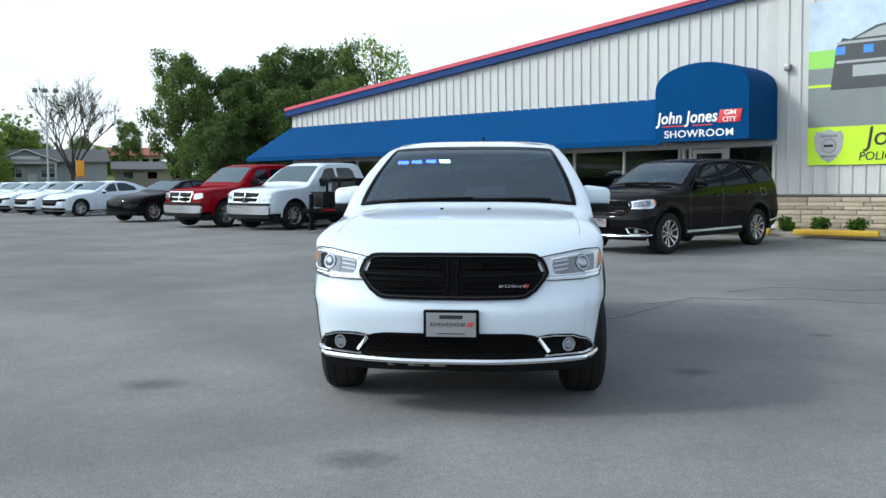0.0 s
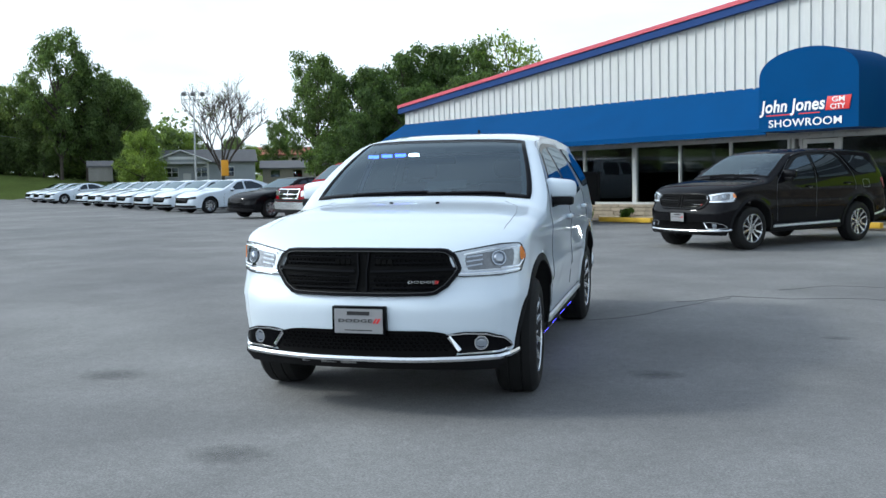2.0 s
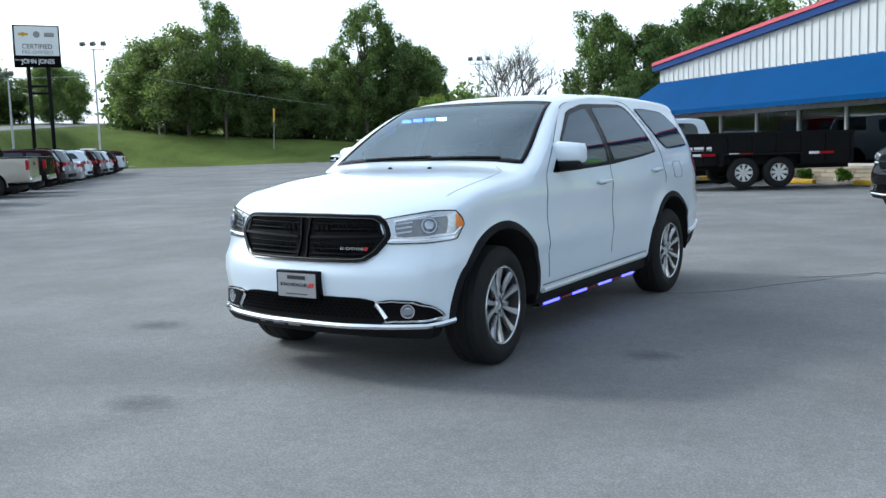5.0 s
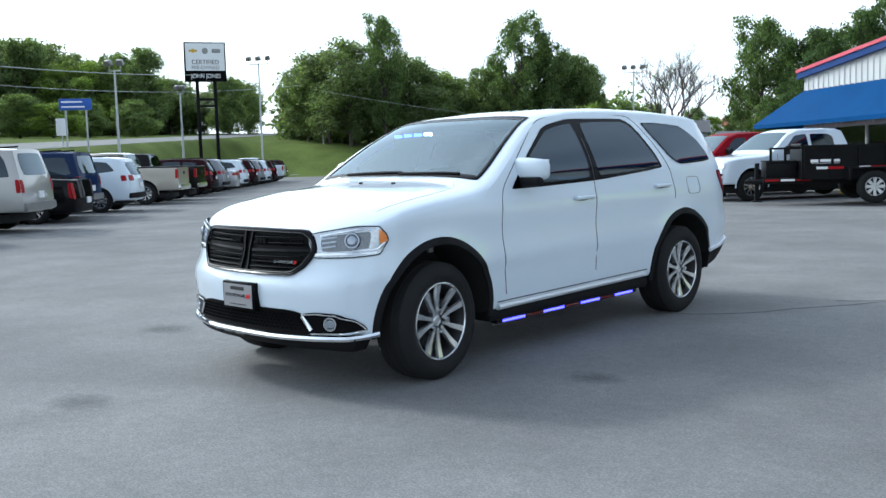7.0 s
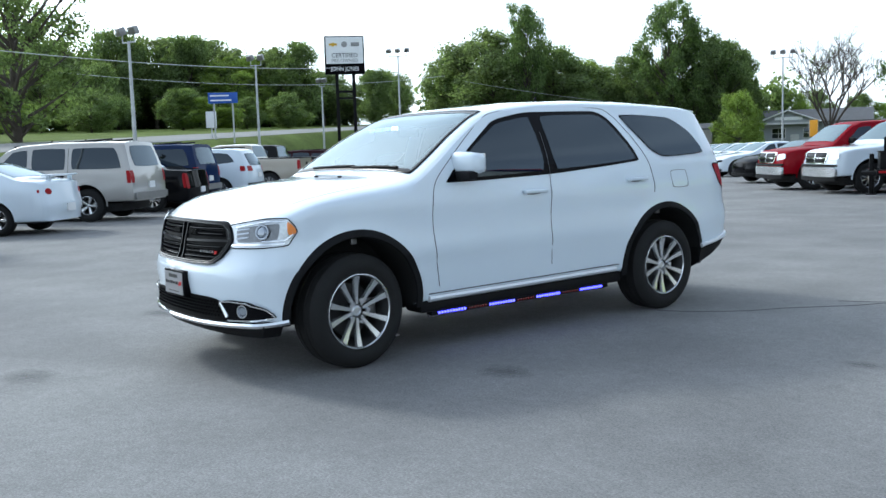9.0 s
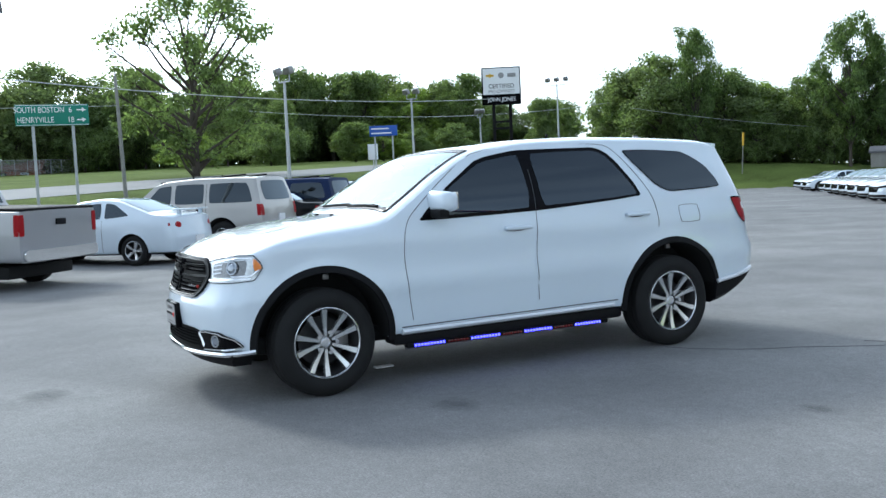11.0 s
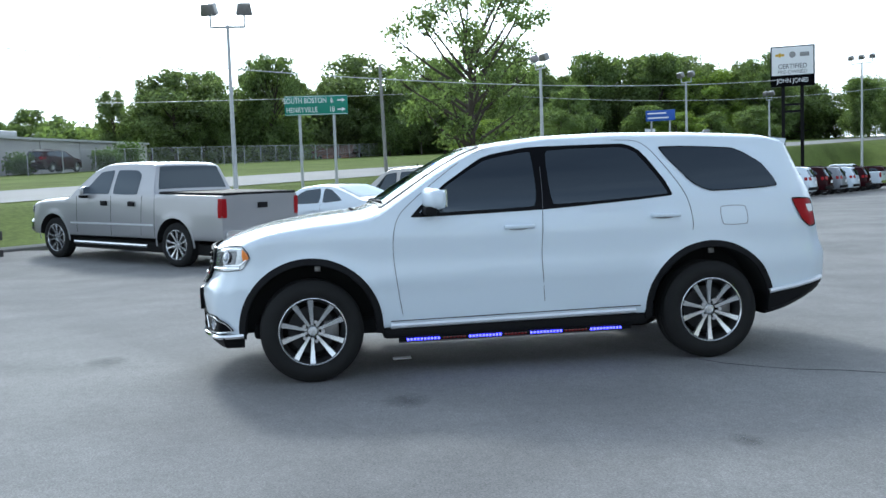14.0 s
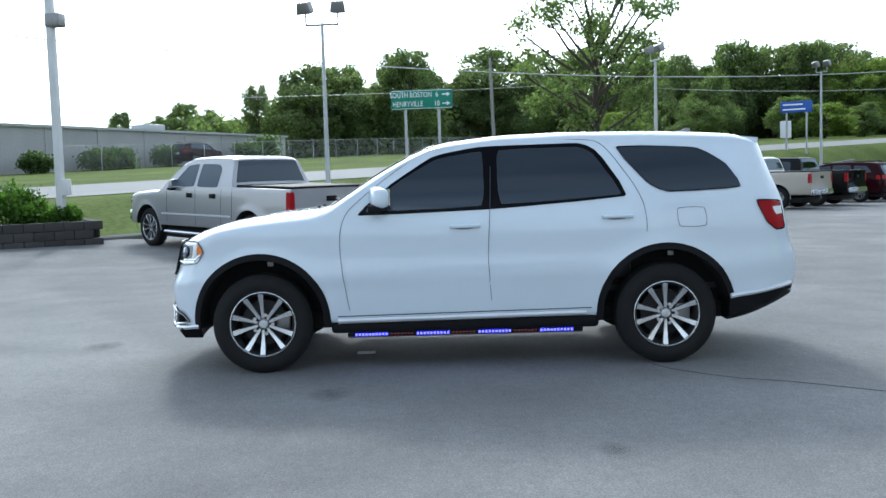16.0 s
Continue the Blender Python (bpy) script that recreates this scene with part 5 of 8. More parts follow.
TAHOE = dict(shell=dict(length=5.06, width=0.97, top=[(-0.3, 0.98), (0, 1.02), (0.15, 1.10), (1.35, 1.18), (1.48, 1.22), (2.05, 1.68), (2.35, 1.78), (3.2, 1.83), (4.3, 1.82), (5.06, 1.79), (5.4, 1.78)],
    bottom=[(-0.3, 0.42), (5.4, 0.45)], belt=1.16, tumble=0.15, roof=1.76, crown=[(-0.2, 0.04), (1.2, 0.06), (2.4, 0.07), (5.1, 0.07)],
    nose=(0.86, 0.93), tail=(0.92, 0.955), front_sweep=0.14, rear_sweep=0.05, hubs=((0.95, 0.40), (3.93, 0.40)), arch=0.45,
    front_z=[(0.4, 0.0), (1.0, 0.02)], rear_z=[(0.4, 0.0), (1.0, 0.02), (1.2, 0.06), (1.78, 0.24)], pinch=0.02, soft=0.05),
    cabin=(-0.7, 0.7, 1.7, 4.8, 0.6, 1.15), screen=(1.55, 2.12), tailgate_glass=(1.22, 1.70, 0.70),
    windows=[[(1.80, 1.19), (2.2, 1.62), (2.55, 1.66), (2.55, 1.19)], [(2.66, 1.19), (2.66, 1.67), (3.45, 1.67), (3.45, 1.19)], [(3.60, 1.19), (3.60, 1.67), (4.70, 1.66), (4.84, 1.19)]],
    seams=[[(1.65, 0.5), (1.65, 1.15)], [(2.60, 1.18), (2.60, 0.48)], [(3.52, 1.66), (3.52, 0.85)]], handles=[(2.42, 1.02), (3.35, 1.02)],
    tyre=0.375, rim=0.21, spokes=5, pairs=False, headlamp=[(0.58, 0.98), (0.88, 0.98), (0.88, 0.84), (0.58, 0.84)], tail=(5.04, 0.86, 1.14, 0.10), tail_rear=(0.86, 1.14, 0.82, 0.94), mirror=(0.90, 1.85, 1.16),
    grille=[(-0.52, 0.98), (0.52, 0.98), (0.52, 0.76), (-0.52, 0.76)], front_bumper=((0.48, 0.68, "chrome"),), rear_bumper=((0.48, 0.64, "steel"),), plate=0.80, rack=1.8, black_handles=True, dark=True)
COBALT = dict(shell=dict(length=4.58, width=0.86, top=[(-0.3, 0.66), (0, 0.70), (0.15, 0.78), (1.2, 0.95), (1.35, 1.0), (2.1, 1.36), (2.6, 1.41), (3.1, 1.37), (3.95, 1.07), (4.45, 1.03), (4.58, 0.98), (4.9, 0.97)],
    bottom=[(-0.3, 0.22), (4.9, 0.26)], belt=0.94, tumble=0.22, roof=1.36, crown=[(-0.2, 0.06), (1.2, 0.08), (2.5, 0.06), (3.6, 0.05), (4.6, 0.05)],
    nose=(0.70, 0.80), tail=(0.72, 0.81), front_sweep=0.30, rear_sweep=0.20, hubs=((0.90, 0.31), (3.52, 0.31)), arch=0.36,
    front_z=[(0.2, 0.05), (0.5, 0.0), (0.8, 0.10)], rear_z=[(0.3, 0.05), (0.55, 0.0), (1.0, 0.08)]),
    cabin=(-0.5, 0.5, 1.7, 3.5, 0.45, 0.95), screen=(1.42, 2.10), rear_screen=(3.05, 3.85),
    windows=[[(1.75, 0.96), (2.2, 1.27), (2.72, 1.31), (2.78, 0.98)], [(2.86, 0.98), (2.82, 1.31), (3.05, 1.27), (3.45, 1.03)]],
    seams=[[(1.5, 0.3), (1.5, 0.9)], [(2.82, 0.95), (2.80, 0.3)]], handles=[(2.62, 0.82)],
    tyre=0.31, rim=0.20, spokes=5, pairs=False, headlamp=[(0.45, 0.70), (0.78, 0.74), (0.78, 0.62), (0.48, 0.58)], tail=(4.54, 0.80, 0.86, 0.03), tail_rear=(0.76, 0.88, 0.52, 0.66), mirror=(0.76, 1.75, 0.92),
    grille=[(-0.4, 0.62), (0.4, 0.62), (0.4, 0.54), (-0.4, 0.54)], plate=0.50, spoiler=(4.42, 1.10, 0.55), lamp_round=0.3)
CROSSOVER = dict(shell=dict(length=4.80, width=0.94, top=[(-0.3, 0.85), (0, 0.90), (0.15, 0.98), (1.1, 1.12), (1.25, 1.16), (1.95, 1.60), (2.4, 1.70), (3.2, 1.72), (4.2, 1.68), (4.80, 1.62), (5.2, 1.60)],
    bottom=[(-0.3, 0.30), (5.2, 0.36)], belt=1.12, tumble=0.20, roof=1.66, crown=[(-0.2, 0.06), (1.2, 0.10), (2.4, 0.08), (5.1, 0.08)],
    nose=(0.78, 0.88), tail=(0.82, 0.90), front_sweep=0.28, rear_sweep=0.16, hubs=((0.92, 0.37), (3.75, 0.37)), arch=0.42,
    front_z=[(0.3, 0.03), (0.6, 0.0), (1.0, 0.12)], rear_z=[(0.4, 0.04), (0.65, 0.0), (1.0, 0.05), (1.2, 0.12), (1.6, 0.36)]),
    cabin=(-0.6, 0.6, 1.6, 4.4, 0.5, 1.1), screen=(1.32, 1.98), tailgate_glass=(1.12, 1.52, 0.62),
    windows=[[(1.65, 1.14), (2.1, 1.52), (2.5, 1.57), (2.5, 1.15)], [(2.58, 1.15), (2.58, 1.58), (3.35, 1.57), (3.4, 1.17)], [(3.5, 1.18), (3.46, 1.56), (4.0, 1.52), (4.3, 1.25)]],
    seams=[[(1.5, 0.4), (1.5, 1.1)], [(2.54, 1.14), (2.54, 0.4)], [(3.44, 1.5), (3.42, 0.85)]], handles=[(2.4, 1.0), (3.3, 1.02)],
    tyre=0.365, rim=0.23, headlamp=[(0.48, 0.90), (0.82, 0.94), (0.82, 0.80), (0.50, 0.78)], tail=(4.74, 0.95, 1.12, 0.22), tail_rear=(0.95, 1.12, 0.52, 0.80), mirror=(0.84, 1.7, 1.10),
    grille=[(-0.45, 0.88), (0.45, 0.88), (0.45, 0.66), (-0.45, 0.66)], plate=0.82, rear_bumper=((0.42, 0.58, "plastic"),), rack=1.7, dark=True)


# ---- ground ----
V_PROFILE = [(10, 0), (60, -0.45), (91, -0.65), (400, -0.65)]      # the lot falls towards the bank
BANK = [(90, 0), (92, 0.25), (102, 3.0), (130, 4.0), (200, 5.0), (400, 9)]
Q_PROFILE = [(8, 0), (11, 0.12), (12.6, 0.2)]                      # up to the grass strip
ROAD_START, ROAD_DIR, ROAD_SIDE = (-24.33, -9.91), (-0.7086, 0.7056), (-0.7056, -0.7086)
VERGE = [(20.4, 0), (28.2, 0.25), (45, 0.6), (60, 0.9), (75, 1.1), (200, 3), (600, 12)]


def road_place(x, y):
    """Way along the road from its start, and distance across from the car."""
    return (x - ROAD_START[0]) * ROAD_DIR[0] + (y - ROAD_START[1]) * ROAD_DIR[1], x * ROAD_SIDE[0] + y * ROAD_SIDE[1]


def ground_z(x, y):
    v, q = -0.6 * x + 0.8 * y, -0.64 * x - 0.77 * y
    r, d = road_place(x, y)
    lot = np.interp(v, *zip(*V_PROFILE)) + np.interp(q, *zip(*Q_PROFILE)) + np.interp(v, *zip(*BANK)) * np.interp(d, [-30, -22, -10, 5, 15], [0.2, 0.35, 0.75, 1.0, 1.3])
    edge = np.interp(r, [30, 75], [13.0, 17.0])
    w = min(1.0, max(0.0, (d - edge) / (20.4 - edge)))
    w = w * w * (3 - 2 * w)
    return float(lot * (1 - w) + w * (1.22 + 0.028 * min(max(r, -40), 170) + np.interp(d, *zip(*VERGE))))


def rq(r, q):
    """A place by its way along the road (r) and across it (q)."""
    return ROAD_START[0] + ROAD_DIR[0] * r + ROAD_SIDE[0] * (q - 24.19), ROAD_START[1] + ROAD_DIR[1] * r + ROAD_SIDE[1] * (q - 24.19)


def sheet(name, xs, ys, fn, material, label, lift, place=lambda a, b: (a, b), keep=None):
    verts, faces, idx = [], [], {}
    for i, a in enumerate(xs):
        for j, b in enumerate(ys):
            x, y = place(a, b)
            idx[i, j] = len(verts)
            verts.append((x, y, fn(x, y) + lift))
    for i in range(len(xs) - 1):
        for j in range(len(ys) - 1):
            if keep is None or keep(*place((xs[i] + xs[i + 1]) / 2, (ys[j] + ys[j + 1]) / 2)):
                faces.append((idx[i, j], idx[i + 1, j], idx[i + 1, j + 1], idx[i, j + 1]))
    return tagged(raw(name, verts, faces, material, flat=False), label, name.replace("_", " "), kind="structure")


sheet("ground", [-2500, -900, -400, -240] + list(np.arange(-160, 241, 4.0)) + [300, 420, 700, 1200, 2500], [-2500, -900, -400, -200, -120] + list(np.arange(-100, 9, 4.0)) + list(np.arange(10, 20.4, 1.0)) + [20.4, 24.3, 28.2] + list(np.arange(31, 105, 4.0)) + [140, 200, 350, 700, 2500], ground_z, M["grass"], "mown grass ground rising to a bank", -0.045, place=rq)


def in_lot(x, y):
    q, v = -0.64 * x - 0.77 * y, -0.6 * x + 0.8 * y
    return q < 12.7 and v < 91 and road_place(x, y)[1] < 16.8 and not (y > 60 and x > -30)


sheet("parking_lot", list(np.arange(-120, 60.1, 1.5)), list(np.arange(-60, 95.1, 1.5)), ground_z, M["asphalt"], "worn grey asphalt parking lot with patches", 0.0, keep=in_lot)
sheet("road", list(np.arange(-160, 400, 4.0)), [20.4, 24.3, 28.2], ground_z, M["road"], "pale concrete road beyond the grass strip", -0.02, place=rq)
# kerb along the grass strip
kb = bmesh.new()
for i in range(30):
    a, b = [(-0.77 * r - 0.64 * 12.75, 0.64 * r - 0.77 * 12.75) for r in (-30 + 3 * i, -27 + 3 * i)]
    tube(kb, (a[0], a[1], ground_z(*a)), (b[0], b[1], ground_z(*b)), 0.10, seg=6)
tagged(part("kerb", kb, M["road"]), "low concrete kerb along the grass", "kerb", kind="structure")


# ---- cracks, stains and litter on the asphalt ----
def crack(path, w):
    pts = dense(path, 0.25)
    random.seed(int(path[0][0] * 100) & 1023)
    pts = [(x + random.uniform(-0.05, 0.05), y + random.uniform(-0.05, 0.05)) for x, y in pts]
    return tagged(strip("crack", pts, lambda u, v, o: (u, v, ground_z(u, v) + o), w, 0.004, M["dark_crack"], None, lift=0.003), "dark crack in the asphalt", "crack", kind="structure")


M["dark_crack"] = surface("crack_filler", (0.095, 0.095, 0.095), 0.9, var=0.3)
crack([(0.96, 3.8), (1.34, 4.14), (1.64, 4.63), (2.0, 5.1), (2.4, 5.8)], 0.010)
crack([(1.8, 5.2), (2.4, 5.8), (3.0, 5.65), (3.8, 5.75), (4.3, 5.4), (5.6, 5.9)], 0.012)
crack([(2.9, 6.4), (3.6, 6.9), (4.6, 6.6), (6.4, 7.3)], 0.010)


def worn_spot(name, rx, ry, color):
    """Rough dark asphalt that fades out raggedly towards its rim."""
    m = surface(name, color, 0.9, var=0.45, scale=9, fine=80, bump=0.5)
    n, l = m.node_tree.nodes, m.node_tree.links
    tc, mp, ln, nz, fade, tr, mx = [n.new("ShaderNode" + k) for k in ("TexCoord", "Mapping", "VectorMath", "TexNoise", "MapRange", "BsdfTransparent", "MixShader")]
    mp.inputs["Scale"].default_value = (1 / rx, 1 / ry, 1)
    ln.operation = 'LENGTH'
    nz.inputs["Scale"].default_value, nz.inputs["Detail"].default_value = 14, 5
    add = n.new("ShaderNodeMath")
    add.operation = 'ADD'
    l.new(tc.outputs["Object"], mp.inputs["Vector"])
    l.new(mp.outputs[0], ln.inputs[0])
    l.new(tc.outputs["Object"], nz.inputs["Vector"])
    l.new(ln.outputs["Value"], add.inputs[0])
    l.new(nz.outputs[0], add.inputs[1])
    for k, v in zip(("From Min", "From Max", "To Min", "To Max"), (0.70, 1.50, 0.36, 0.0)):
        fade.inputs[k].default_value = v
    l.new(add.outputs[0], fade.inputs[0])
    l.new(fade.outputs[0], mx.inputs[0])
    l.new(tr.outputs[0], mx.inputs[1])
    l.new(n["Principled BSDF"].outputs[0], mx.inputs[2])
    l.new(mx.outputs[0], n["Material Output"].inputs["Surface"])
    return m


def blot(x, y, rx, ry, color, label):
    bm = bmesh.new()
    bmesh.ops.create_circle(bm, cap_ends=True, segments=32, radius=1.0, matrix=Matrix.Diagonal((rx * 1.1, ry * 1.1, 1, 1)))
    ob = part("stain", bm, worn_spot("worn_spot", rx, ry, color))
    ob.matrix_basis = pose(x, y, ground_z(x, y) + 0.005)
    return tagged(ob, label, "stain", kind="structure")


blot(-0.42, -0.80, 0.26, 0.20, (0.10, 0.10, 0.10), "rough round patch in the asphalt")
blot(1.68, 1.52, 0.24, 0.17, (0.09, 0.09, 0.09), "dark oily stain on the asphalt")
blot(-2.18, 0.79, 0.30, 0.22, (0.10, 0.10, 0.10), "dark oily stain on the asphalt")
blot(3.1, 3.2, 0.16, 0.10, (0.10, 0.10, 0.10), "dark oily stain on the asphalt")
lit = bmesh.new()
box(lit, 0.17, 0.24, 1.56, 1.71, 0.0, 0.012, bevel=0.005)
tagged(part("litter", lit, M["paper"]), "small pale scrap of litter on the asphalt", "litter")

# ---- showroom building ----
B = Matrix.Translation((6.44, 18.29, 0.05)) @ pose(0, 0, 0, 0, -0.77, -37)
showroom = root("showroom_building", B, "white ribbed-metal showroom with blue awning and red roof trim", "building")
X0, X1, DEEP = -18.8, 16.0, 18.0


def roof_h(s):
    return 6.0 + 0.102 * s


def slab(name, s0, s1, z0, z1, y0, y1, material, parent=None, label="", bevel=0.0):
    return part(name, boxes((s0, s1, y0, y1, z0, z1), bevel=bevel), material, parent or showroom, label)


# ribbed upper wall: one sheet of standing ribs with the sloping top
def ribbed(name, s0, s1, z0, top, y, pitch=0.305):
    bm = bmesh.new()
    n = int((s1 - s0) / pitch)
    xs = []
    for i in range(n):
        a = s0 + pitch * i
        xs += [(a, 0.0), (a + pitch * 0.72, 0.0), (a + pitch * 0.80, -0.035), (a + pitch * 0.92, -0.035)]
    xs.append((s1, 0.0))
    lo = [bm.verts.new((s, y + d, z0)) for s, d in xs]
    hi = [bm.verts.new((s, y + d, top(s))) for s, d in xs]
    for i in range(len(xs) - 1):
        bm.faces.new((lo[i], lo[i + 1], hi[i + 1], hi[i]))
    bl = [bm.verts.new((s, y + 0.15, z0)) for s in (s0, s1)]
    bh = [bm.verts.new((s, y + 0.15, top(s))) for s in (s0, s1)]
    bm.faces.new((bl[1], bl[0], bh[0], bh[1]))
    bm.faces.new([bl[0], lo[0], hi[0], bh[0]])
    bm.faces.new([lo[-1], bl[1], bh[1], hi[-1]])
    return part(name, bm, M["white_metal"], showroom, smooth=20)


ribbed("upper_wall", X0, 0.0, 2.14, roof_h, 0.0)
ribbed("side_front_wall", 0.0, X1, 0.88, roof_h, 0.0)
slab("left_wall", X0, X0 + 0.2, 0, roof_h(X0), 0.15, DEEP, M["white_metal"])
slab("right_wall", X1 - 0.2, X1, 0, roof_h(X1) - 0.02, 0.15, DEEP, M["white_metal"])
slab("back_wall", X0 + 0.2, X1 - 0.2, 0, 3.9, DEEP - 0.2, DEEP, M["white_metal"])
roofbm = bmesh.new()
rv = [roofbm.verts.new(p) for p in ((X0 - 0.15, -0.12, roof_h(X0 - 0.15)), (X1, -0.12, roof_h(X1)), (X1, DEEP, roof_h(X1)), (X0 - 0.15, DEEP, roof_h(X0 - 0.15)))]
f = roofbm.faces.new(rv)
ex = bmesh.ops.extrude_face_region(roofbm, geom=[f])
bmesh.ops.translate(roofbm, verts=[v for v in ex["geom"] if isinstance(v, bmesh.types.BMVert)], vec=(0, 0, 0.10))
bmesh.ops.recalc_face_normals(roofbm, faces=roofbm.faces)
part("roof", roofbm, M["galvanised"], showroom)


def raked(name, z0, z1, y0, y1, material):
    bm = bmesh.new()
    a = [bm.verts.new((s, y, roof_h(s) + z)) for s in (X0 - 0.18, X1) for y, z in ((y0, z0), (y1, z0), (y1, z1), (y0, z1))]
    for k in range(4):
        bm.faces.new((a[k], a[(k + 1) % 4], a[4 + (k + 1) % 4], a[4 + k]))
    bm.faces.new(a[:4])
    bm.faces.new(a[4:])
    bmesh.ops.recalc_face_normals(bm, faces=bm.faces)
    return part(name, bm, material, showroom)


raked("fascia", -0.22, -0.02, -0.19, -0.05, M["navy_trim"])
raked("roof_trim", -0.015, 0.10, -0.23, -0.03, M["red_trim"])
# plinth, windows and mullions under the awning
slab("window_plinth", X0, -2.55, 0.0, 0.44, -0.02, 0.18, M["mortar"])
slab("window_sill", X0, -2.55, 0.44, 0.50, -0.10, 0.18, M["frame_white"])
slab("window_head", X0, 0.0, 2.08, 2.18, -0.03, 0.16, M["frame_white"])
mull = [-18.7, -17.0, -15.2, -13.35, -11.44, -9.53, -7.56, -5.95, -4.31, -2.62]
for s in mull:
    w = 0.075 if abs(s + 7.56) < 0.1 else 0.032
    slab("mullion", s - w, s + w, 0.50, 2.08, -0.03, 0.10, M["frame_white"])
for a, b in zip(mull, mull[1:]):
    slab("pane", a + 0.03, b - 0.03, 0.50, 2.08, 0.03, 0.045, M["shop_glass"])
# entrance
for s in (-2.50, -2.30, -1.28, -0.06):
    slab("door_frame", s - 0.04, s + 0.04, 0.0, 2.08, -0.03, 0.10, M["frame_white"])
slab("entrance_door", -2.26, -1.32, 0.02, 2.06, 0.02, 0.06, M["frame_white"])
slab("door_pane", -2.14, -1.44, 0.25, 1.95, 0.012, 0.018, M["shop_glass"])
slab("pane", -1.24, -0.10, 0.05, 2.06, 0.03, 0.045, M["shop_glass"])
slab("step", -2.55, 0.0, 0.0, 0.06, -0.9, 0.18, M["road"])
# interior seen through the panes
slab("interior_floor", X0 + 0.2, X1 - 0.2, 0.0, 0.03, 0.2, DEEP - 0.2, M["shadow_interior"])
slab("interior_ceiling", X0 + 0.2, X1 - 0.2, 2.7, 2.8, 0.2, DEEP - 0.2, M["shadow_interior"])
slab("interior_wall", X0 + 0.2, X1 - 0.2, 0.03, 2.7, 6.0, 6.2, M["shadow_interior"])
for s in (-16, -11.5, -6.2):
    slab("desk", s, s + 1.6, 0.03, 0.78, 3.2, 4.0, M["shadow_interior"], bevel=0.02)

# awning: sloped canvas with returned end, over its own hoops
def awning():
    bm = bmesh.new()
    z1, z0, out = 3.44, 2.17, 1.30
    L, R = X0 - 1.15, -2.45
    prof = [(0.0, z1), (-out, z0 + 0.14), (-out, z0), (-out + 0.03, z0), (-out + 0.03, z0 + 0.12), (0.0, z1 - 0.05)]
    n = 17
    rows = []
    for i in range(n + 1):
        t = i / n
        rows.append([bm.verts.new(((X0 + (R - X0) * t) if k in (0, 5) else (L + (R - L) * t), y, z + (0.0 if k in (0, 5) else 0.012 * math.sin(i * math.pi)))) for k, (y, z) in enumerate(prof)])
    for p, q in zip(rows, rows[1:]):
        for k in range(6):
            bm.faces.new((p[k], q[k], q[(k + 1) % 6], p[(k + 1) % 6]))
    # end return along the left side of the building
    e0 = [bm.verts.new(p) for p in ((X0, 0.0, z1), (L, -out, z0 + 0.14), (L, -out, z0), (L, 6.0, z0), (L, 6.0, z0 + 0.14), (X0, 6.0, z1))]
    bm.faces.new((e0[0], e0[1], e0[4], e0[5]))
    bm.faces.new((e0[1], e0[2], e0[3], e0[4]))
    bm.faces.new(rows[-1])
    bmesh.ops.recalc_face_normals(bm, faces=bm.faces)
    part("awning", bm, M["awning"], showroom, "faded blue canvas awning")


awning()


def dome():
    """The barrel-topped entrance canopy with lettering."""
    s0, s1, z0, zs, zt, out = -2.42, 0.02, 2.22, 3.42, 4.08, 1.62
    arc = [(s0, z0)] + [((s0 + s1) / 2 - (s1 - s0) / 2 * math.cos(a), zs + (zt - zs) * math.sin(a) ** 0.85) for a in [math.pi * i / 24 for i in range(25)]] + [(s1, z0)]
    bm = bmesh.new()
    fr_ = [bm.verts.new((s, -out, z)) for s, z in arc]
    bk = [bm.verts.new((s, -0.04, z)) for s, z in arc]
    bm.faces.new(fr_)
    for i in range(len(arc) - 1):
        bm.faces.new((fr_[i], fr_[i + 1], bk[i + 1], bk[i]))
    bmesh.ops.recalc_face_normals(bm, faces=bm.faces)
    ob = part("entrance_canopy", bm, M["awning"], showroom, "blue barrel-topped entrance canopy", smooth=25)
    part("canopy_soffit", boxes((s0 + 0.02, s1 - 0.02, -out + 0.02, -0.05, z0 + 0.01, z0 + 0.04)), M["navy_trim"], ob)
    letters("John Jones", 0.40, M["text_white"], ob, pose(-1.56, -out - 0.012, 2.78, 90), 0.006, 1.04, shear=0.15, squash=0.90, bold=0.008)
    part("underline", boxes((-2.22, -1.52, -out - 0.016, -out - 0.004, 2.575, 2.60)), M["text_red"], ob)
    part("underline", boxes((-1.40, -0.88, -out - 0.016, -out - 0.004, 2.575, 2.60)), M["text_red"], ob)
    badge = boxes((-0.72, -0.16, -out - 0.020, -out - 0.004, 2.62, 2.92), bevel=0.004)
    for v in badge.verts:
        v.co.x += (v.co.z - 2.77) * 0.18
    part("sign_badge", badge, M["text_red"], ob)
    letters("GM", 0.16, M["text_white"], ob, pose(-0.43, -out - 0.026, 2.845, 90), 0.004, 1.0, squash=1.3, bold=0.002)
    letters("CITY", 0.16, M["text_white"], ob, pose(-0.45, -out - 0.026, 2.69, 90), 0.004, 1.0, squash=1.0, bold=0.002)
    letters("SHOWROOM", 0.245, M["text_white"], ob, pose(-1.25, -out - 0.012, 2.385, 90), 0.006, 1.08, squash=1.17, bold=0.002)


dome()
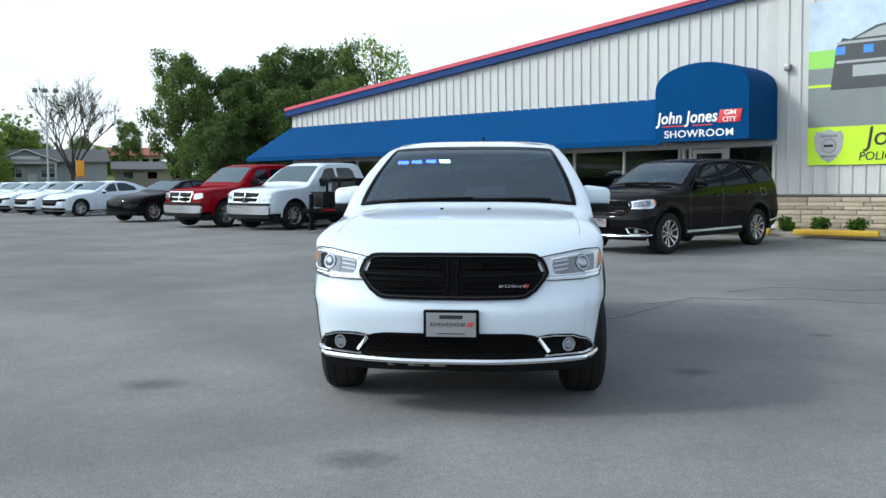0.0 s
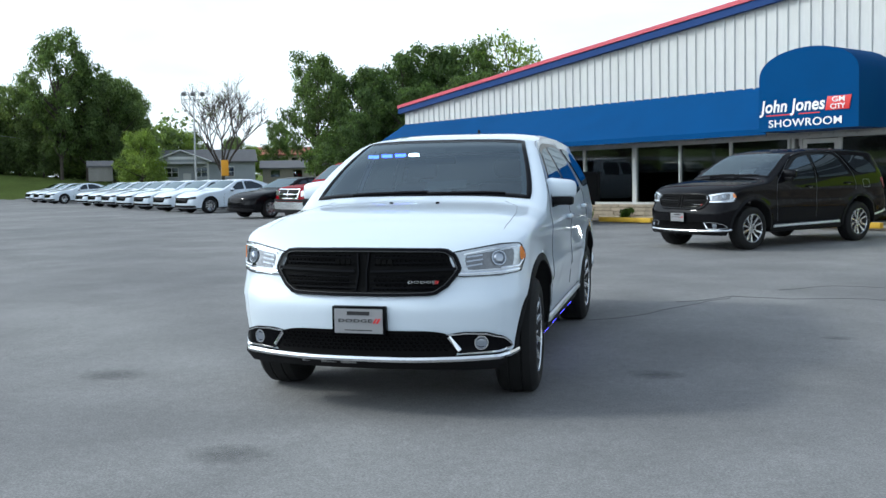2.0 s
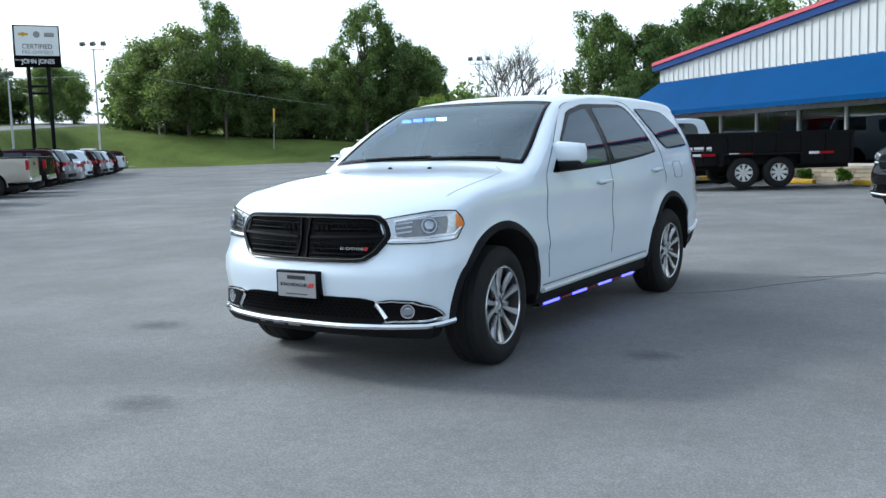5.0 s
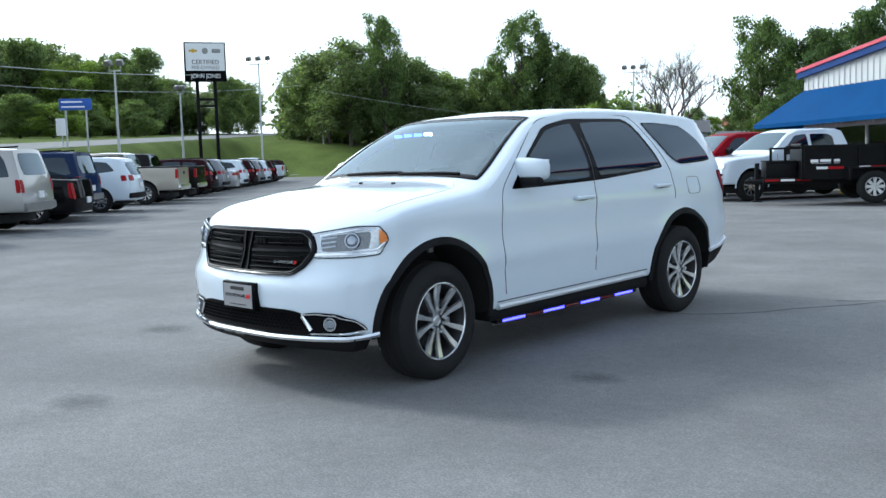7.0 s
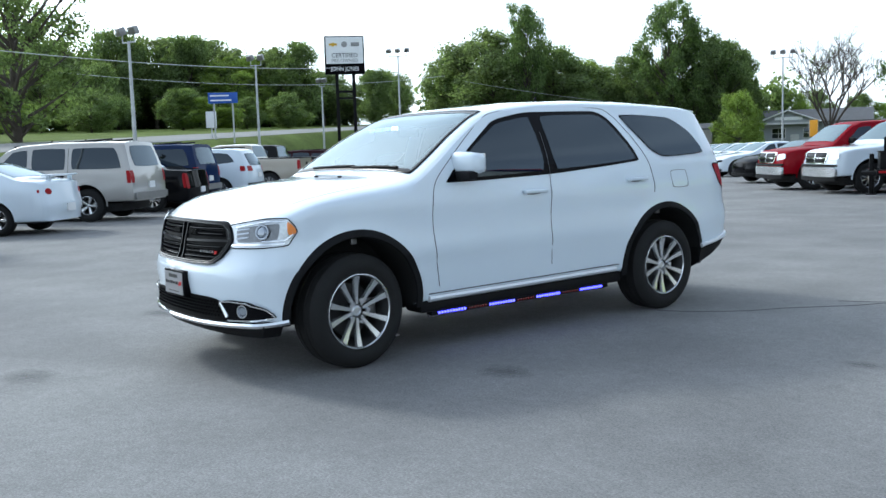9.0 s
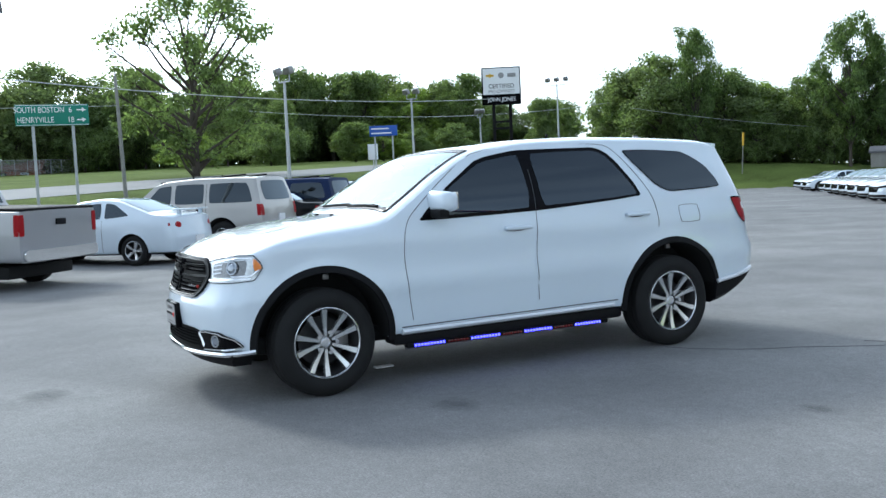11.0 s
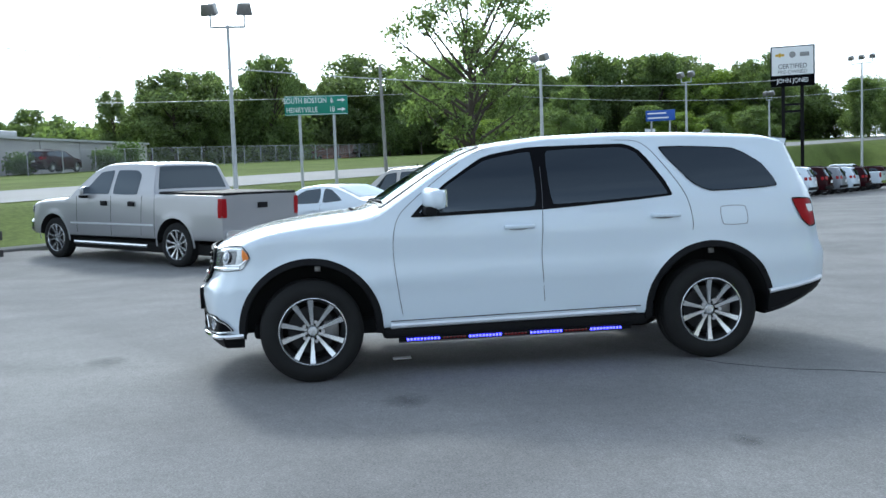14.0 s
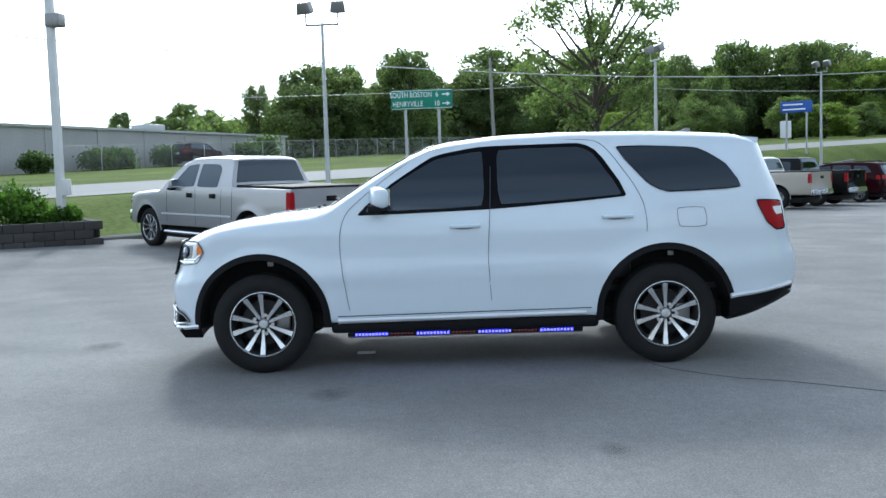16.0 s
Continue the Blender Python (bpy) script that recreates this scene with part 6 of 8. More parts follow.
# stone base courses on the solid part of the front
random.seed(12)
stone_base = slab("stone_base", 0.0, X1 - 0.0, 0.0, 0.86, -0.02, 0.10, M["mortar"])
slab("stone_cap", 0.0, X1, 0.86, 0.90, -0.10, 0.10, M["road"])
stone_mesh = {}
def stone_piece(w, h):
    key = (round(w, 2), round(h, 2))
    if key not in stone_mesh:
        o = part("stone", boxes((0, key[0] - 0.012, -0.075, 0.0, 0, key[1] - 0.012), bevel=0.010), M["stone"])
        stone_mesh[key] = o.data
        bpy.data.objects.remove(o)
    return stone_mesh[key]
z = 0.005
row = 0
while z < 0.80:
    h = (0.10, 0.12, 0.085)[row % 3]
    s = 0.01 - random.random() * 0.3 * (row % 2)
    s = max(s, 0.01)
    while s < 7.0:
        w = random.choice((0.35, 0.5, 0.65, 0.8))
        o = new("stone", stone_piece(w, h))
        o.parent = stone_base
        o.location = (s, -0.02 - random.random() * 0.012, z)
        s += w
    z += h
    row += 1
z, row = 0.005, 0
while z < 0.36:
    h = (0.11, 0.13)[row % 2]
    s = -13.3
    while s < -2.9:
        w = random.choice((0.5, 0.65, 0.8))
        o = new("stone", stone_piece(w, h))
        o.parent = bpy.data.objects["window_plinth"]
        o.location = (s, -0.02, z)
        s += w
    z += h
    row += 1
# wall lamp and banner
part("wall_lamp", boxes((0.22, 0.36, -0.16, -0.03, 3.86, 4.02), bevel=0.015), M["steel"], showroom)
banner = root("banner", B, "printed vinyl banner with patrol car picture and lime strip", "banner")
bw = (0.78, 6.6)
M["banner_sky"] = surface("printed_sky", (0.52, 0.62, 0.74), 0.5, var=0.35, scale=0.9, fine=2.5)
M["banner_field"] = surface("printed_field", (0.30, 0.62, 0.10), 0.5, var=0.08)
M["banner_road"] = surface("printed_road", (0.20, 0.225, 0.225), 0.5, var=0.15, scale=2)
M["banner_car"] = surface("printed_car", (0.055, 0.06, 0.065), 0.5, var=0.3, scale=2)
M["banner_bar"] = surface("printed_bar", (0.36, 0.38, 0.39), 0.5, var=0.15, scale=3)
M["print_blue"] = surface("printed_blue", (0.06, 0.25, 0.75), 0.5, var=0.1)
M["print_red"] = surface("printed_red", (0.70, 0.10, 0.10), 0.5, var=0.1)
part("banner_sheet", boxes((bw[0], bw[1], -0.062, -0.050, 2.42, 5.40)), M["banner_sky"], banner)
part("printed_field", boxes((bw[0], 1.62, -0.0645, -0.0625, 3.84, 4.26)), M["banner_field"], banner)
part("printed_road", boxes((bw[0], bw[1], -0.0655, -0.0625, 2.45, 3.84)), M["banner_road"], banner)
part("printed_line", boxes((bw[0], 1.35, -0.067, -0.066, 3.40, 3.46)), M["lime"], banner)


def flat_shape(name, pts, y, material):
    bm = bmesh.new()
    f = bm.faces.new([bm.verts.new((s, y, z)) for s, z in pts])
    ex = bmesh.ops.extrude_face_region(bm, geom=[f])
    bmesh.ops.translate(bm, verts=[v for v in ex["geom"] if isinstance(v, bmesh.types.BMVert)], vec=(0, 0.002, 0))
    bmesh.ops.recalc_face_normals(bm, faces=bm.faces)
    return part(name, bm, material, banner)


flat_shape("printed_car", [(1.30, 3.32), (1.42, 4.30), (1.56, 4.50), (1.75, 4.46), (2.3, 4.72), (2.9, 4.80), (5.2, 4.80), (6.1, 4.45), (6.3, 3.32)], -0.069, M["banner_car"])
flat_shape("printed_glass", [(1.85, 4.47), (2.35, 4.67), (2.9, 4.74), (5.1, 4.74), (5.7, 4.47)], -0.0715, M["banner_bar"])
for z_ in (4.36, 3.92):
    flat_shape("printed_bumper_bar", [(1.42, z_), (1.44, z_ + 0.06), (6.1, z_ + 0.06), (6.1, z_)], -0.0735, M["banner_bar"])
flat_shape("printed_plate", [(1.80, 3.60), (1.80, 3.86), (2.9, 3.86), (2.9, 3.60)], -0.0735, M["banner_bar"])
for s_, m_ in ((1.50, "print_blue"), (2.12, "print_blue"), (2.62, "print_red")):
    flat_shape("printed_lamp", [(s_ - 0.09, 4.12), (s_ - 0.09, 4.30), (s_ + 0.13, 4.30), (s_ + 0.13, 4.12)], -0.0755, M[m_])
part("lime_strip", boxes((bw[0], bw[1], -0.070, -0.0625, 1.58, 2.47)), M["lime"], banner)
letters("Jo", 0.62, M["text_black"], banner, pose(2.36, -0.078, 2.20, 90), 0.004, 1.0, shear=0.15)
letters("POLICE", 0.27, M["text_black"], banner, pose(2.40, -0.078, 1.76, 90), 0.004, 1.0, shear=0.15)
badge = bmesh.new()
bv = [badge.verts.new((1.28 + x * 0.36, -0.074, 2.03 + z * 0.40)) for x, z in ((-0.8, 0.85), (-0.4, 0.8), (0, 1.0), (0.4, 0.8), (0.8, 0.85), (0.95, 0.5), (0.85, -0.2), (0.5, -0.7), (0, -1.0), (-0.5, -0.7), (-0.85, -0.2), (-0.95, 0.5))]
f = badge.faces.new(bv)
ex = bmesh.ops.extrude_face_region(badge, geom=[f])
bmesh.ops.translate(badge, verts=[v for v in ex["geom"] if isinstance(v, bmesh.types.BMVert)], vec=(0, -0.006, 0))
bmesh.ops.recalc_face_normals(badge, faces=badge.faces)
part("shield", badge, M["silver_paint"], banner)
ring_ = lathe([(0.0, 0.15), (0.006, 0.155), (0.006, 0.175), (0.0, 0.18)], 28)
part("shield_ring", ring_, M["steel"], banner).matrix_basis = pose(1.28, -0.080, 2.03, 0, 0, -90)
part("shield_emblem", boxes((1.17, 1.39, -0.084, -0.080, 2.0, 2.06), bevel=0.001), M["text_black"], banner)
for z_, w_ in ((2.27, 0.20), (1.80, 0.16)):
    part("shield_bar", boxes((1.28 - w_, 1.28 + w_, -0.084, -0.080, z_ - 0.03, z_ + 0.03), bevel=0.001), M["steel"], banner)
# kerb blocks in front of the building
def kerb_block(s, y, w=1.85):
    ob = part("parking_kerb", boxes((-w / 2, w / 2, -0.08, 0.08, 0.0, 0.13), bevel=0.03), M["yellow"])
    ob.matrix_basis = B @ pose(s, y, 0.005)
    return tagged(ob, "yellow-painted concrete parking kerb", "parking kerb", "kerbs along the showroom")
for s in (-13.2, -9.9, -6.6, -3.6, -0.4, 2.0, 4.9):
    kerb_block(s, -1.55)


# ---- foliage ----
def leaf_cloud(name, centers, per, size, material, parent, seed, squash=0.8):
    """Many small leaf blades scattered round the given (x, y, z, radius) clumps."""
    rng = np.random.default_rng(seed)
    c = np.array(centers)
    n = len(c) * per
    pick = np.repeat(np.arange(len(c)), per)
    d = np.clip(rng.normal(size=(n, 3)), -2.1, 2.1) * 0.62
    p = c[pick, :3] + d * c[pick, 3:4] * np.array([1, 1, squash])
    a = rng.normal(size=(n, 3))
    a /= np.linalg.norm(a, axis=1, keepdims=True)
    b = np.cross(a, rng.normal(size=(n, 3)))
    b /= np.linalg.norm(b, axis=1, keepdims=True)
    s = size * rng.uniform(0.6, 1.3, (n, 1))
    quad = np.stack([p - a * s, p + b * s * 0.55, p + a * s, p - b * s * 0.55], axis=1).reshape(-1, 3)
    faces = np.arange(4 * n).reshape(-1, 4)
    return raw(name, quad.tolist(), faces.tolist(), material, parent)


def leaf_lobes(name, lobes, leaves, size, material, parent, seed, subs=14, loose=0.3):
    """Leaves gathered in tufts over the outside of each (x, y, z, radius) lobe, mostly facing outwards and up."""
    rng = np.random.default_rng(seed)
    c = np.repeat(np.array(lobes), subs, axis=0)
    d = rng.normal(size=(len(c), 3)) + np.array([0, 0, 0.45])
    d /= np.linalg.norm(d, axis=1, keepdims=True)
    tuft = c[:, :3] + d * c[:, 3:4] * rng.uniform(0.45, 1.08, (len(c), 1)) * np.array([1, 1, 0.82])
    share = c[:, 3] ** 2
    pick = rng.choice(len(c), leaves, p=share / share.sum())
    p = tuft[pick] + np.clip(rng.normal(size=(leaves, 3)), -1.9, 1.9) * c[pick, 3:4] * loose * np.array([1, 1, 0.7])
    nrm = d[pick] + rng.normal(size=(leaves, 3)) * 0.6
    nrm /= np.linalg.norm(nrm, axis=1, keepdims=True)
    a = np.cross(nrm, rng.normal(size=(leaves, 3)))
    a /= np.linalg.norm(a, axis=1, keepdims=True)
    b = np.cross(nrm, a)
    s = size * rng.uniform(0.55, 1.3, (leaves, 1))
    quad = np.stack([p - a * s, p + b * s * 0.6, p + a * s, p - b * s * 0.6], axis=1).reshape(-1, 3)
    return raw(name, quad.tolist(), np.arange(4 * leaves).reshape(-1, 4).tolist(), material, parent)


def make_tree(seed, height, spread, leaf, leaves=20000, leaf_size=0.17, low=0.18, lobes=26, lobe=0.125, stout=1.0, peak=0.5, subs=14, loose=0.3):
    """A tapered trunk whose limbs each carry a lobe of leaf tufts; peak is the height share of the widest part."""
    random.seed(seed)
    t = new("tree")
    bm = bmesh.new()
    th = height * 0.78
    pts = [Vector((0, 0, -0.3))]
    for i in range(1, 7):
        pts.append(Vector((random.uniform(-1, 1) * 0.025 * height * i / 6, random.uniform(-1, 1) * 0.025 * height * i / 6, th * i / 6)))
    r0 = height * 0.020 * stout
    for i in range(6):
        tube(bm, pts[i], pts[i + 1], r0 * (1 - 0.14 * i), r0 * (1 - 0.14 * (i + 1)), 7)
    cl = []
    for i in range(lobes):
        k = low + (0.93 - low) * (i + random.random()) / lobes
        q = (k - low) / (1 - low)
        prof = math.sin(math.pi / 2 * min(1.0, (q + 0.12) / peak)) if q < peak else math.cos(math.pi / 2 * ((q - peak) / (1.04 - peak))) ** 0.7
        rr = spread * height * 0.36 * prof * random.uniform(0.35, 1.0)
        a = 2 * math.pi * (i * 0.382 + random.uniform(-0.12, 0.12))
        r_ = height * lobe * random.uniform(0.7, 1.3) * (0.65 + 0.35 * prof)
        tip = Vector((rr * math.cos(a), rr * math.sin(a), min(height * k, height - r_ * 0.75)))
        cl.append((tip.x, tip.y, tip.z, r_))
        hb = max(0.12, k * 0.72 - 0.05) * height
        j = min(5, int(hb / th * 6))
        base = pts[j].lerp(pts[j + 1], hb / th * 6 - j)
        bend = base.lerp(tip, 0.5) + Vector((random.uniform(-1, 1), random.uniform(-1, 1), -0.6)) * height * 0.02
        tube(bm, base, bend, r0 * 0.42, r0 * 0.26, 5)
        tube(bm, bend, tip, r0 * 0.26, r0 * 0.10, 5)
        for _ in range(5):
            e = tip + Vector((random.uniform(-1, 1), random.uniform(-1, 1), random.uniform(-0.3, 1))).normalized() * r_ * 0.95
            tube(bm, bend.lerp(tip, random.uniform(0.5, 1)), e, r0 * 0.11, r0 * 0.03, 4)
    part("trunk", bm, M["bark"], t)
    leaf_lobes("crown", cl, leaves, leaf_size, leaf, t, seed, subs, loose)
    return t


def bare_tree(seed, height, leaf):
    """A spreading tree of limbs and twigs with only a few young leaves."""
    random.seed(seed)
    t = new("tree")
    bm = bmesh.new()
    ends = []

    def grow(p, d, length, r, depth):
        q = p + d * length * 0.5 + Vector((random.uniform(-1, 1), random.uniform(-1, 1), 0.3)) * length * 0.05
        e = q + (d + Vector((random.uniform(-1, 1), random.uniform(-1, 1), 0.5)) * 0.14).normalized() * length * 0.5
        tube(bm, p, q, r, r * 0.82, 5 if depth > 2 else 4)
        tube(bm, q, e, r * 0.82, r * 0.62, 5 if depth > 2 else 4)
        if depth == 0:
            ends.append(e)
            return
        for i in range(3 if depth > 2 else 4):
            side = Vector((random.uniform(-1, 1), random.uniform(-1, 1), random.uniform(-0.15, 0.55)))
            grow(q.lerp(e, random.uniform(0.2, 1.0)), (d * 0.75 + side * 0.75).normalized(), length * random.uniform(0.55, 0.82), r * 0.60, depth - 1)
    tube(bm, (0, 0, -0.3), (0, 0, height * 0.2), height * 0.028, height * 0.022, 7)
    for i in range(6):
        a = 2 * math.pi * i / 6 + random.uniform(-0.3, 0.3)
        grow(Vector((0, 0, height * random.uniform(0.12, 0.2))), Vector((math.cos(a) * 0.75, math.sin(a) * 0.75, 1.0)).normalized(), height * random.uniform(0.30, 0.40), height * 0.014, 4)
    part("trunk", bm, M["bark"], t)
    leaf_lobes("crown", [(*random.choice(ends), height * 0.03) for _ in range(60)], 700, 0.10, leaf, t, seed, 4, 0.5)
    return t


TREES = {
    "b": [make_tree(1, 12, 1.05, M["leaf"], 24000, 0.16, low=0.16, lobes=30), make_tree(2, 12, 0.95, M["leaf"], 22000, 0.16, low=0.16, lobes=26, peak=0.42)],
    "d": [make_tree(3, 12, 1.1, M["leaf_dark"], 26000, 0.17, low=0.06, lobes=34, lobe=0.13), make_tree(4, 12, 1.15, M["leaf_dark"], 26000, 0.17, low=0.05, lobes=32, lobe=0.14, peak=0.4)],
    "l": [make_tree(5, 12, 1.1, M["leaf_light"], 22000, 0.16, low=0.08, lobes=28)],
    "n": [make_tree(31, 12, 1.05, M["leaf_shade"], 26000, 0.15, low=0.05, lobes=36, lobe=0.12), make_tree(32, 12, 0.95, M["leaf_shade"], 24000, 0.15, low=0.08, lobes=34, lobe=0.11, peak=0.4)],
    "o": [make_tree(33, 12, 1.0, M["leaf_mid"], 19000, 0.14, low=0.20, lobes=30, lobe=0.105, subs=11, loose=0.27, peak=0.55)],
    "s": [make_tree(6, 12, 0.8, M["leaf_light"], 4200, 0.15, low=0.30, lobes=20, lobe=0.10, subs=8, loose=0.34)],
    "bare": [bare_tree(7, 12, M["leaf"])],
}
TREE_WORDS = {"n": "dense deep green tree", "o": "open-crowned leafy tree", "b": "broad leafy green tree", "d": "dense dark green tree", "l": "light spring-green leafy tree", "s": "sparse young-leaved tree", "bare": "bare branching tree with few leaves"}
used = set()


def plant(rows, group, seed):
    random.seed(seed)
    for x, y, h, kind, wide in rows:
        tpl = random.choice(TREES[kind])
        k = h / 12
        m = pose(x, y, ground_z(x, y), 0, 0, random.uniform(0, 360)) @ Matrix.Diagonal((k * wide, k * wide, k, 1))
        if tpl.name in used:
            u = tpl.scale
            o = copy_thing(tpl, m @ Matrix.Diagonal((1 / u.x, 1 / u.y, 1 / u.z, 1)))
        else:
            o = tpl
            o.matrix_basis = m
            used.add(tpl.name)
        tagged(o, TREE_WORDS[kind] + " on the grass", "tree", group)


NEAR_TREES = [(-27.2, 67, 11.6, 'o', 0.72), (-24.8, 70, 10.4, 'o', 0.70), (-22.5, 66, 10.2, 'n', 0.78), (-21.5, 71, 11.8, 'n', 0.75), (-19.5, 74, 13.0, 'n', 0.75), (-17.0, 76, 13.2, 'o', 0.80), (-13.5, 79, 14.6, 's', 0.8), (-24.6, 63, 5.4, 'o', 0.85), (-22, 61, 6.4, 'n', 1.0), (-18.5, 65, 8.6, 'n', 0.95), (-15.5, 70, 9.8, 'o', 0.9)]
BANK_TREES = [(-88, 71, 9.6, 'b', 0.95), (-84, 71, 10.8, 'o', 1.04), (-80, 71, 12.4, 'b', 1.2), (-74, 71, 15.2, 'o', 0.52), (-75, 76, 10.4, 'd', 0.9), (-75, 79, 9.4, 'b', 1.44), (-76, 83, 9.1, 'l', 1.11), (-74, 85, 6.5, 'd', 0.89), (-68, 82, 9.6, 'd', 0.8), (-65, 82, 8.2, 'd', 0.73), (-62, 81, 15.4, 'o', 0.62), (-61, 84, 12.2, 'o', 0.9), (-59, 86, 11.6, 'd', 0.73), (-59, 89, 10.6, 'd', 0.73), (-58, 91, 7.8, 'b', 0.41), (-79, 71, 5.5, 'b', 0.44), (-85, 74, 5.8, 'b', 0.96), (-71, 77, 5.3, 'd', 1.41), (-95, 77, 5.4, 'd', 1.08), (-93, 80, 6.0, 'd', 1.08), (-89, 82, 6.5, 'd', 1.08), (-86, 85, 6.2, 'd', 1.08), (-85, 88, 5.6, 'd', 1.08), (-84, 92, 5.8, 'd', 1.08), (-82, 93, 6.2, 'd', 1.05), (-79, 93, 5.0, 'd', 1.08), (-76, 94, 6.1, 'd', 1.08), (-71, 95, 7.1, 'd', 1.08), (-69, 97, 6.2, 'd', 1.08), (-66, 98, 4.6, 'd', 1.08)]
HOUSE_TREES = [(-48, 74, 6.2, 'l', 0.95), (-60, 100, 7.1, 'l', 1.0), (-47, 88, 11.6, 'bare', 0.74), (-60, 131, 9.4, 'o', 0.7), (-64, 130, 5.6, 'l', 0.95), (-66, 128, 7.0, 'd', 0.75)]
HILL_TREES = [(-134, 54, 13.3, 'd', 0.83), (-141, 62, 14.2, 'b', 1.42), (-131, 61, 11.9, 'b', 0.65), (-133, 66, 11.0, 'l', 1.31), (-136, 72, 11.9, 'd', 0.86), (-126, 70, 13.0, 'd', 0.85), (-137, 81, 9.3, 'b', 1.62), (-119, 80, 8.7, 'd', 0.93), (-122, 86, 7.0, 'd', 0.97), (-104, 46, 4.0, 'l', 2.24), (-105, 57, 4.6, 'd', 1.36), (-106, 43, 5.0, 'd', 1.45), (-107, 52, 4.0, 'd', 1.45), (-138, 39, 11.0, 'd', 0.93), (-113, 35, 8.2, 'd', 1.05), (-120, 30, 8.6, 'b', 0.8), (-139, 88, 4.6, 'd', 1.47)]
ROAD_TREES = [(-112, -12, 8.6, 'd', 0.82), (-117, -6, 13.0, 'b', 0.5), (-113, -3, 13.2, 'd', 0.73), (-123, 4, 10.7, 'b', 0.65), (-127, 8, 14.4, 'b', 1.43), (-122, 12, 9.4, 'd', 0.89), (-127, 17, 11.4, 'b', 0.68), (-138, 38, 13.4, 'b', 0.63), (-136, 45, 14.6, 'd', 0.81), (-139, 52, 14.3, 'b', 1.39), (-132, 55, 13.9, 'd', 0.83), (-130, 61, 10.8, 'l', 1.31), (-132, 68, 12.6, 'b', 0.65), (-131, 21, 14.0, 'd', 0.84), (-129, 30, 13.2, 'd', 0.85), (-105, 22, 3.9, 'l', 2.33), (-103, 31, 4.6, 'd', 1.53)]
FAR_TREES = [(-172, -61, 9.6, 'd', 0.67), (-174, -54, 8.6, 'd', 0.7), (-166, -47, 10.5, 'd', 0.82), (-157, -40, 8.7, 'd', 0.7), (-168, -38, 7.2, 'd', 0.89), (-115, -23, 9.7, 'b', 0.6), (-111, -18, 10.4, 'b', 0.61), (-111, -15, 11.6, 'b', 1.36), (-117, -12, 11.7, 'd', 0.8), (-161, -85, 7.9, 'd', 0.74), (-148, -87, 11.2, 'd', 0.7)]
EDGE_TREES = [(-82, 143, 8.8, 'b', 0.92), (-136, 92, 9.6, 'b', 1.62)]
for rows, grp, sd in ((NEAR_TREES, "trees behind the showroom", 1), (BANK_TREES, "trees along the grass bank", 2), (HOUSE_TREES, "trees round the house", 3), (HILL_TREES, "woods on the hill", 4), (ROAD_TREES, "woods across the road", 5), (FAR_TREES, "far trees", 6), (EDGE_TREES, "trees at the lot's end", 7)):
    plant(rows, grp, sd)
# further trees close the woods across the road
random.seed(99)
belt = dense([(-170, -58), (-150, -36), (-128, -18), (-128, 6), (-142, 34), (-146, 62), (-142, 84)], 7.0)
plant([(x + random.uniform(-3, 3), y + random.uniform(-3, 3), random.uniform(9.0, 12.0) if y > -20 else random.uniform(5.6, 7.6), random.choice("bdbdl"), 0.95) for x, y in belt], "woods across the road", 8)
big = make_tree(21, 14.2, 1.15, M["leaf_dark"], 15000, 0.13, low=0.20, lobes=38, lobe=0.085, stout=1.15, subs=10, loose=0.30)
big.matrix_basis = pose(-53.4, 11.6, 0.55, 0, 0, 40)
tagged(big, "tall open-crowned tree on the grass across the road", "tree")


def thicket(path, depth, height, count, seed, label):
    """Undergrowth along a line: small leaves in a ragged low belt."""
    rng = np.random.default_rng(seed)
    pts = np.array(dense(path, 6.0))
    cl = []
    for i in range(count):
        p = pts[rng.integers(len(pts))] + rng.uniform(-1, 1, 2) * depth
        h = height * (0.03 + 0.97 * rng.uniform() ** 1.4)
        cl.append((p[0], p[1], ground_z(*p) + h, rng.uniform(0.9, 1.9)))
    return tagged(leaf_cloud("undergrowth", cl, 40, 0.36, M["leaf_dark"], None, seed), label, "undergrowth", kind="stuff")


thicket([(-140, -12), (-142, 10), (-148, 50), (-142, 84)], 4.0, 8.5, 2300, 77, "dark green undergrowth at the foot of the woods")
thicket([(-122, -30), (-114, -16), (-118, -2)], 3.0, 5.0, 320, 79, "dark green undergrowth beside the warehouse")
thicket([(-94, 74), (-82, 81), (-66, 93), (-60, 97)], 2.2, 7.5, 420, 78, "dark green undergrowth under the bank trees")


# ---- lamp posts, signs and wires ----
def datum(x, y):
    """Foot level for posts: a little below the grass."""
    return min(ground_z(x, y), float(np.interp(-0.6 * x + 0.8 * y, [10, 60, 88], [0, -0.45, -0.7]) + np.interp(-0.64 * x - 0.77 * y, [8, 11, 15, 25, 35, 60], [0, 0.12, 0.35, 0.5, 1.0, 2.2])))


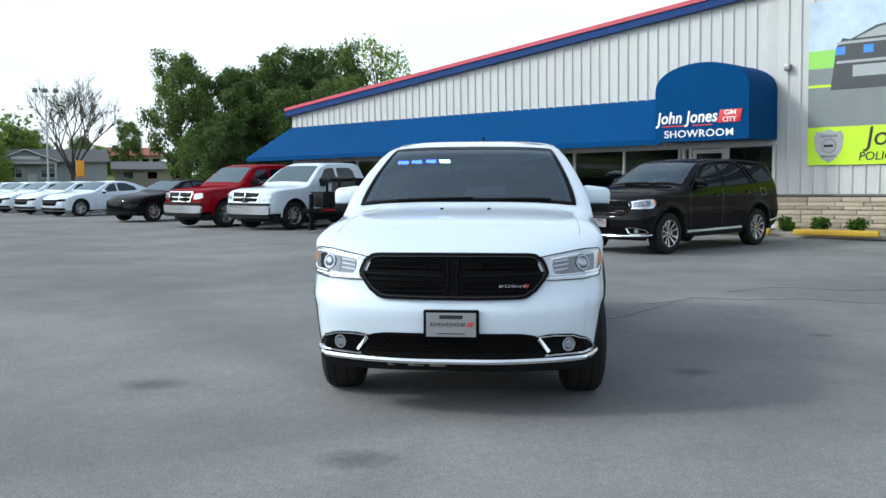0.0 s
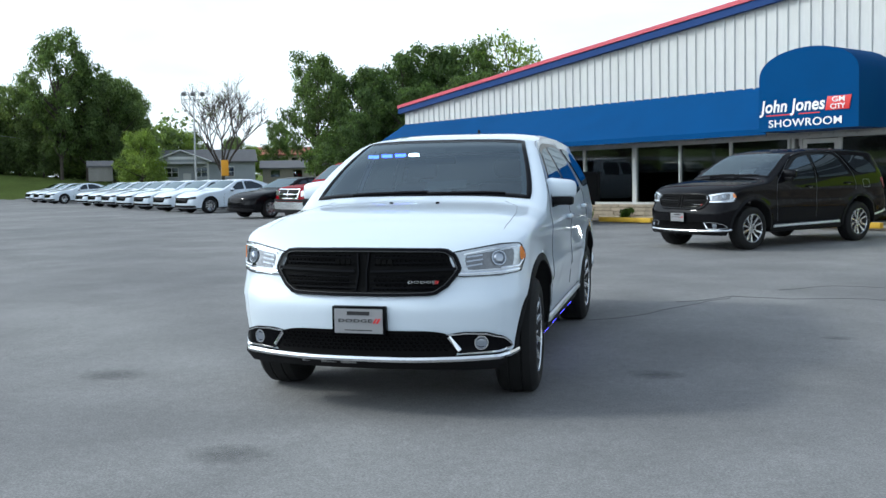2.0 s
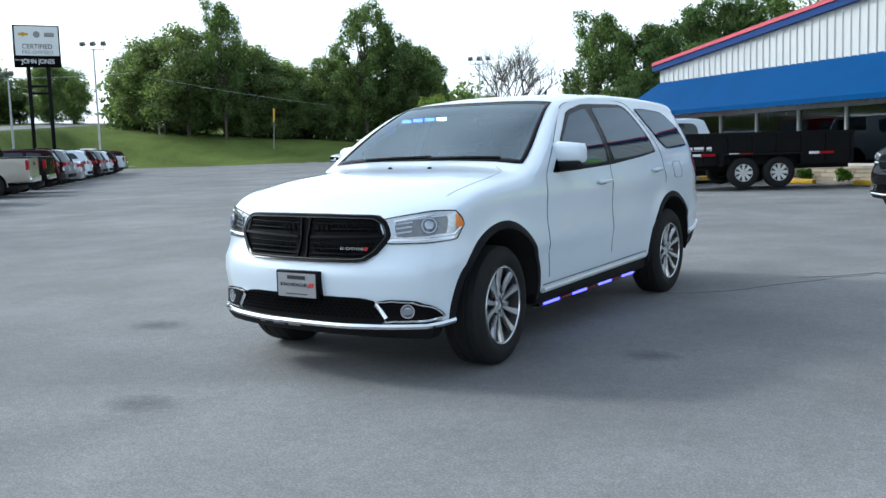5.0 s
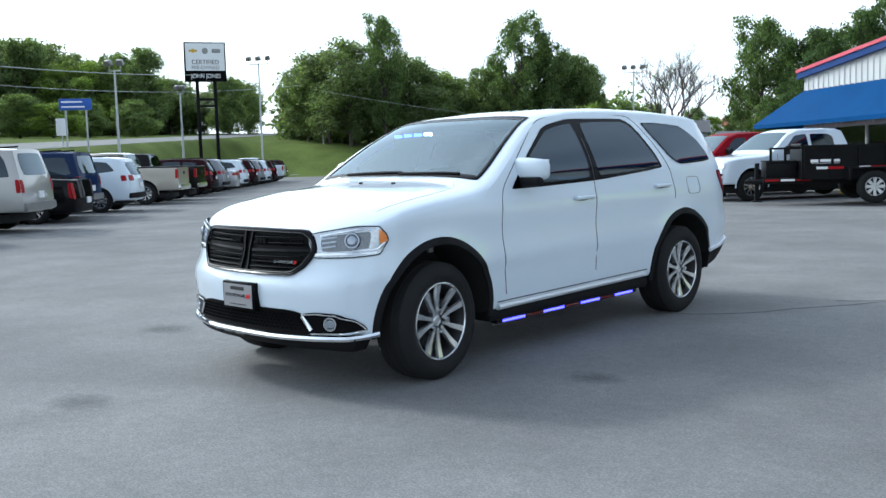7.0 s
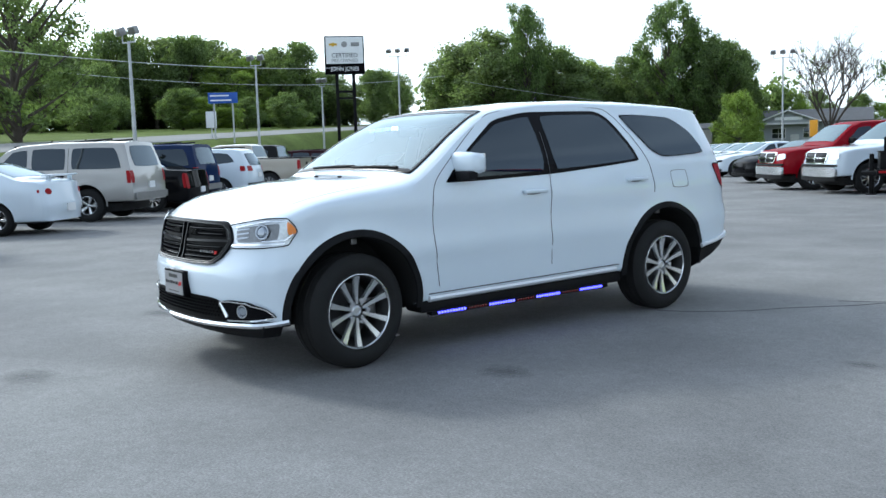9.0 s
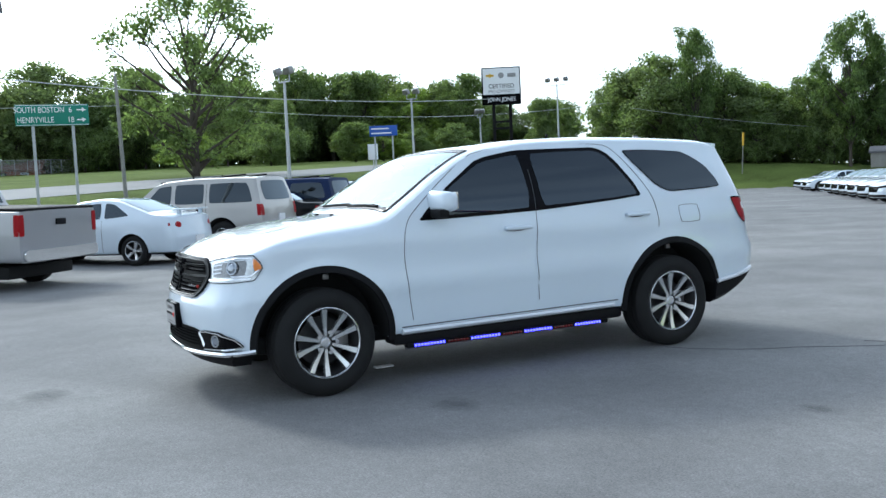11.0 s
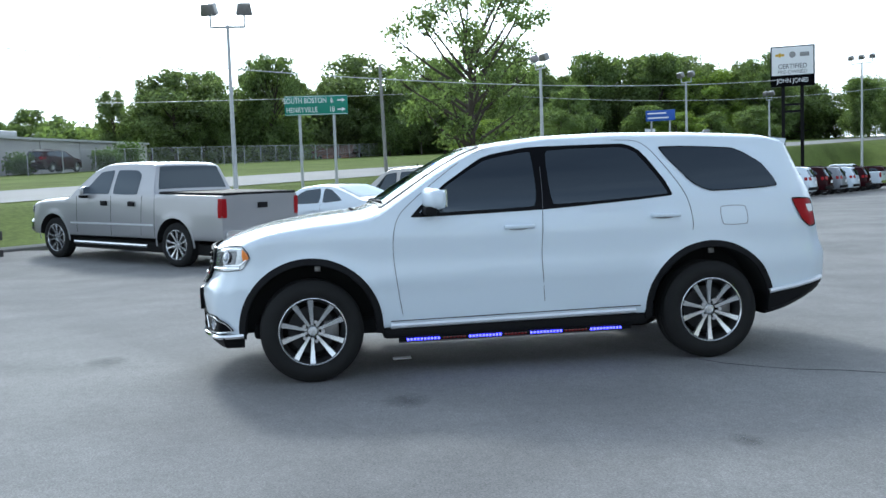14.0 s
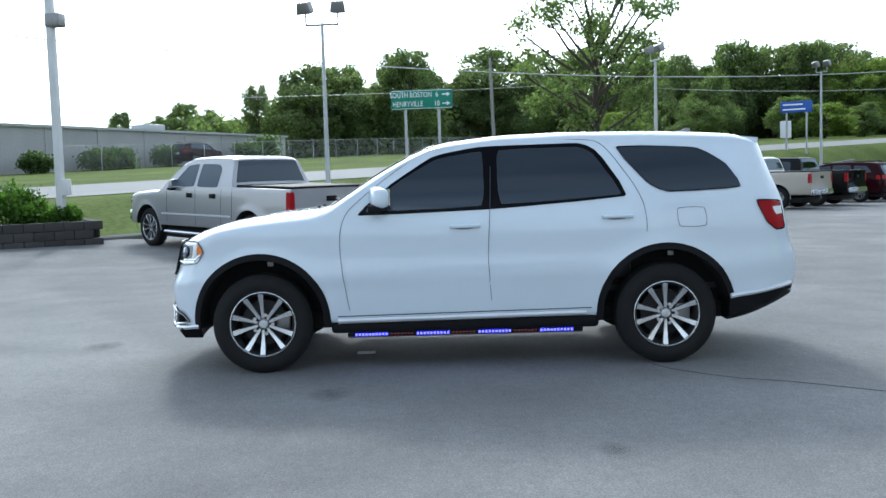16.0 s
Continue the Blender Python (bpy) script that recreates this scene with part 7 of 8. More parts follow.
def lamp_post(x, y, h, heads, label, face=0.0, r=0.075):
    z0 = datum(x, y)
    p = root("lamp_post", pose(x, y, z0, 0, 0, face), label, "lamp post", "lamp posts round the lot")
    part("pole", tube(bmesh.new(), (0, 0, -0.2), (0, 0, h), r * 1.3, r * 0.7, 10), M["galvanised"], p)
    part("base", boxes((-0.16, 0.16, -0.16, 0.16, -0.1, 0.12), bevel=0.02), M["road"], p)
    n = len(heads)
    arm = bmesh.new()
    lo, hi = min(heads) , max(heads)
    if n > 1:
        tube(arm, (lo, 0, h - 0.05), (hi, 0, h - 0.05), 0.03)
    for hx in heads:
        tube(arm, (hx, 0, h - 0.06), (hx, 0, h + 0.28), 0.022)
    part("arm", arm, M["galvanised"], p)
    for hx in heads:
        bm = boxes((-0.20, 0.20, -0.14, 0.14, 0.0, 0.30), bevel=0.03)
        for v in bm.verts:
            if v.co.z > 0.15:
                v.co.x *= 0.8
        hd = part("lamp_head", bm, M["steel"], p)
        hd.matrix_basis = pose(hx, 0, h + 0.25, 20, 0, 12 * (1 if hx > 0 else -1))
    return p


lamp_post(-31.0, 10.7, 5.9, (-0.35, 0.35), "grey steel lamp post with two floodlights", 20)
lamp_post(-43.6, 22.3, 6.6, (-0.3, 0.35), "grey steel lamp post with two floodlights", 35)
lamp_post(-54.5, 32.9, 6.5, (-0.2, 0.2), "grey steel lamp post with two floodlights", 35)
lamp_post(-56.0, 40.8, 9.2, (-0.75, 0.0, 0.75), "tall grey lamp post with three floodlights", 35)
lamp_post(-36.2, 62.9, 8.0, (-0.7, 0.0, 0.7), "tall grey lamp post with three floodlights", 28)
lamp_post(-16.6, -0.9, 5.3, (-0.42, 0.42), "grey steel lamp post with two floodlights on a hoop", 85, 0.055)
# white pole with a floodlight beside the planter
wp = root("floodlight_pole", pose(-12.4, -6.15, datum(-12.4, -6.15), 0, 0, 80), "white square floodlight pole with a switch box", "lamp post")
part("pole", boxes((-0.075, 0.075, -0.075, 0.075, -0.2, 7.2), bevel=0.01), M["frame_white"], wp)
part("switch_box", boxes((0.075, 0.22, -0.10, 0.08, 1.05, 1.40), bevel=0.015), M["frame_white"], wp)
part("floodlight", boxes((0.02, 0.36, -0.26, 0.02, 4.62, 4.90), bevel=0.03), M["steel"], wp)
part("bracket", tube(bmesh.new(), (0, 0, 4.62), (0.2, -0.1, 4.65), 0.025), M["steel"], wp)
# wires
def wire(a, b, sag, label="thin grey overhead utility cable"):
    a, b = Vector(a), Vector(b)
    pts = [a.lerp(b, i / 24) - Vector((0, 0, sag * 4 * (i / 24) * (1 - i / 24))) for i in range(25)]
    return tagged(part("cable", sweep(pts, 0.022), M["galvanised"]), label, "cable")


up = root("utility_pole", pose(-30.7, 4.1, datum(-30.7, 4.1), 1.5, 2.0, 0), "weathered wooden utility pole beside the road", "utility pole")
part("pole", tube(bmesh.new(), (0, 0, -0.3), (0, 0, 5.7), 0.085, 0.06, 8), M["weathered"], up)
part("insulator", tube(bmesh.new(), (0, 0, 5.7), (0, 0, 5.85), 0.03, 0.03, 6), M["steel"], up)
wire((-24.5, -12.5, 6.6), (-50.0, 31.5, 7.0), 0.9)
wire((-60, -60, 9.5), (-64, 12.0, 8.0), 1.0)
wire((-64, 12.0, 8.0), (-75, 60.0, 9.0), 1.2)


def sign_posts(parent, xs, z0, z1, r, material, depth=0.0):
    for x in xs:
        part("post", boxes((x - r, x + r, depth - r, depth + r, z0, z1)), material, parent)


# green distance sign
gz = datum(-25.8, 1.3)
gs = root("road_sign", pose(-25.8, 1.3, gz, 0, 0, 84), "green highway distance sign on two posts", "road sign")
part("sign_board", boxes((-1.10, 1.10, -0.03, 0.0, 3.50, 4.18), bevel=0.01), M["green_sign"], gs)
for z_, txt, num in ((4.00, "SOUTH BOSTON", "6"), (3.68, "HENRYVILLE", "18")):
    letters(txt, 0.26, M["text_white"], gs, pose(-0.38 if num == "6" else -0.50, -0.036, z_, 90), 0.003, 1.0, squash=0.76)
    letters(num, 0.26, M["text_white"], gs, pose(0.55, -0.036, z_, 90), 0.003, 1.0, squash=0.8)
    ar = bmesh.new()
    box(ar, 0.74, 0.92, -0.036, -0.031, z_ - 0.02, z_ + 0.02)
    t = [ar.verts.new(p) for p in ((0.90, -0.036, z_ - 0.075), (1.02, -0.036, z_), (0.90, -0.036, z_ + 0.075))]
    ar.faces.new(t)
    part("arrow", ar, M["text_white"], gs)
edge = bmesh.new()
for a in ((-1.08, 1.08, 4.145, 4.16), (-1.08, 1.08, 3.52, 3.535)):
    box(edge, a[0], a[1], -0.034, -0.031, a[2], a[3])
part("border", edge, M["text_white"], gs)
sign_posts(gs, (-0.6, 0.6), -0.3, 4.1, 0.045, M["galvanised"], 0.05)

# blue service sign, behind it two small road signs
bs = root("road_sign", pose(-52.0, 24.0, datum(-52, 24), 0, 0, 60), "blue service road sign on two posts", "road sign")
part("sign_board", boxes((-0.95, 0.95, -0.03, 0.0, 4.72, 5.42), bevel=0.01), M["blue_sign"], bs)
for z_, w in ((5.22, 0.6), (4.92, 0.68)):
    part("lettering_bar", boxes((-0.82, -0.82 + 2 * w, -0.036, -0.031, z_ - 0.045, z_ + 0.045)), M["text_white"], bs)
sign_posts(bs, (-0.6, 0.6), -0.3, 5.3, 0.05, M["galvanised"], 0.05)
ss = root("road_sign", pose(-54.5, 24.2, datum(-54.5, 24.2), 0, 0, 60), "small white route marker on a post", "road sign")
part("sign_board", boxes((-0.35, 0.35, -0.02, 0.0, 3.2, 4.3), bevel=0.01), M["white_sign"], ss)
sign_posts(ss, (0,), -0.3, 4.2, 0.04, M["galvanised"], 0.04)
ss = root("road_sign", pose(-58.5, 29.5, datum(-58.5, 29.5), 0, 0, 60), "small red and white roadside sign", "road sign")
part("sign_board", boxes((-0.65, 0.65, -0.02, 0.0, 1.3, 2.2), bevel=0.01), M["brick"], ss)
part("lettering_bar", boxes((-0.5, 0.5, -0.026, -0.021, 1.6, 1.9)), M["text_white"], ss)
sign_posts(ss, (-0.5, 0.5), -0.3, 2.2, 0.04, M["galvanised"], 0.04)

# dealership pylon sign
cx, cy = -50.45, 32.45
ps = root("pylon_sign", pose(cx, cy, datum(cx, cy) + 0.28, 0, 0, 62), "tall white and black dealership pylon sign on twin posts", "pylon sign")
zt, zb_ = 9.35, 6.75
part("cabinet", boxes((-1.36, 1.36, -0.25, 0.25, zb_, zt), bevel=0.03), M["gloss_black"], ps)
part("sign_face", boxes((-1.27, 1.27, -0.27, -0.252, zb_ + 0.72, zt - 0.08)), M["white_sign"], ps)
letters("CERTIFIED", 0.42, M["text_black"], ps, pose(0, -0.28, 8.02, 90), 0.004, 1.0, squash=0.92)
letters("PRE-OWNED", 0.34, M["steel"], ps, pose(0, -0.28, 7.66, 90), 0.004, 1.0, squash=0.92)
letters("JOHN JONES", 0.40, M["text_white"], ps, pose(0, -0.275, 7.10, 90), 0.006, 1.0, squash=0.85)
part("emblem", boxes((-1.05, -0.5, -0.285, -0.272, 8.70, 8.84), (-0.85, -0.7, -0.285, -0.272, 8.64, 8.90)), M["yellow"], ps)
em = lathe([(0, 0.0), (0, 0.2), (0.01, 0.2), (0.01, 0.0)], 20)
part("emblem", em, M["steel"], ps).matrix_basis = pose(0, -0.272, 8.77, 0, 0, -90)
part("emblem", boxes((0.45, 1.02, -0.285, -0.272, 8.64, 8.90), bevel=0.01), M["steel"], ps)
for x in (-0.58, 0.58):
    part("post", boxes((x - 0.11, x + 0.11, -0.11, 0.11, -0.4, zb_)), M["gloss_black"], ps)
part("crossbar", boxes((-0.48, 0.48, -0.06, 0.06, 5.5, 5.65), (-0.48, 0.48, -0.06, 0.06, 5.05, 5.2)), M["gloss_black"], ps)


mk = root("marker_post", pose(-64.2, 68.1, 1.48, 0, 4, 0), "thin grey post with a yellow marker sleeve", "marker post")
part("post", tube(bmesh.new(), (0, 0, -0.6), (0, 0, 2.2), 0.05, seg=6), M["weathered"], mk)
part("sleeve", tube(bmesh.new(), (0, 0, 2.2), (0, 0, 3.5), 0.10, seg=8), M["yellow"], mk)
up2 = root("utility_pole", pose(-82.7, 69.0, 2.55), "weathered wooden utility pole among the trees", "utility pole")
part("pole", tube(bmesh.new(), (0, 0, -2.0), (0, 0, 7.3), 0.12, 0.09, 8), M["weathered"], up2)
wire((-73.4, 61.5, 8.31), (-62.5, 91.1, 4.74), 0.5)


# ---- planter, hedge, chain-link fence ----
pl_m = pose(-9.4, -10.0, 0.12, 0, 0, 122)
planter = root("planter", pl_m, "low dark block planter with clipped hedges", "planter")
blockm = part("planter_block", boxes((0, 0.39, 0, 0.2, 0, 0.185), bevel=0.012), M["wall_block"])
bdata = blockm.data
bpy.data.objects.remove(blockm)
for r in range(3):
    for i in range(14):
        o = new("planter_block", bdata)
        o.parent = planter
        o.location = (i * 0.4 - (0.2 if r % 2 else 0), 0, r * 0.19)
    for i in range(8):
        o = new("planter_block", bdata)
        o.parent = planter
        o.matrix_basis = pose(5.6, i * 0.4 + 0.2 + (0.2 if r % 2 else 0), r * 0.19, 0, 0, 90)
part("soil", boxes((0.15, 5.42, 0.15, 3.2, 0.1, 0.5)), M["bark"], planter)


def bush(x, y, z, r, h, seed, label, per=90, size=0.05, group="", material="hedge", category="shrub"):
    random.seed(seed)
    b = new("shrub")
    b.matrix_basis = pose(x, y, z)
    cl = [(random.uniform(-1, 1) * r * 0.62, random.uniform(-1, 1) * r * 0.62, h * random.uniform(0.2, 0.82), r * random.uniform(0.3, 0.5)) for _ in range(16)]
    leaf_cloud("foliage", cl, per, size, M[material], b, seed, 0.85)
    st = bmesh.new()
    for i in range(4):
        tube(st, (0, 0, -0.05), (random.uniform(-r, r) * 0.4, random.uniform(-r, r) * 0.4, h * 0.6), 0.014, 0.006, 4)
    part("stem", st, M["bark"], b)
    return tagged(b, label, category, group)


for i, (u, v, r_, h_) in enumerate(((4.1, 1.2, 0.65, 0.85), (3.0, 1.2, 0.65, 0.8), (4.9, 0.7, 0.35, 0.4), (1.9, 1.2, 0.7, 0.85), (0.8, 1.2, 0.7, 0.85))):
    p = pl_m @ Vector((u, v, 0.48))
    bush(p.x, p.y, p.z, r_, h_, 40 + i, "clipped green hedge shrub in the planter", 260, 0.05, "planter shrubs")
for i, s in enumerate((-12.6, -11.6, -10.5, -9.0, -7.4, -5.6, 0.5, 1.3, 2.1, 2.95, 3.8, 4.6)):
    p = B @ Vector((s, -0.55, 0.0))
    bush(p.x, p.y, p.z, 0.20, 0.36, 60 + i, "small green shrub in the gravel bed", 70, 0.035, "shrubs along the showroom")
bed = part("gravel_bed", boxes((X0, X1, -1.35, -0.1, -0.06, 0.02)), surface("gravel", (0.30, 0.27, 0.23), 0.9, var=0.5, scale=10, fine=45, bump=1.0))
bed.matrix_basis = B
tagged(bed, "pale gravel bed along the showroom", "gravel bed", kind="structure")

fence = root("chain_link_fence", Matrix.Identity(4), "grey chain-link fence on the grass across the road", "fence")
prev = None
for x, y in dense([(-53.5, -23.2), (-60.7, -20.8), (-87.0, -5.3), (-107.2, 3.2), (-131.6, 14.8)], 3.2):
    z_ = ground_z(x, y)
    part("post", tube(bmesh.new(), (x, y, z_ - 0.2), (x, y, z_ + 1.75), 0.03, seg=6), M["galvanised"], fence)
    if prev:
        bm = bmesh.new()
        for hgt, rr in ((1.72, 0.016), (0.1, 0.006)):
            tube(bm, (prev[0], prev[1], prev[2] + hgt), (x, y, z_ + hgt), rr, seg=4)
        for k in range(-8, 20):
            t, t2 = k / 20, (k + 8) / 20
            for za, zb2 in ((0.1, 1.72), (1.72, 0.1)):
                c0, c1 = max(0.0, t), min(1.0, t2)
                h0, h1 = [za + (zb2 - za) * (c - t) / (t2 - t) for c in (c0, c1)]
                tube(bm, [prev[n] + ((x, y, z_)[n] - prev[n]) * c0 + (h0 if n == 2 else 0) for n in range(3)], [prev[n] + ((x, y, z_)[n] - prev[n]) * c1 + (h1 if n == 2 else 0) for n in range(3)], 0.004, seg=3)
        part("wire_panel", bm, M["galvanised"], fence)
    prev = (x, y, z_)


# ---- far buildings ----
wh = root("warehouse", pose(-86.0, -14.4, 1.5, 0, 0, 0), "long flat-roofed grey block warehouse", "building")
d_ = Vector((-55.2 + 86, -27.9 + 14.4, 0))
wh.matrix_basis = pose(-86.0, -14.4, 1.5, 0, 0, math.degrees(math.atan2(d_.y, d_.x)))
hh = 4.1
part("wall", boxes((0, 60, -25, 0, 0, hh)), M["block"], wh)
part("roof", boxes((-0.2, 60.2, -25.2, 0.2, hh, hh + 0.18)), M["galvanised"], wh)
for i in range(1, 12):
    part("pilaster", boxes((i * 5 - 0.1, i * 5 + 0.1, 0.0, 0.08, 0, hh)), M["block"], wh)
part("roof_vent", boxes((14, 16, -5, -3, hh, hh + 0.9), bevel=0.05), M["galvanised"], wh)

hx = pose(-56.8, 90.0, -0.6, 0, 0, math.degrees(math.atan2(95.56 - 89.97, -46.98 + 56.97)))
house = root("house", hx, "small grey house with white-trimmed gables used as an office", "house")
HW = 11.5
hz = 2.9 - (-0.6)
part("wall", boxes((0, HW, 1.4, 8.0, 0, hz)), M["siding"], house)


def gable(name, x0, x1, y0, y1, zb, zt, axis, material, parent, thick=0.16):
    bm = bmesh.new()
    if axis == "y":
        prof = [(x0, zb), ((x0 + x1) / 2, zt), (x1, zb), (x1, zb - thick), ((x0 + x1) / 2, zt - thick), (x0, zb - thick)]
        A = [bm.verts.new((a, y0, b)) for a, b in prof]
        C = [bm.verts.new((a, y1, b)) for a, b in prof]
    else:
        prof = [(y0, zb), ((y0 + y1) / 2, zt), (y1, zb), (y1, zb - thick), ((y0 + y1) / 2, zt - thick), (y0, zb - thick)]
        A = [bm.verts.new((x0, a, b)) for a, b in prof]
        C = [bm.verts.new((x1, a, b)) for a, b in prof]
    for k in range(6):
        bm.faces.new((A[k], A[(k + 1) % 6], C[(k + 1) % 6], C[k]))
    for r in (A, C):
        bm.faces.new((r[0], r[1], r[4], r[5]))
        bm.faces.new((r[1], r[2], r[3], r[4]))
    bmesh.ops.recalc_face_normals(bm, faces=bm.faces)
    return part(name, bm, material, parent, smooth=10)


gable("roof", -0.3, HW + 0.3, 1.0, 8.4, hz + 0.05, hz + 1.5, "x", M["shingle"], house)
gable("porch_roof", -0.4, 6.6, -0.3, 4.6, hz + 0.02, hz + 1.35, "y", M["shingle"], house)
for x0, x1, z0, z1, y in ((0.0, 6.2, hz, hz + 1.2, 0.1),):
    bm = bmesh.new()
    t = [bm.verts.new(p) for p in ((x0, y, z0), (x1, y, z0), ((x0 + x1) / 2, y, z1))]
    t2 = [bm.verts.new(p) for p in ((x0, y + 0.15, z0), (x1, y + 0.15, z0), ((x0 + x1) / 2, y + 0.15, z1))]
    bm.faces.new(t)
    bm.faces.new(t2[::-1])
    for k in range(3):
        bm.faces.new((t[k], t[(k + 1) % 3], t2[(k + 1) % 3], t2[k]))
    part("gable_wall", bm, M["siding"], house)
part("gable_lettering_bar", boxes((1.7, 4.6, 0.03, 0.09, hz + 0.28, hz + 0.62)), M["text_white"], house)
for a, b in (((-0.35, hz + 0.02), (3.1, hz + 1.36)), ((3.1, hz + 1.36), (6.55, hz + 0.02))):
    part("barge_board", tube(bmesh.new(), (a[0], -0.32, a[1] - 0.03), (b[0], -0.32, b[1] - 0.03), 0.09, seg=4), M["frame_white"], house)
part("beam", boxes((-0.1, 6.3, 0.02, 0.16, hz - 0.2, hz)), M["frame_white"], house)
for x in (0.1, 6.1):
    part("porch_post", boxes((x - 0.11, x + 0.11, 0.0, 0.22, 0, hz - 0.2)), M["frame_white"], house)
for x in (1.3, 4.6, 7.6):
    w_ = part("window", boxes((x, x + 1.5, 1.34, 1.40, hz - 1.75, hz - 0.55)), M["frame_white"], house)
    for k in range(2):
        for j in range(2):
            part("pane", boxes((x + 0.06 + 0.72 * k, x + 0.70 + 0.72 * k, 1.32, 1.345, hz - 1.69 + 0.55 * j, hz - 1.20 + 0.55 * j)), M["pane_dark"], w_)
part("door", boxes((3.3, 4.2, 1.34, 1.40, 0.1, 2.2)), M["frame_white"], house)

oz = root("pennant_flag", pose(-34.3, 63.5, ground_z(-34.3, 63.5), 0, 0, 25), "orange feather flag on a thin pole", "flag")
part("pole", tube(bmesh.new(), (0, 0, -0.2), (0, 0, 3.2), 0.025, seg=6), M["galvanised"], oz)
part("flag", boxes((0.02, 0.60, -0.012, 0.012, 1.85, 3.1), bevel=0.004), M["orange"], oz)

rb = root("commercial_building", pose(-71.5, 148.3, 1.6, 0, 0, 25), "tan commercial building with a red roof", "building")
rbz = 4.6 - 1.6
part("wall", boxes((0, 9, 0, 8, -0.5, rbz)), M["stone"], rb)
gable("roof", -0.4, 9.4, -0.5, 8.5, rbz + 0.2, rbz + 1.6, "x", M["brick"], rb)
for i in range(5):
    part("window", boxes((0.6 + 1.7 * i, 1.7 + 1.7 * i, -0.06, 0.0, rbz - 1.4, rbz - 0.4)), M["pane_dark"], rb)
lb = root("house", pose(-49.6, 103.4, -0.5, 0, 0, 24), "low ranch house with a grey roof", "house")
lbz = 2.6
part("wall", boxes((0, 9, 0, 7, 0, lbz)), M["mortar"], lb)
gable("roof", -0.4, 9.4, -0.5, 7.5, lbz + 0.05, lbz + 1.0, "x", M["shingle"], lb)
for i in range(3):
    part("window", boxes((1.0 + 2.8 * i, 2.1 + 2.8 * i, -0.05, 0.0, lbz - 1.1, lbz - 0.3)), M["pane_dark"], lb)
sh = root("shed", pose(-53.8, 73.9, 0.94, 0, 0, 35), "small beige garden shed", "shed")
shz = 1.5
part("wall", boxes((0, 2.2, 0, 2.5, 0, shz)), M["weathered"], sh)
gable("roof", -0.15, 2.35, -0.15, 2.65, shz, shz + 0.5, "x", M["shingle"], sh)
fh = root("house", pose(-120.2, 2.3, 3.90, 0, 0, 80), "far brick ranch house among the trees", "house")
part("wall", boxes((-4, 4, 0, 8, -0.5, 1.3)), M["brick"], fh)
gable("roof", -4.5, 4.5, -0.5, 8.5, 1.3, 2.6, "x", M["roof_brown"], fh)
for i in range(3):
    part("window", boxes((-3.2 + 2.6 * i, -2.2 + 2.6 * i, -0.05, 0.0, 0.3, 1.0)), M["pane_dark"], fh)


# ---- vehicles in their places ----
def heading(x, y, h, hub=(0.0, 0.0), z=None):
    """Pose of a car driving towards h whose local point hub stands at (x, y)."""
    th = math.atan2(h[0], -h[1])
    c, s = math.cos(th), math.sin(th)
    rx, ry = x - (c * hub[0] - s * hub[1]), y - (s * hub[0] + c * hub[1])
    return pose(rx, ry, ground_z(x, y) if z is None else z, 0, 0, math.degrees(th))


durango(Matrix.Identity(4), "white_paint", "white police-package SUV with warning lights on the asphalt", lights=True, steer=4.0)
durango(heading(2.98, 11.9, (-0.68, -0.733), (0.93, 0.94), 0.0), "black_paint", "black SUV parked in front of the showroom")
charger = simple_car(heading(-19.9, 31.9, (-0.515, -0.857), (-0.6, 0.1)), CHARGER, "white four-door sedan parked in a row on the asphalt", "sedan", "white_paint", "sedan", "row of white sedans")
for x, y in [(-19.9 - 2.65 * i, 31.9 + 2.5 * i) for i in range(1, 7)] + [(-43.1, 53.4), (-46.2, 56.2), (-49.0, 58.8)]:
    copy_thing(charger, heading(x, y, (-0.515, -0.857), (-0.6, 0.1)))
simple_car(heading(-12.7, 26.2, (-0.50, -0.86), (0.9, 0.93)), CHARGER, "black four-door sedan parked beside the trucks", "sedan", "black_paint", "sedan")
RAM = {**PICKUP, "tyre": 0.40, "lamp": "lens", "black_mirror": True, "front_bumper": ((0.34, 0.44, "plastic"), (0.45, 0.68, "alloy"), (0.70, 0.76, "plastic")),
    "grille": [(-0.57, 1.08), (0.57, 1.08), (0.50, 0.78), (-0.50, 0.78)], "grille_bars": ([(-0.55, 0.92), (0.55, 0.92)], [(0, 1.07), (0, 0.79)], [(-0.57, 1.075), (0.57, 1.075)], [(-0.50, 0.79), (0.50, 0.79)], [(-0.56, 1.07), (-0.50, 0.79)], [(0.56, 1.07), (0.50, 0.79)]),
    "headlamp": [(0.61, 1.02), (0.90, 1.05), (0.93, 0.90), (0.62, 0.84)]}
simple_car(heading(-8.75, 22.1, (-0.545, -0.838), (0.95, 1.0)), RAM, "red crew-cab pickup truck with chrome bumper", "pickup truck", "red_paint", "pickup")
simple_car(heading(-6.25, 20.55, (-0.53, -0.848), (0.95, 1.0)), RAM, "white crew-cab pickup truck with chrome bumper", "pickup truck", "white_paint", "pickup")
SIL = {**PICKUP, "rim": 0.275, "moulding": 0.74, "cover": (0.90, 4.06, 5.78, 1.312), "steps": True, "black_handles": True}
sil_m = heading(-9.75, -1.50, (-0.66, -0.75), (0.97, 4.56))
fw, rw = sil_m @ Vector((0.0, 1.0, 0)), sil_m @ Vector((0.0, 4.56, 0))      # its nose stands a little up the slope to the kerb
rise = math.degrees(math.asin((ground_z(fw.x, fw.y) - ground_z(rw.x, rw.y)) / 3.56))
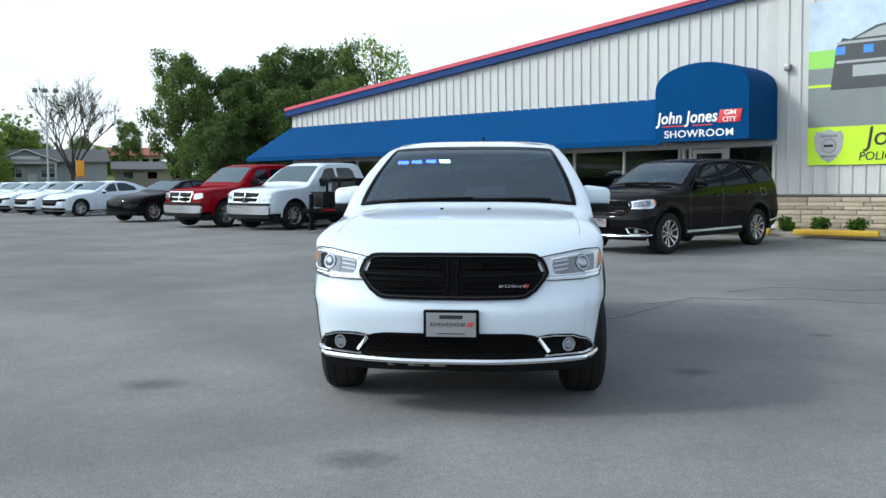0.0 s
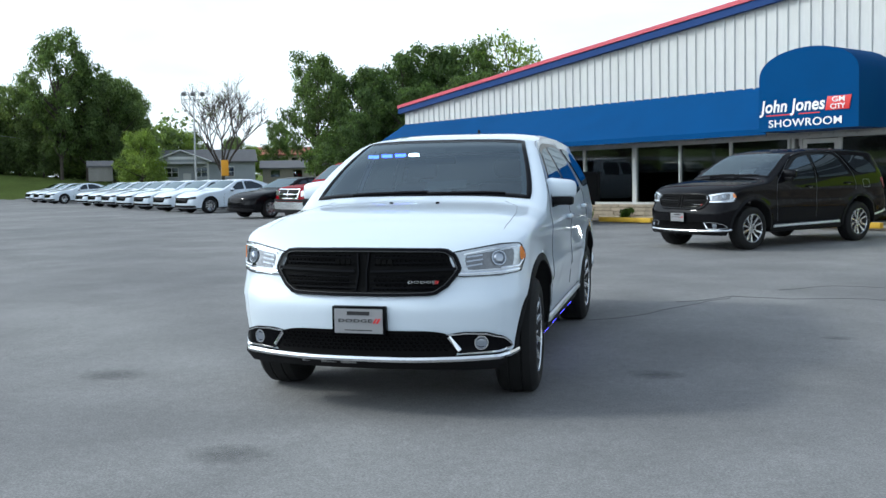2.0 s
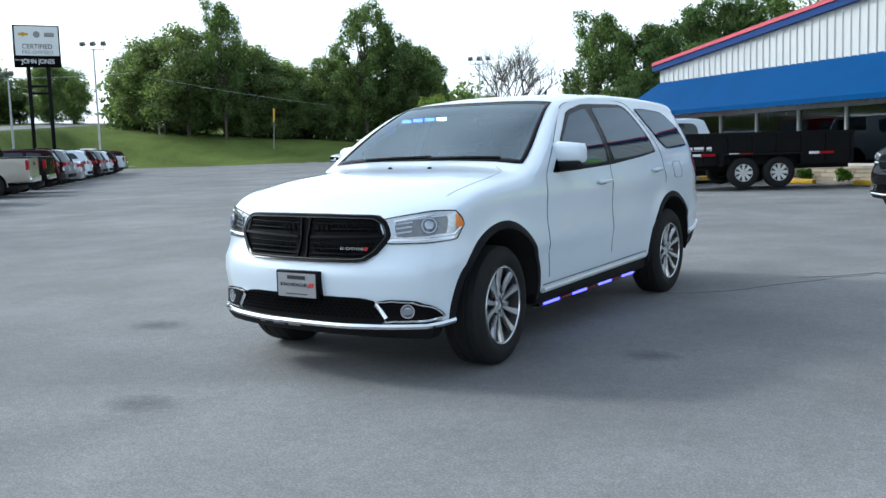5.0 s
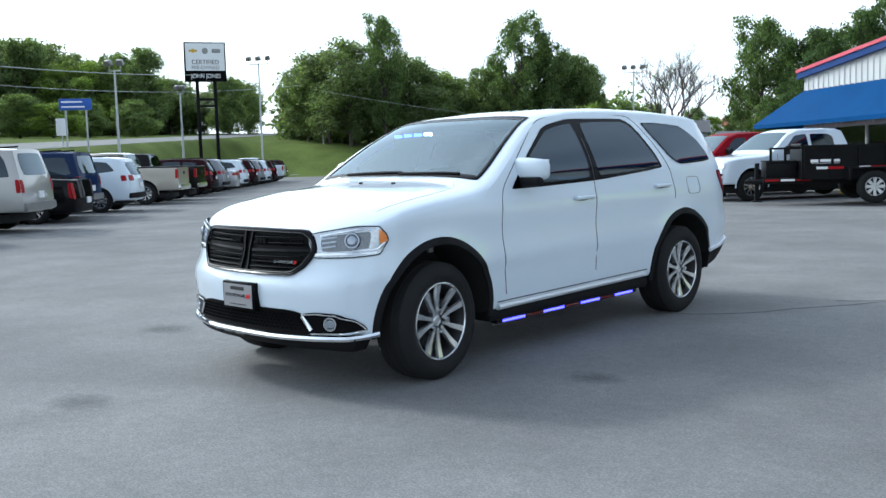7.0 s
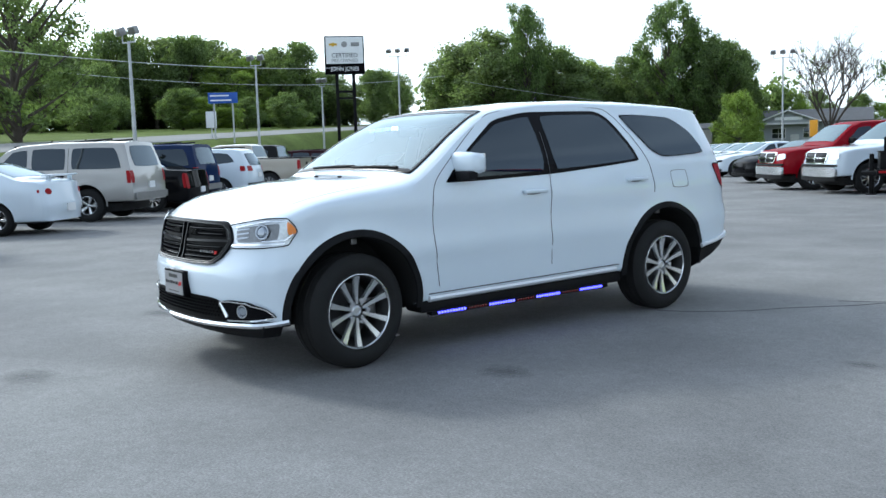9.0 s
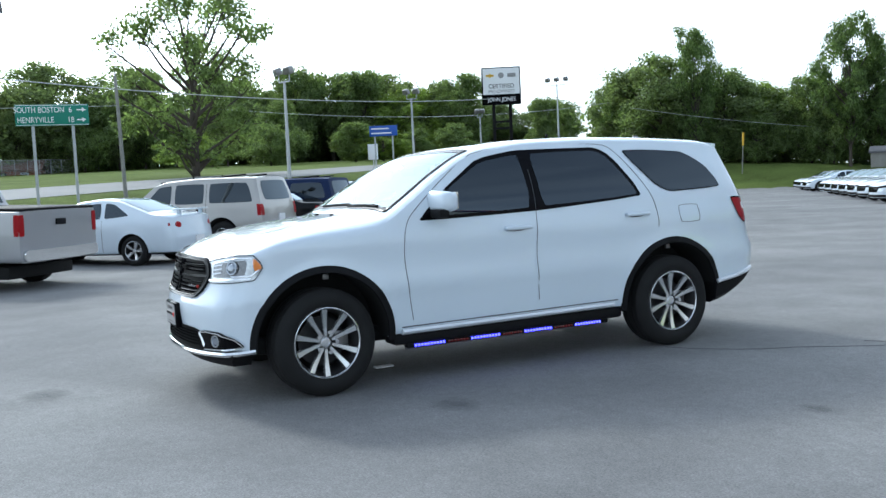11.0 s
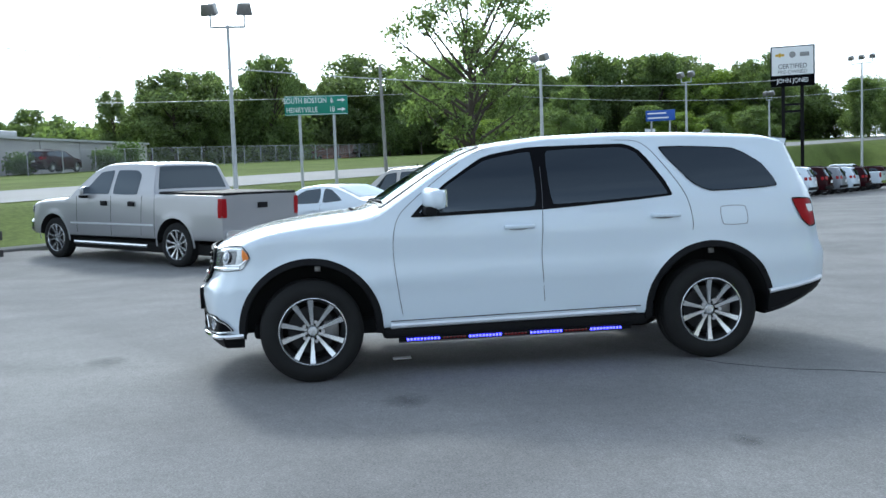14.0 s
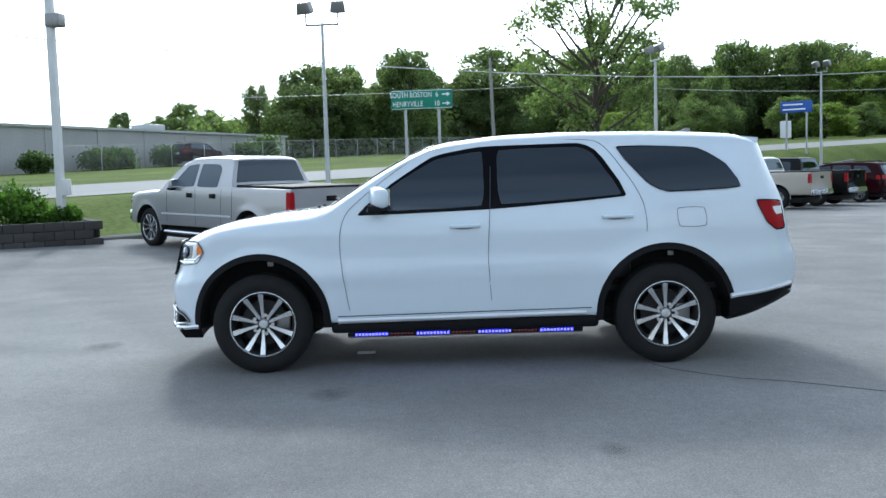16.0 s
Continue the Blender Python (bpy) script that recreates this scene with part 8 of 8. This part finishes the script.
simple_car(sil_m @ Matrix.Translation((0, 4.56, 0)) @ pose(0, 0, 0, -rise, 0, 0) @ Matrix.Translation((0, -4.56, 0)), SIL, "silver crew-cab pickup truck with a tonneau cover", "pickup truck", "silver_paint", "pickup", rims="alloy")
HEAD = (-0.68, -0.73)


def bay(k, hub):
    """The k-th bay of the used-car row; the car's left rear hub stands in it."""
    return heading(-15.5 - 2.66 * k, 4.05 + 2.48 * k, HEAD, hub)


USED = {**PICKUP, "cover": (0.90, 4.06, 5.78, 1.312)}
simple_car(bay(-0.95, (0.8, 3.52)), COBALT, "white two-door coupe with a rear spoiler", "coupe", "white_paint", "coupe")
simple_car(bay(0.05, (0.9, 3.93)), TAHOE, "beige full-size SUV with roof rails", "suv", "beige_paint", "suv")
row_name = "row of used cars"
simple_car(bay(1.02, (0.9, 3.98)), {**CHARGER, "tail_rear": (0.60, 1.0, 0.72, 0.84), "tail": (5.02, 0.62, 1.0, 0.06)}, "black sedan parked tail to the lane", "sedan", "black_paint", "sedan", row_name)
simple_car(bay(1.60, (0.9, 4.5)), TAHOE, "navy blue SUV parked tail to the lane", "suv", "blue_paint", "suv", row_name)
wx = simple_car(bay(2.5, (0.9, 3.75)), CROSSOVER, "white crossover parked tail to the lane", "suv", "white_paint", "suv", row_name)
simple_car(bay(4.02, (0.95, 4.56)), USED, "tan pickup truck with a bed cover", "pickup truck", "tan_paint", "pickup", row_name)
bp = simple_car(bay(4.95, (0.95, 4.56)), USED, "black pickup truck parked tail to the lane", "pickup truck", "black_paint", "pickup", row_name)
ms = simple_car(bay(6.2, (0.9, 3.75)), CROSSOVER, "dark red crossover parked tail to the lane", "suv", "maroon_paint", "suv", row_name)
gsu = simple_car(bay(7.1, (0.9, 3.75)), CROSSOVER, "grey crossover parked tail to the lane", "suv", "grey_paint", "suv", row_name)
sd = simple_car(bay(8.1, (0.9, 3.98)), CHARGER, "silver sedan parked tail to the lane", "sedan", "silver_paint", "sedan", row_name)
for k, tpl in ((9, wx), (10, ms), (11, gsu), (12, wx), (13, ms)):
    copy_thing(tpl, bay(k, (0.9, 3.75)))
simple_car(bay(14, (0.95, 4.56)), PICKUP, "white pickup truck parked tail to the lane", "pickup truck", "white_paint", "pickup", row_name)
copy_thing(ms, bay(15, (0.9, 3.75)))


p_ = wh.matrix_basis
for i, (u, r_, h_) in enumerate(((6.5, 1.6, 2.2), (9.5, 1.3, 1.6), (20, 1.2, 1.4), (25, 1.2, 1.3), (27.5, 1.2, 1.3), (33, 1.1, 1.2))):
    c = p_ @ Vector((u, 2.2, 0))
    bush(c.x, c.y, ground_z(c.x, c.y), r_, h_, 90 + i, "rounded dark green shrub beside the warehouse", 160, 0.13, "shrubs along the warehouse", "leaf_shade")
c = p_ @ Vector((15.5, 3.5, 0))
copy_thing(ms, heading(c.x, c.y, (-0.9, 0.4)))


def trailer(m):
    t = root("dump_trailer", m, "black steel tandem-axle dump trailer with red reflectors", "trailer")
    part("bed", boxes((-0.3, 4.0, -0.95, -0.89, 0.62, 1.29), (-0.3, 4.0, 0.89, 0.95, 0.62, 1.29), (-0.3, -0.24, -0.89, 0.89, 0.62, 1.29), (3.94, 4.0, -0.89, 0.89, 0.62, 1.29), (-0.3, 4.0, -0.95, 0.95, 0.56, 0.62)), M["trailer"], t)
    for i in range(8):
        x = -0.25 + 0.595 * i
        part("rib", boxes((x, x + 0.06, -1.0, -0.95, 0.62, 1.29)), M["trailer"], t)
    part("top_rail", boxes((-0.32, 4.02, -1.0, -0.92, 1.29, 1.36), (-0.32, 4.02, 0.92, 1.0, 1.29, 1.36)), M["trailer"], t)
    part("frame", boxes((-0.2, 4.0, -0.62, -0.5, 0.44, 0.56), (-0.2, 4.0, 0.5, 0.62, 0.44, 0.56)), M["trailer"], t)
    tg = bmesh.new()
    tube(tg, (0.0, -0.6, 0.5), (-1.4, 0, 0.5), 0.06, seg=6)
    tube(tg, (0.0, 0.6, 0.5), (-1.4, 0, 0.5), 0.06, seg=6)
    part("tongue", tg, M["trailer"], t)
    part("jack", boxes((-1.25, -1.15, -0.06, 0.06, 0.0, 0.95), (-1.32, -1.08, -0.12, 0.12, 0.0, 0.03), bevel=0.01), M["trailer"], t)
    box_ = part("tool_box", boxes((-1.05, -0.36, -0.55, 0.45, 0.60, 0.98), bevel=0.02), M["trailer"], t)
    part("lid", boxes((-1.07, -0.34, -0.57, 0.47, 0.98, 1.01), bevel=0.008), M["trailer"], box_)
    part("drawbar_rail", boxes((-1.12, 0.0, -0.64, -0.56, 0.48, 0.60), bevel=0.008), M["trailer"], t)
    for i, nm in enumerate(("red_lens", "paper", "red_lens")):
        part("reflector", boxes((-1.08 + 0.36 * i, -0.76 + 0.36 * i, -0.648, -0.641, 0.52, 0.57)), M[nm], t)
    for x in (-0.95, -0.62):
        part("front_post", boxes((x - 0.03, x + 0.03, -0.62, -0.56, 1.0, 1.28), bevel=0.005), M["trailer"], t)
    part("front_rail", boxes((-0.98, -0.3, -0.62, -0.56, 1.28, 1.33), bevel=0.005), M["trailer"], t)
    part("tarp_roll", tube(bmesh.new(), (-0.27, -0.8, 1.37), (-0.27, 0.8, 1.37), 0.035), M["trailer"], t)
    part("fender", boxes((0.70, 2.70, -1.22, -0.96, 0.80, 0.84), (0.70, 0.77, -1.22, -0.96, 0.55, 0.80), (2.63, 2.70, -1.22, -0.96, 0.55, 0.80), bevel=0.01), M["trailer"], t)
    for x in (0.02, 0.95, 2.9):
        part("reflector", boxes((x + 0.26, x + 0.60, -1.008, -1.0, 0.80, 0.86)), M["red_lens"], t)
        part("reflector", boxes((x, x + 0.25, -1.008, -1.0, 0.80, 0.86)), M["paper"], t)
    part("maker_bar", boxes((0.11, 0.54, -0.958, -0.951, 0.97, 1.03)), M["text_white"], t)
    part("maker_bar", boxes((-0.10, 0.07, -0.958, -0.951, 0.96, 1.03)), M["text_white"], t)
    part("maker_bar", boxes((-0.08, 0.54, -0.958, -0.951, 0.935, 0.945)), M["text_white"], t)
    for x in (1.27, 2.13):
        for s in (-1, 1):
            w = wheel(t, x, s * 1.06, 0.38, 0.38, 0.22, 0.21, 8, 1, "frame_white", 0, False)
            w.matrix_basis = pose(x, s * 1.08, 0.38, 0, 0, -90 if s < 0 else 90)
    return t


# front of the box at the tongue end, its long side towards the lane
trailer(pose(-4.35, 19.6, 0.0, 0, 0, 31))
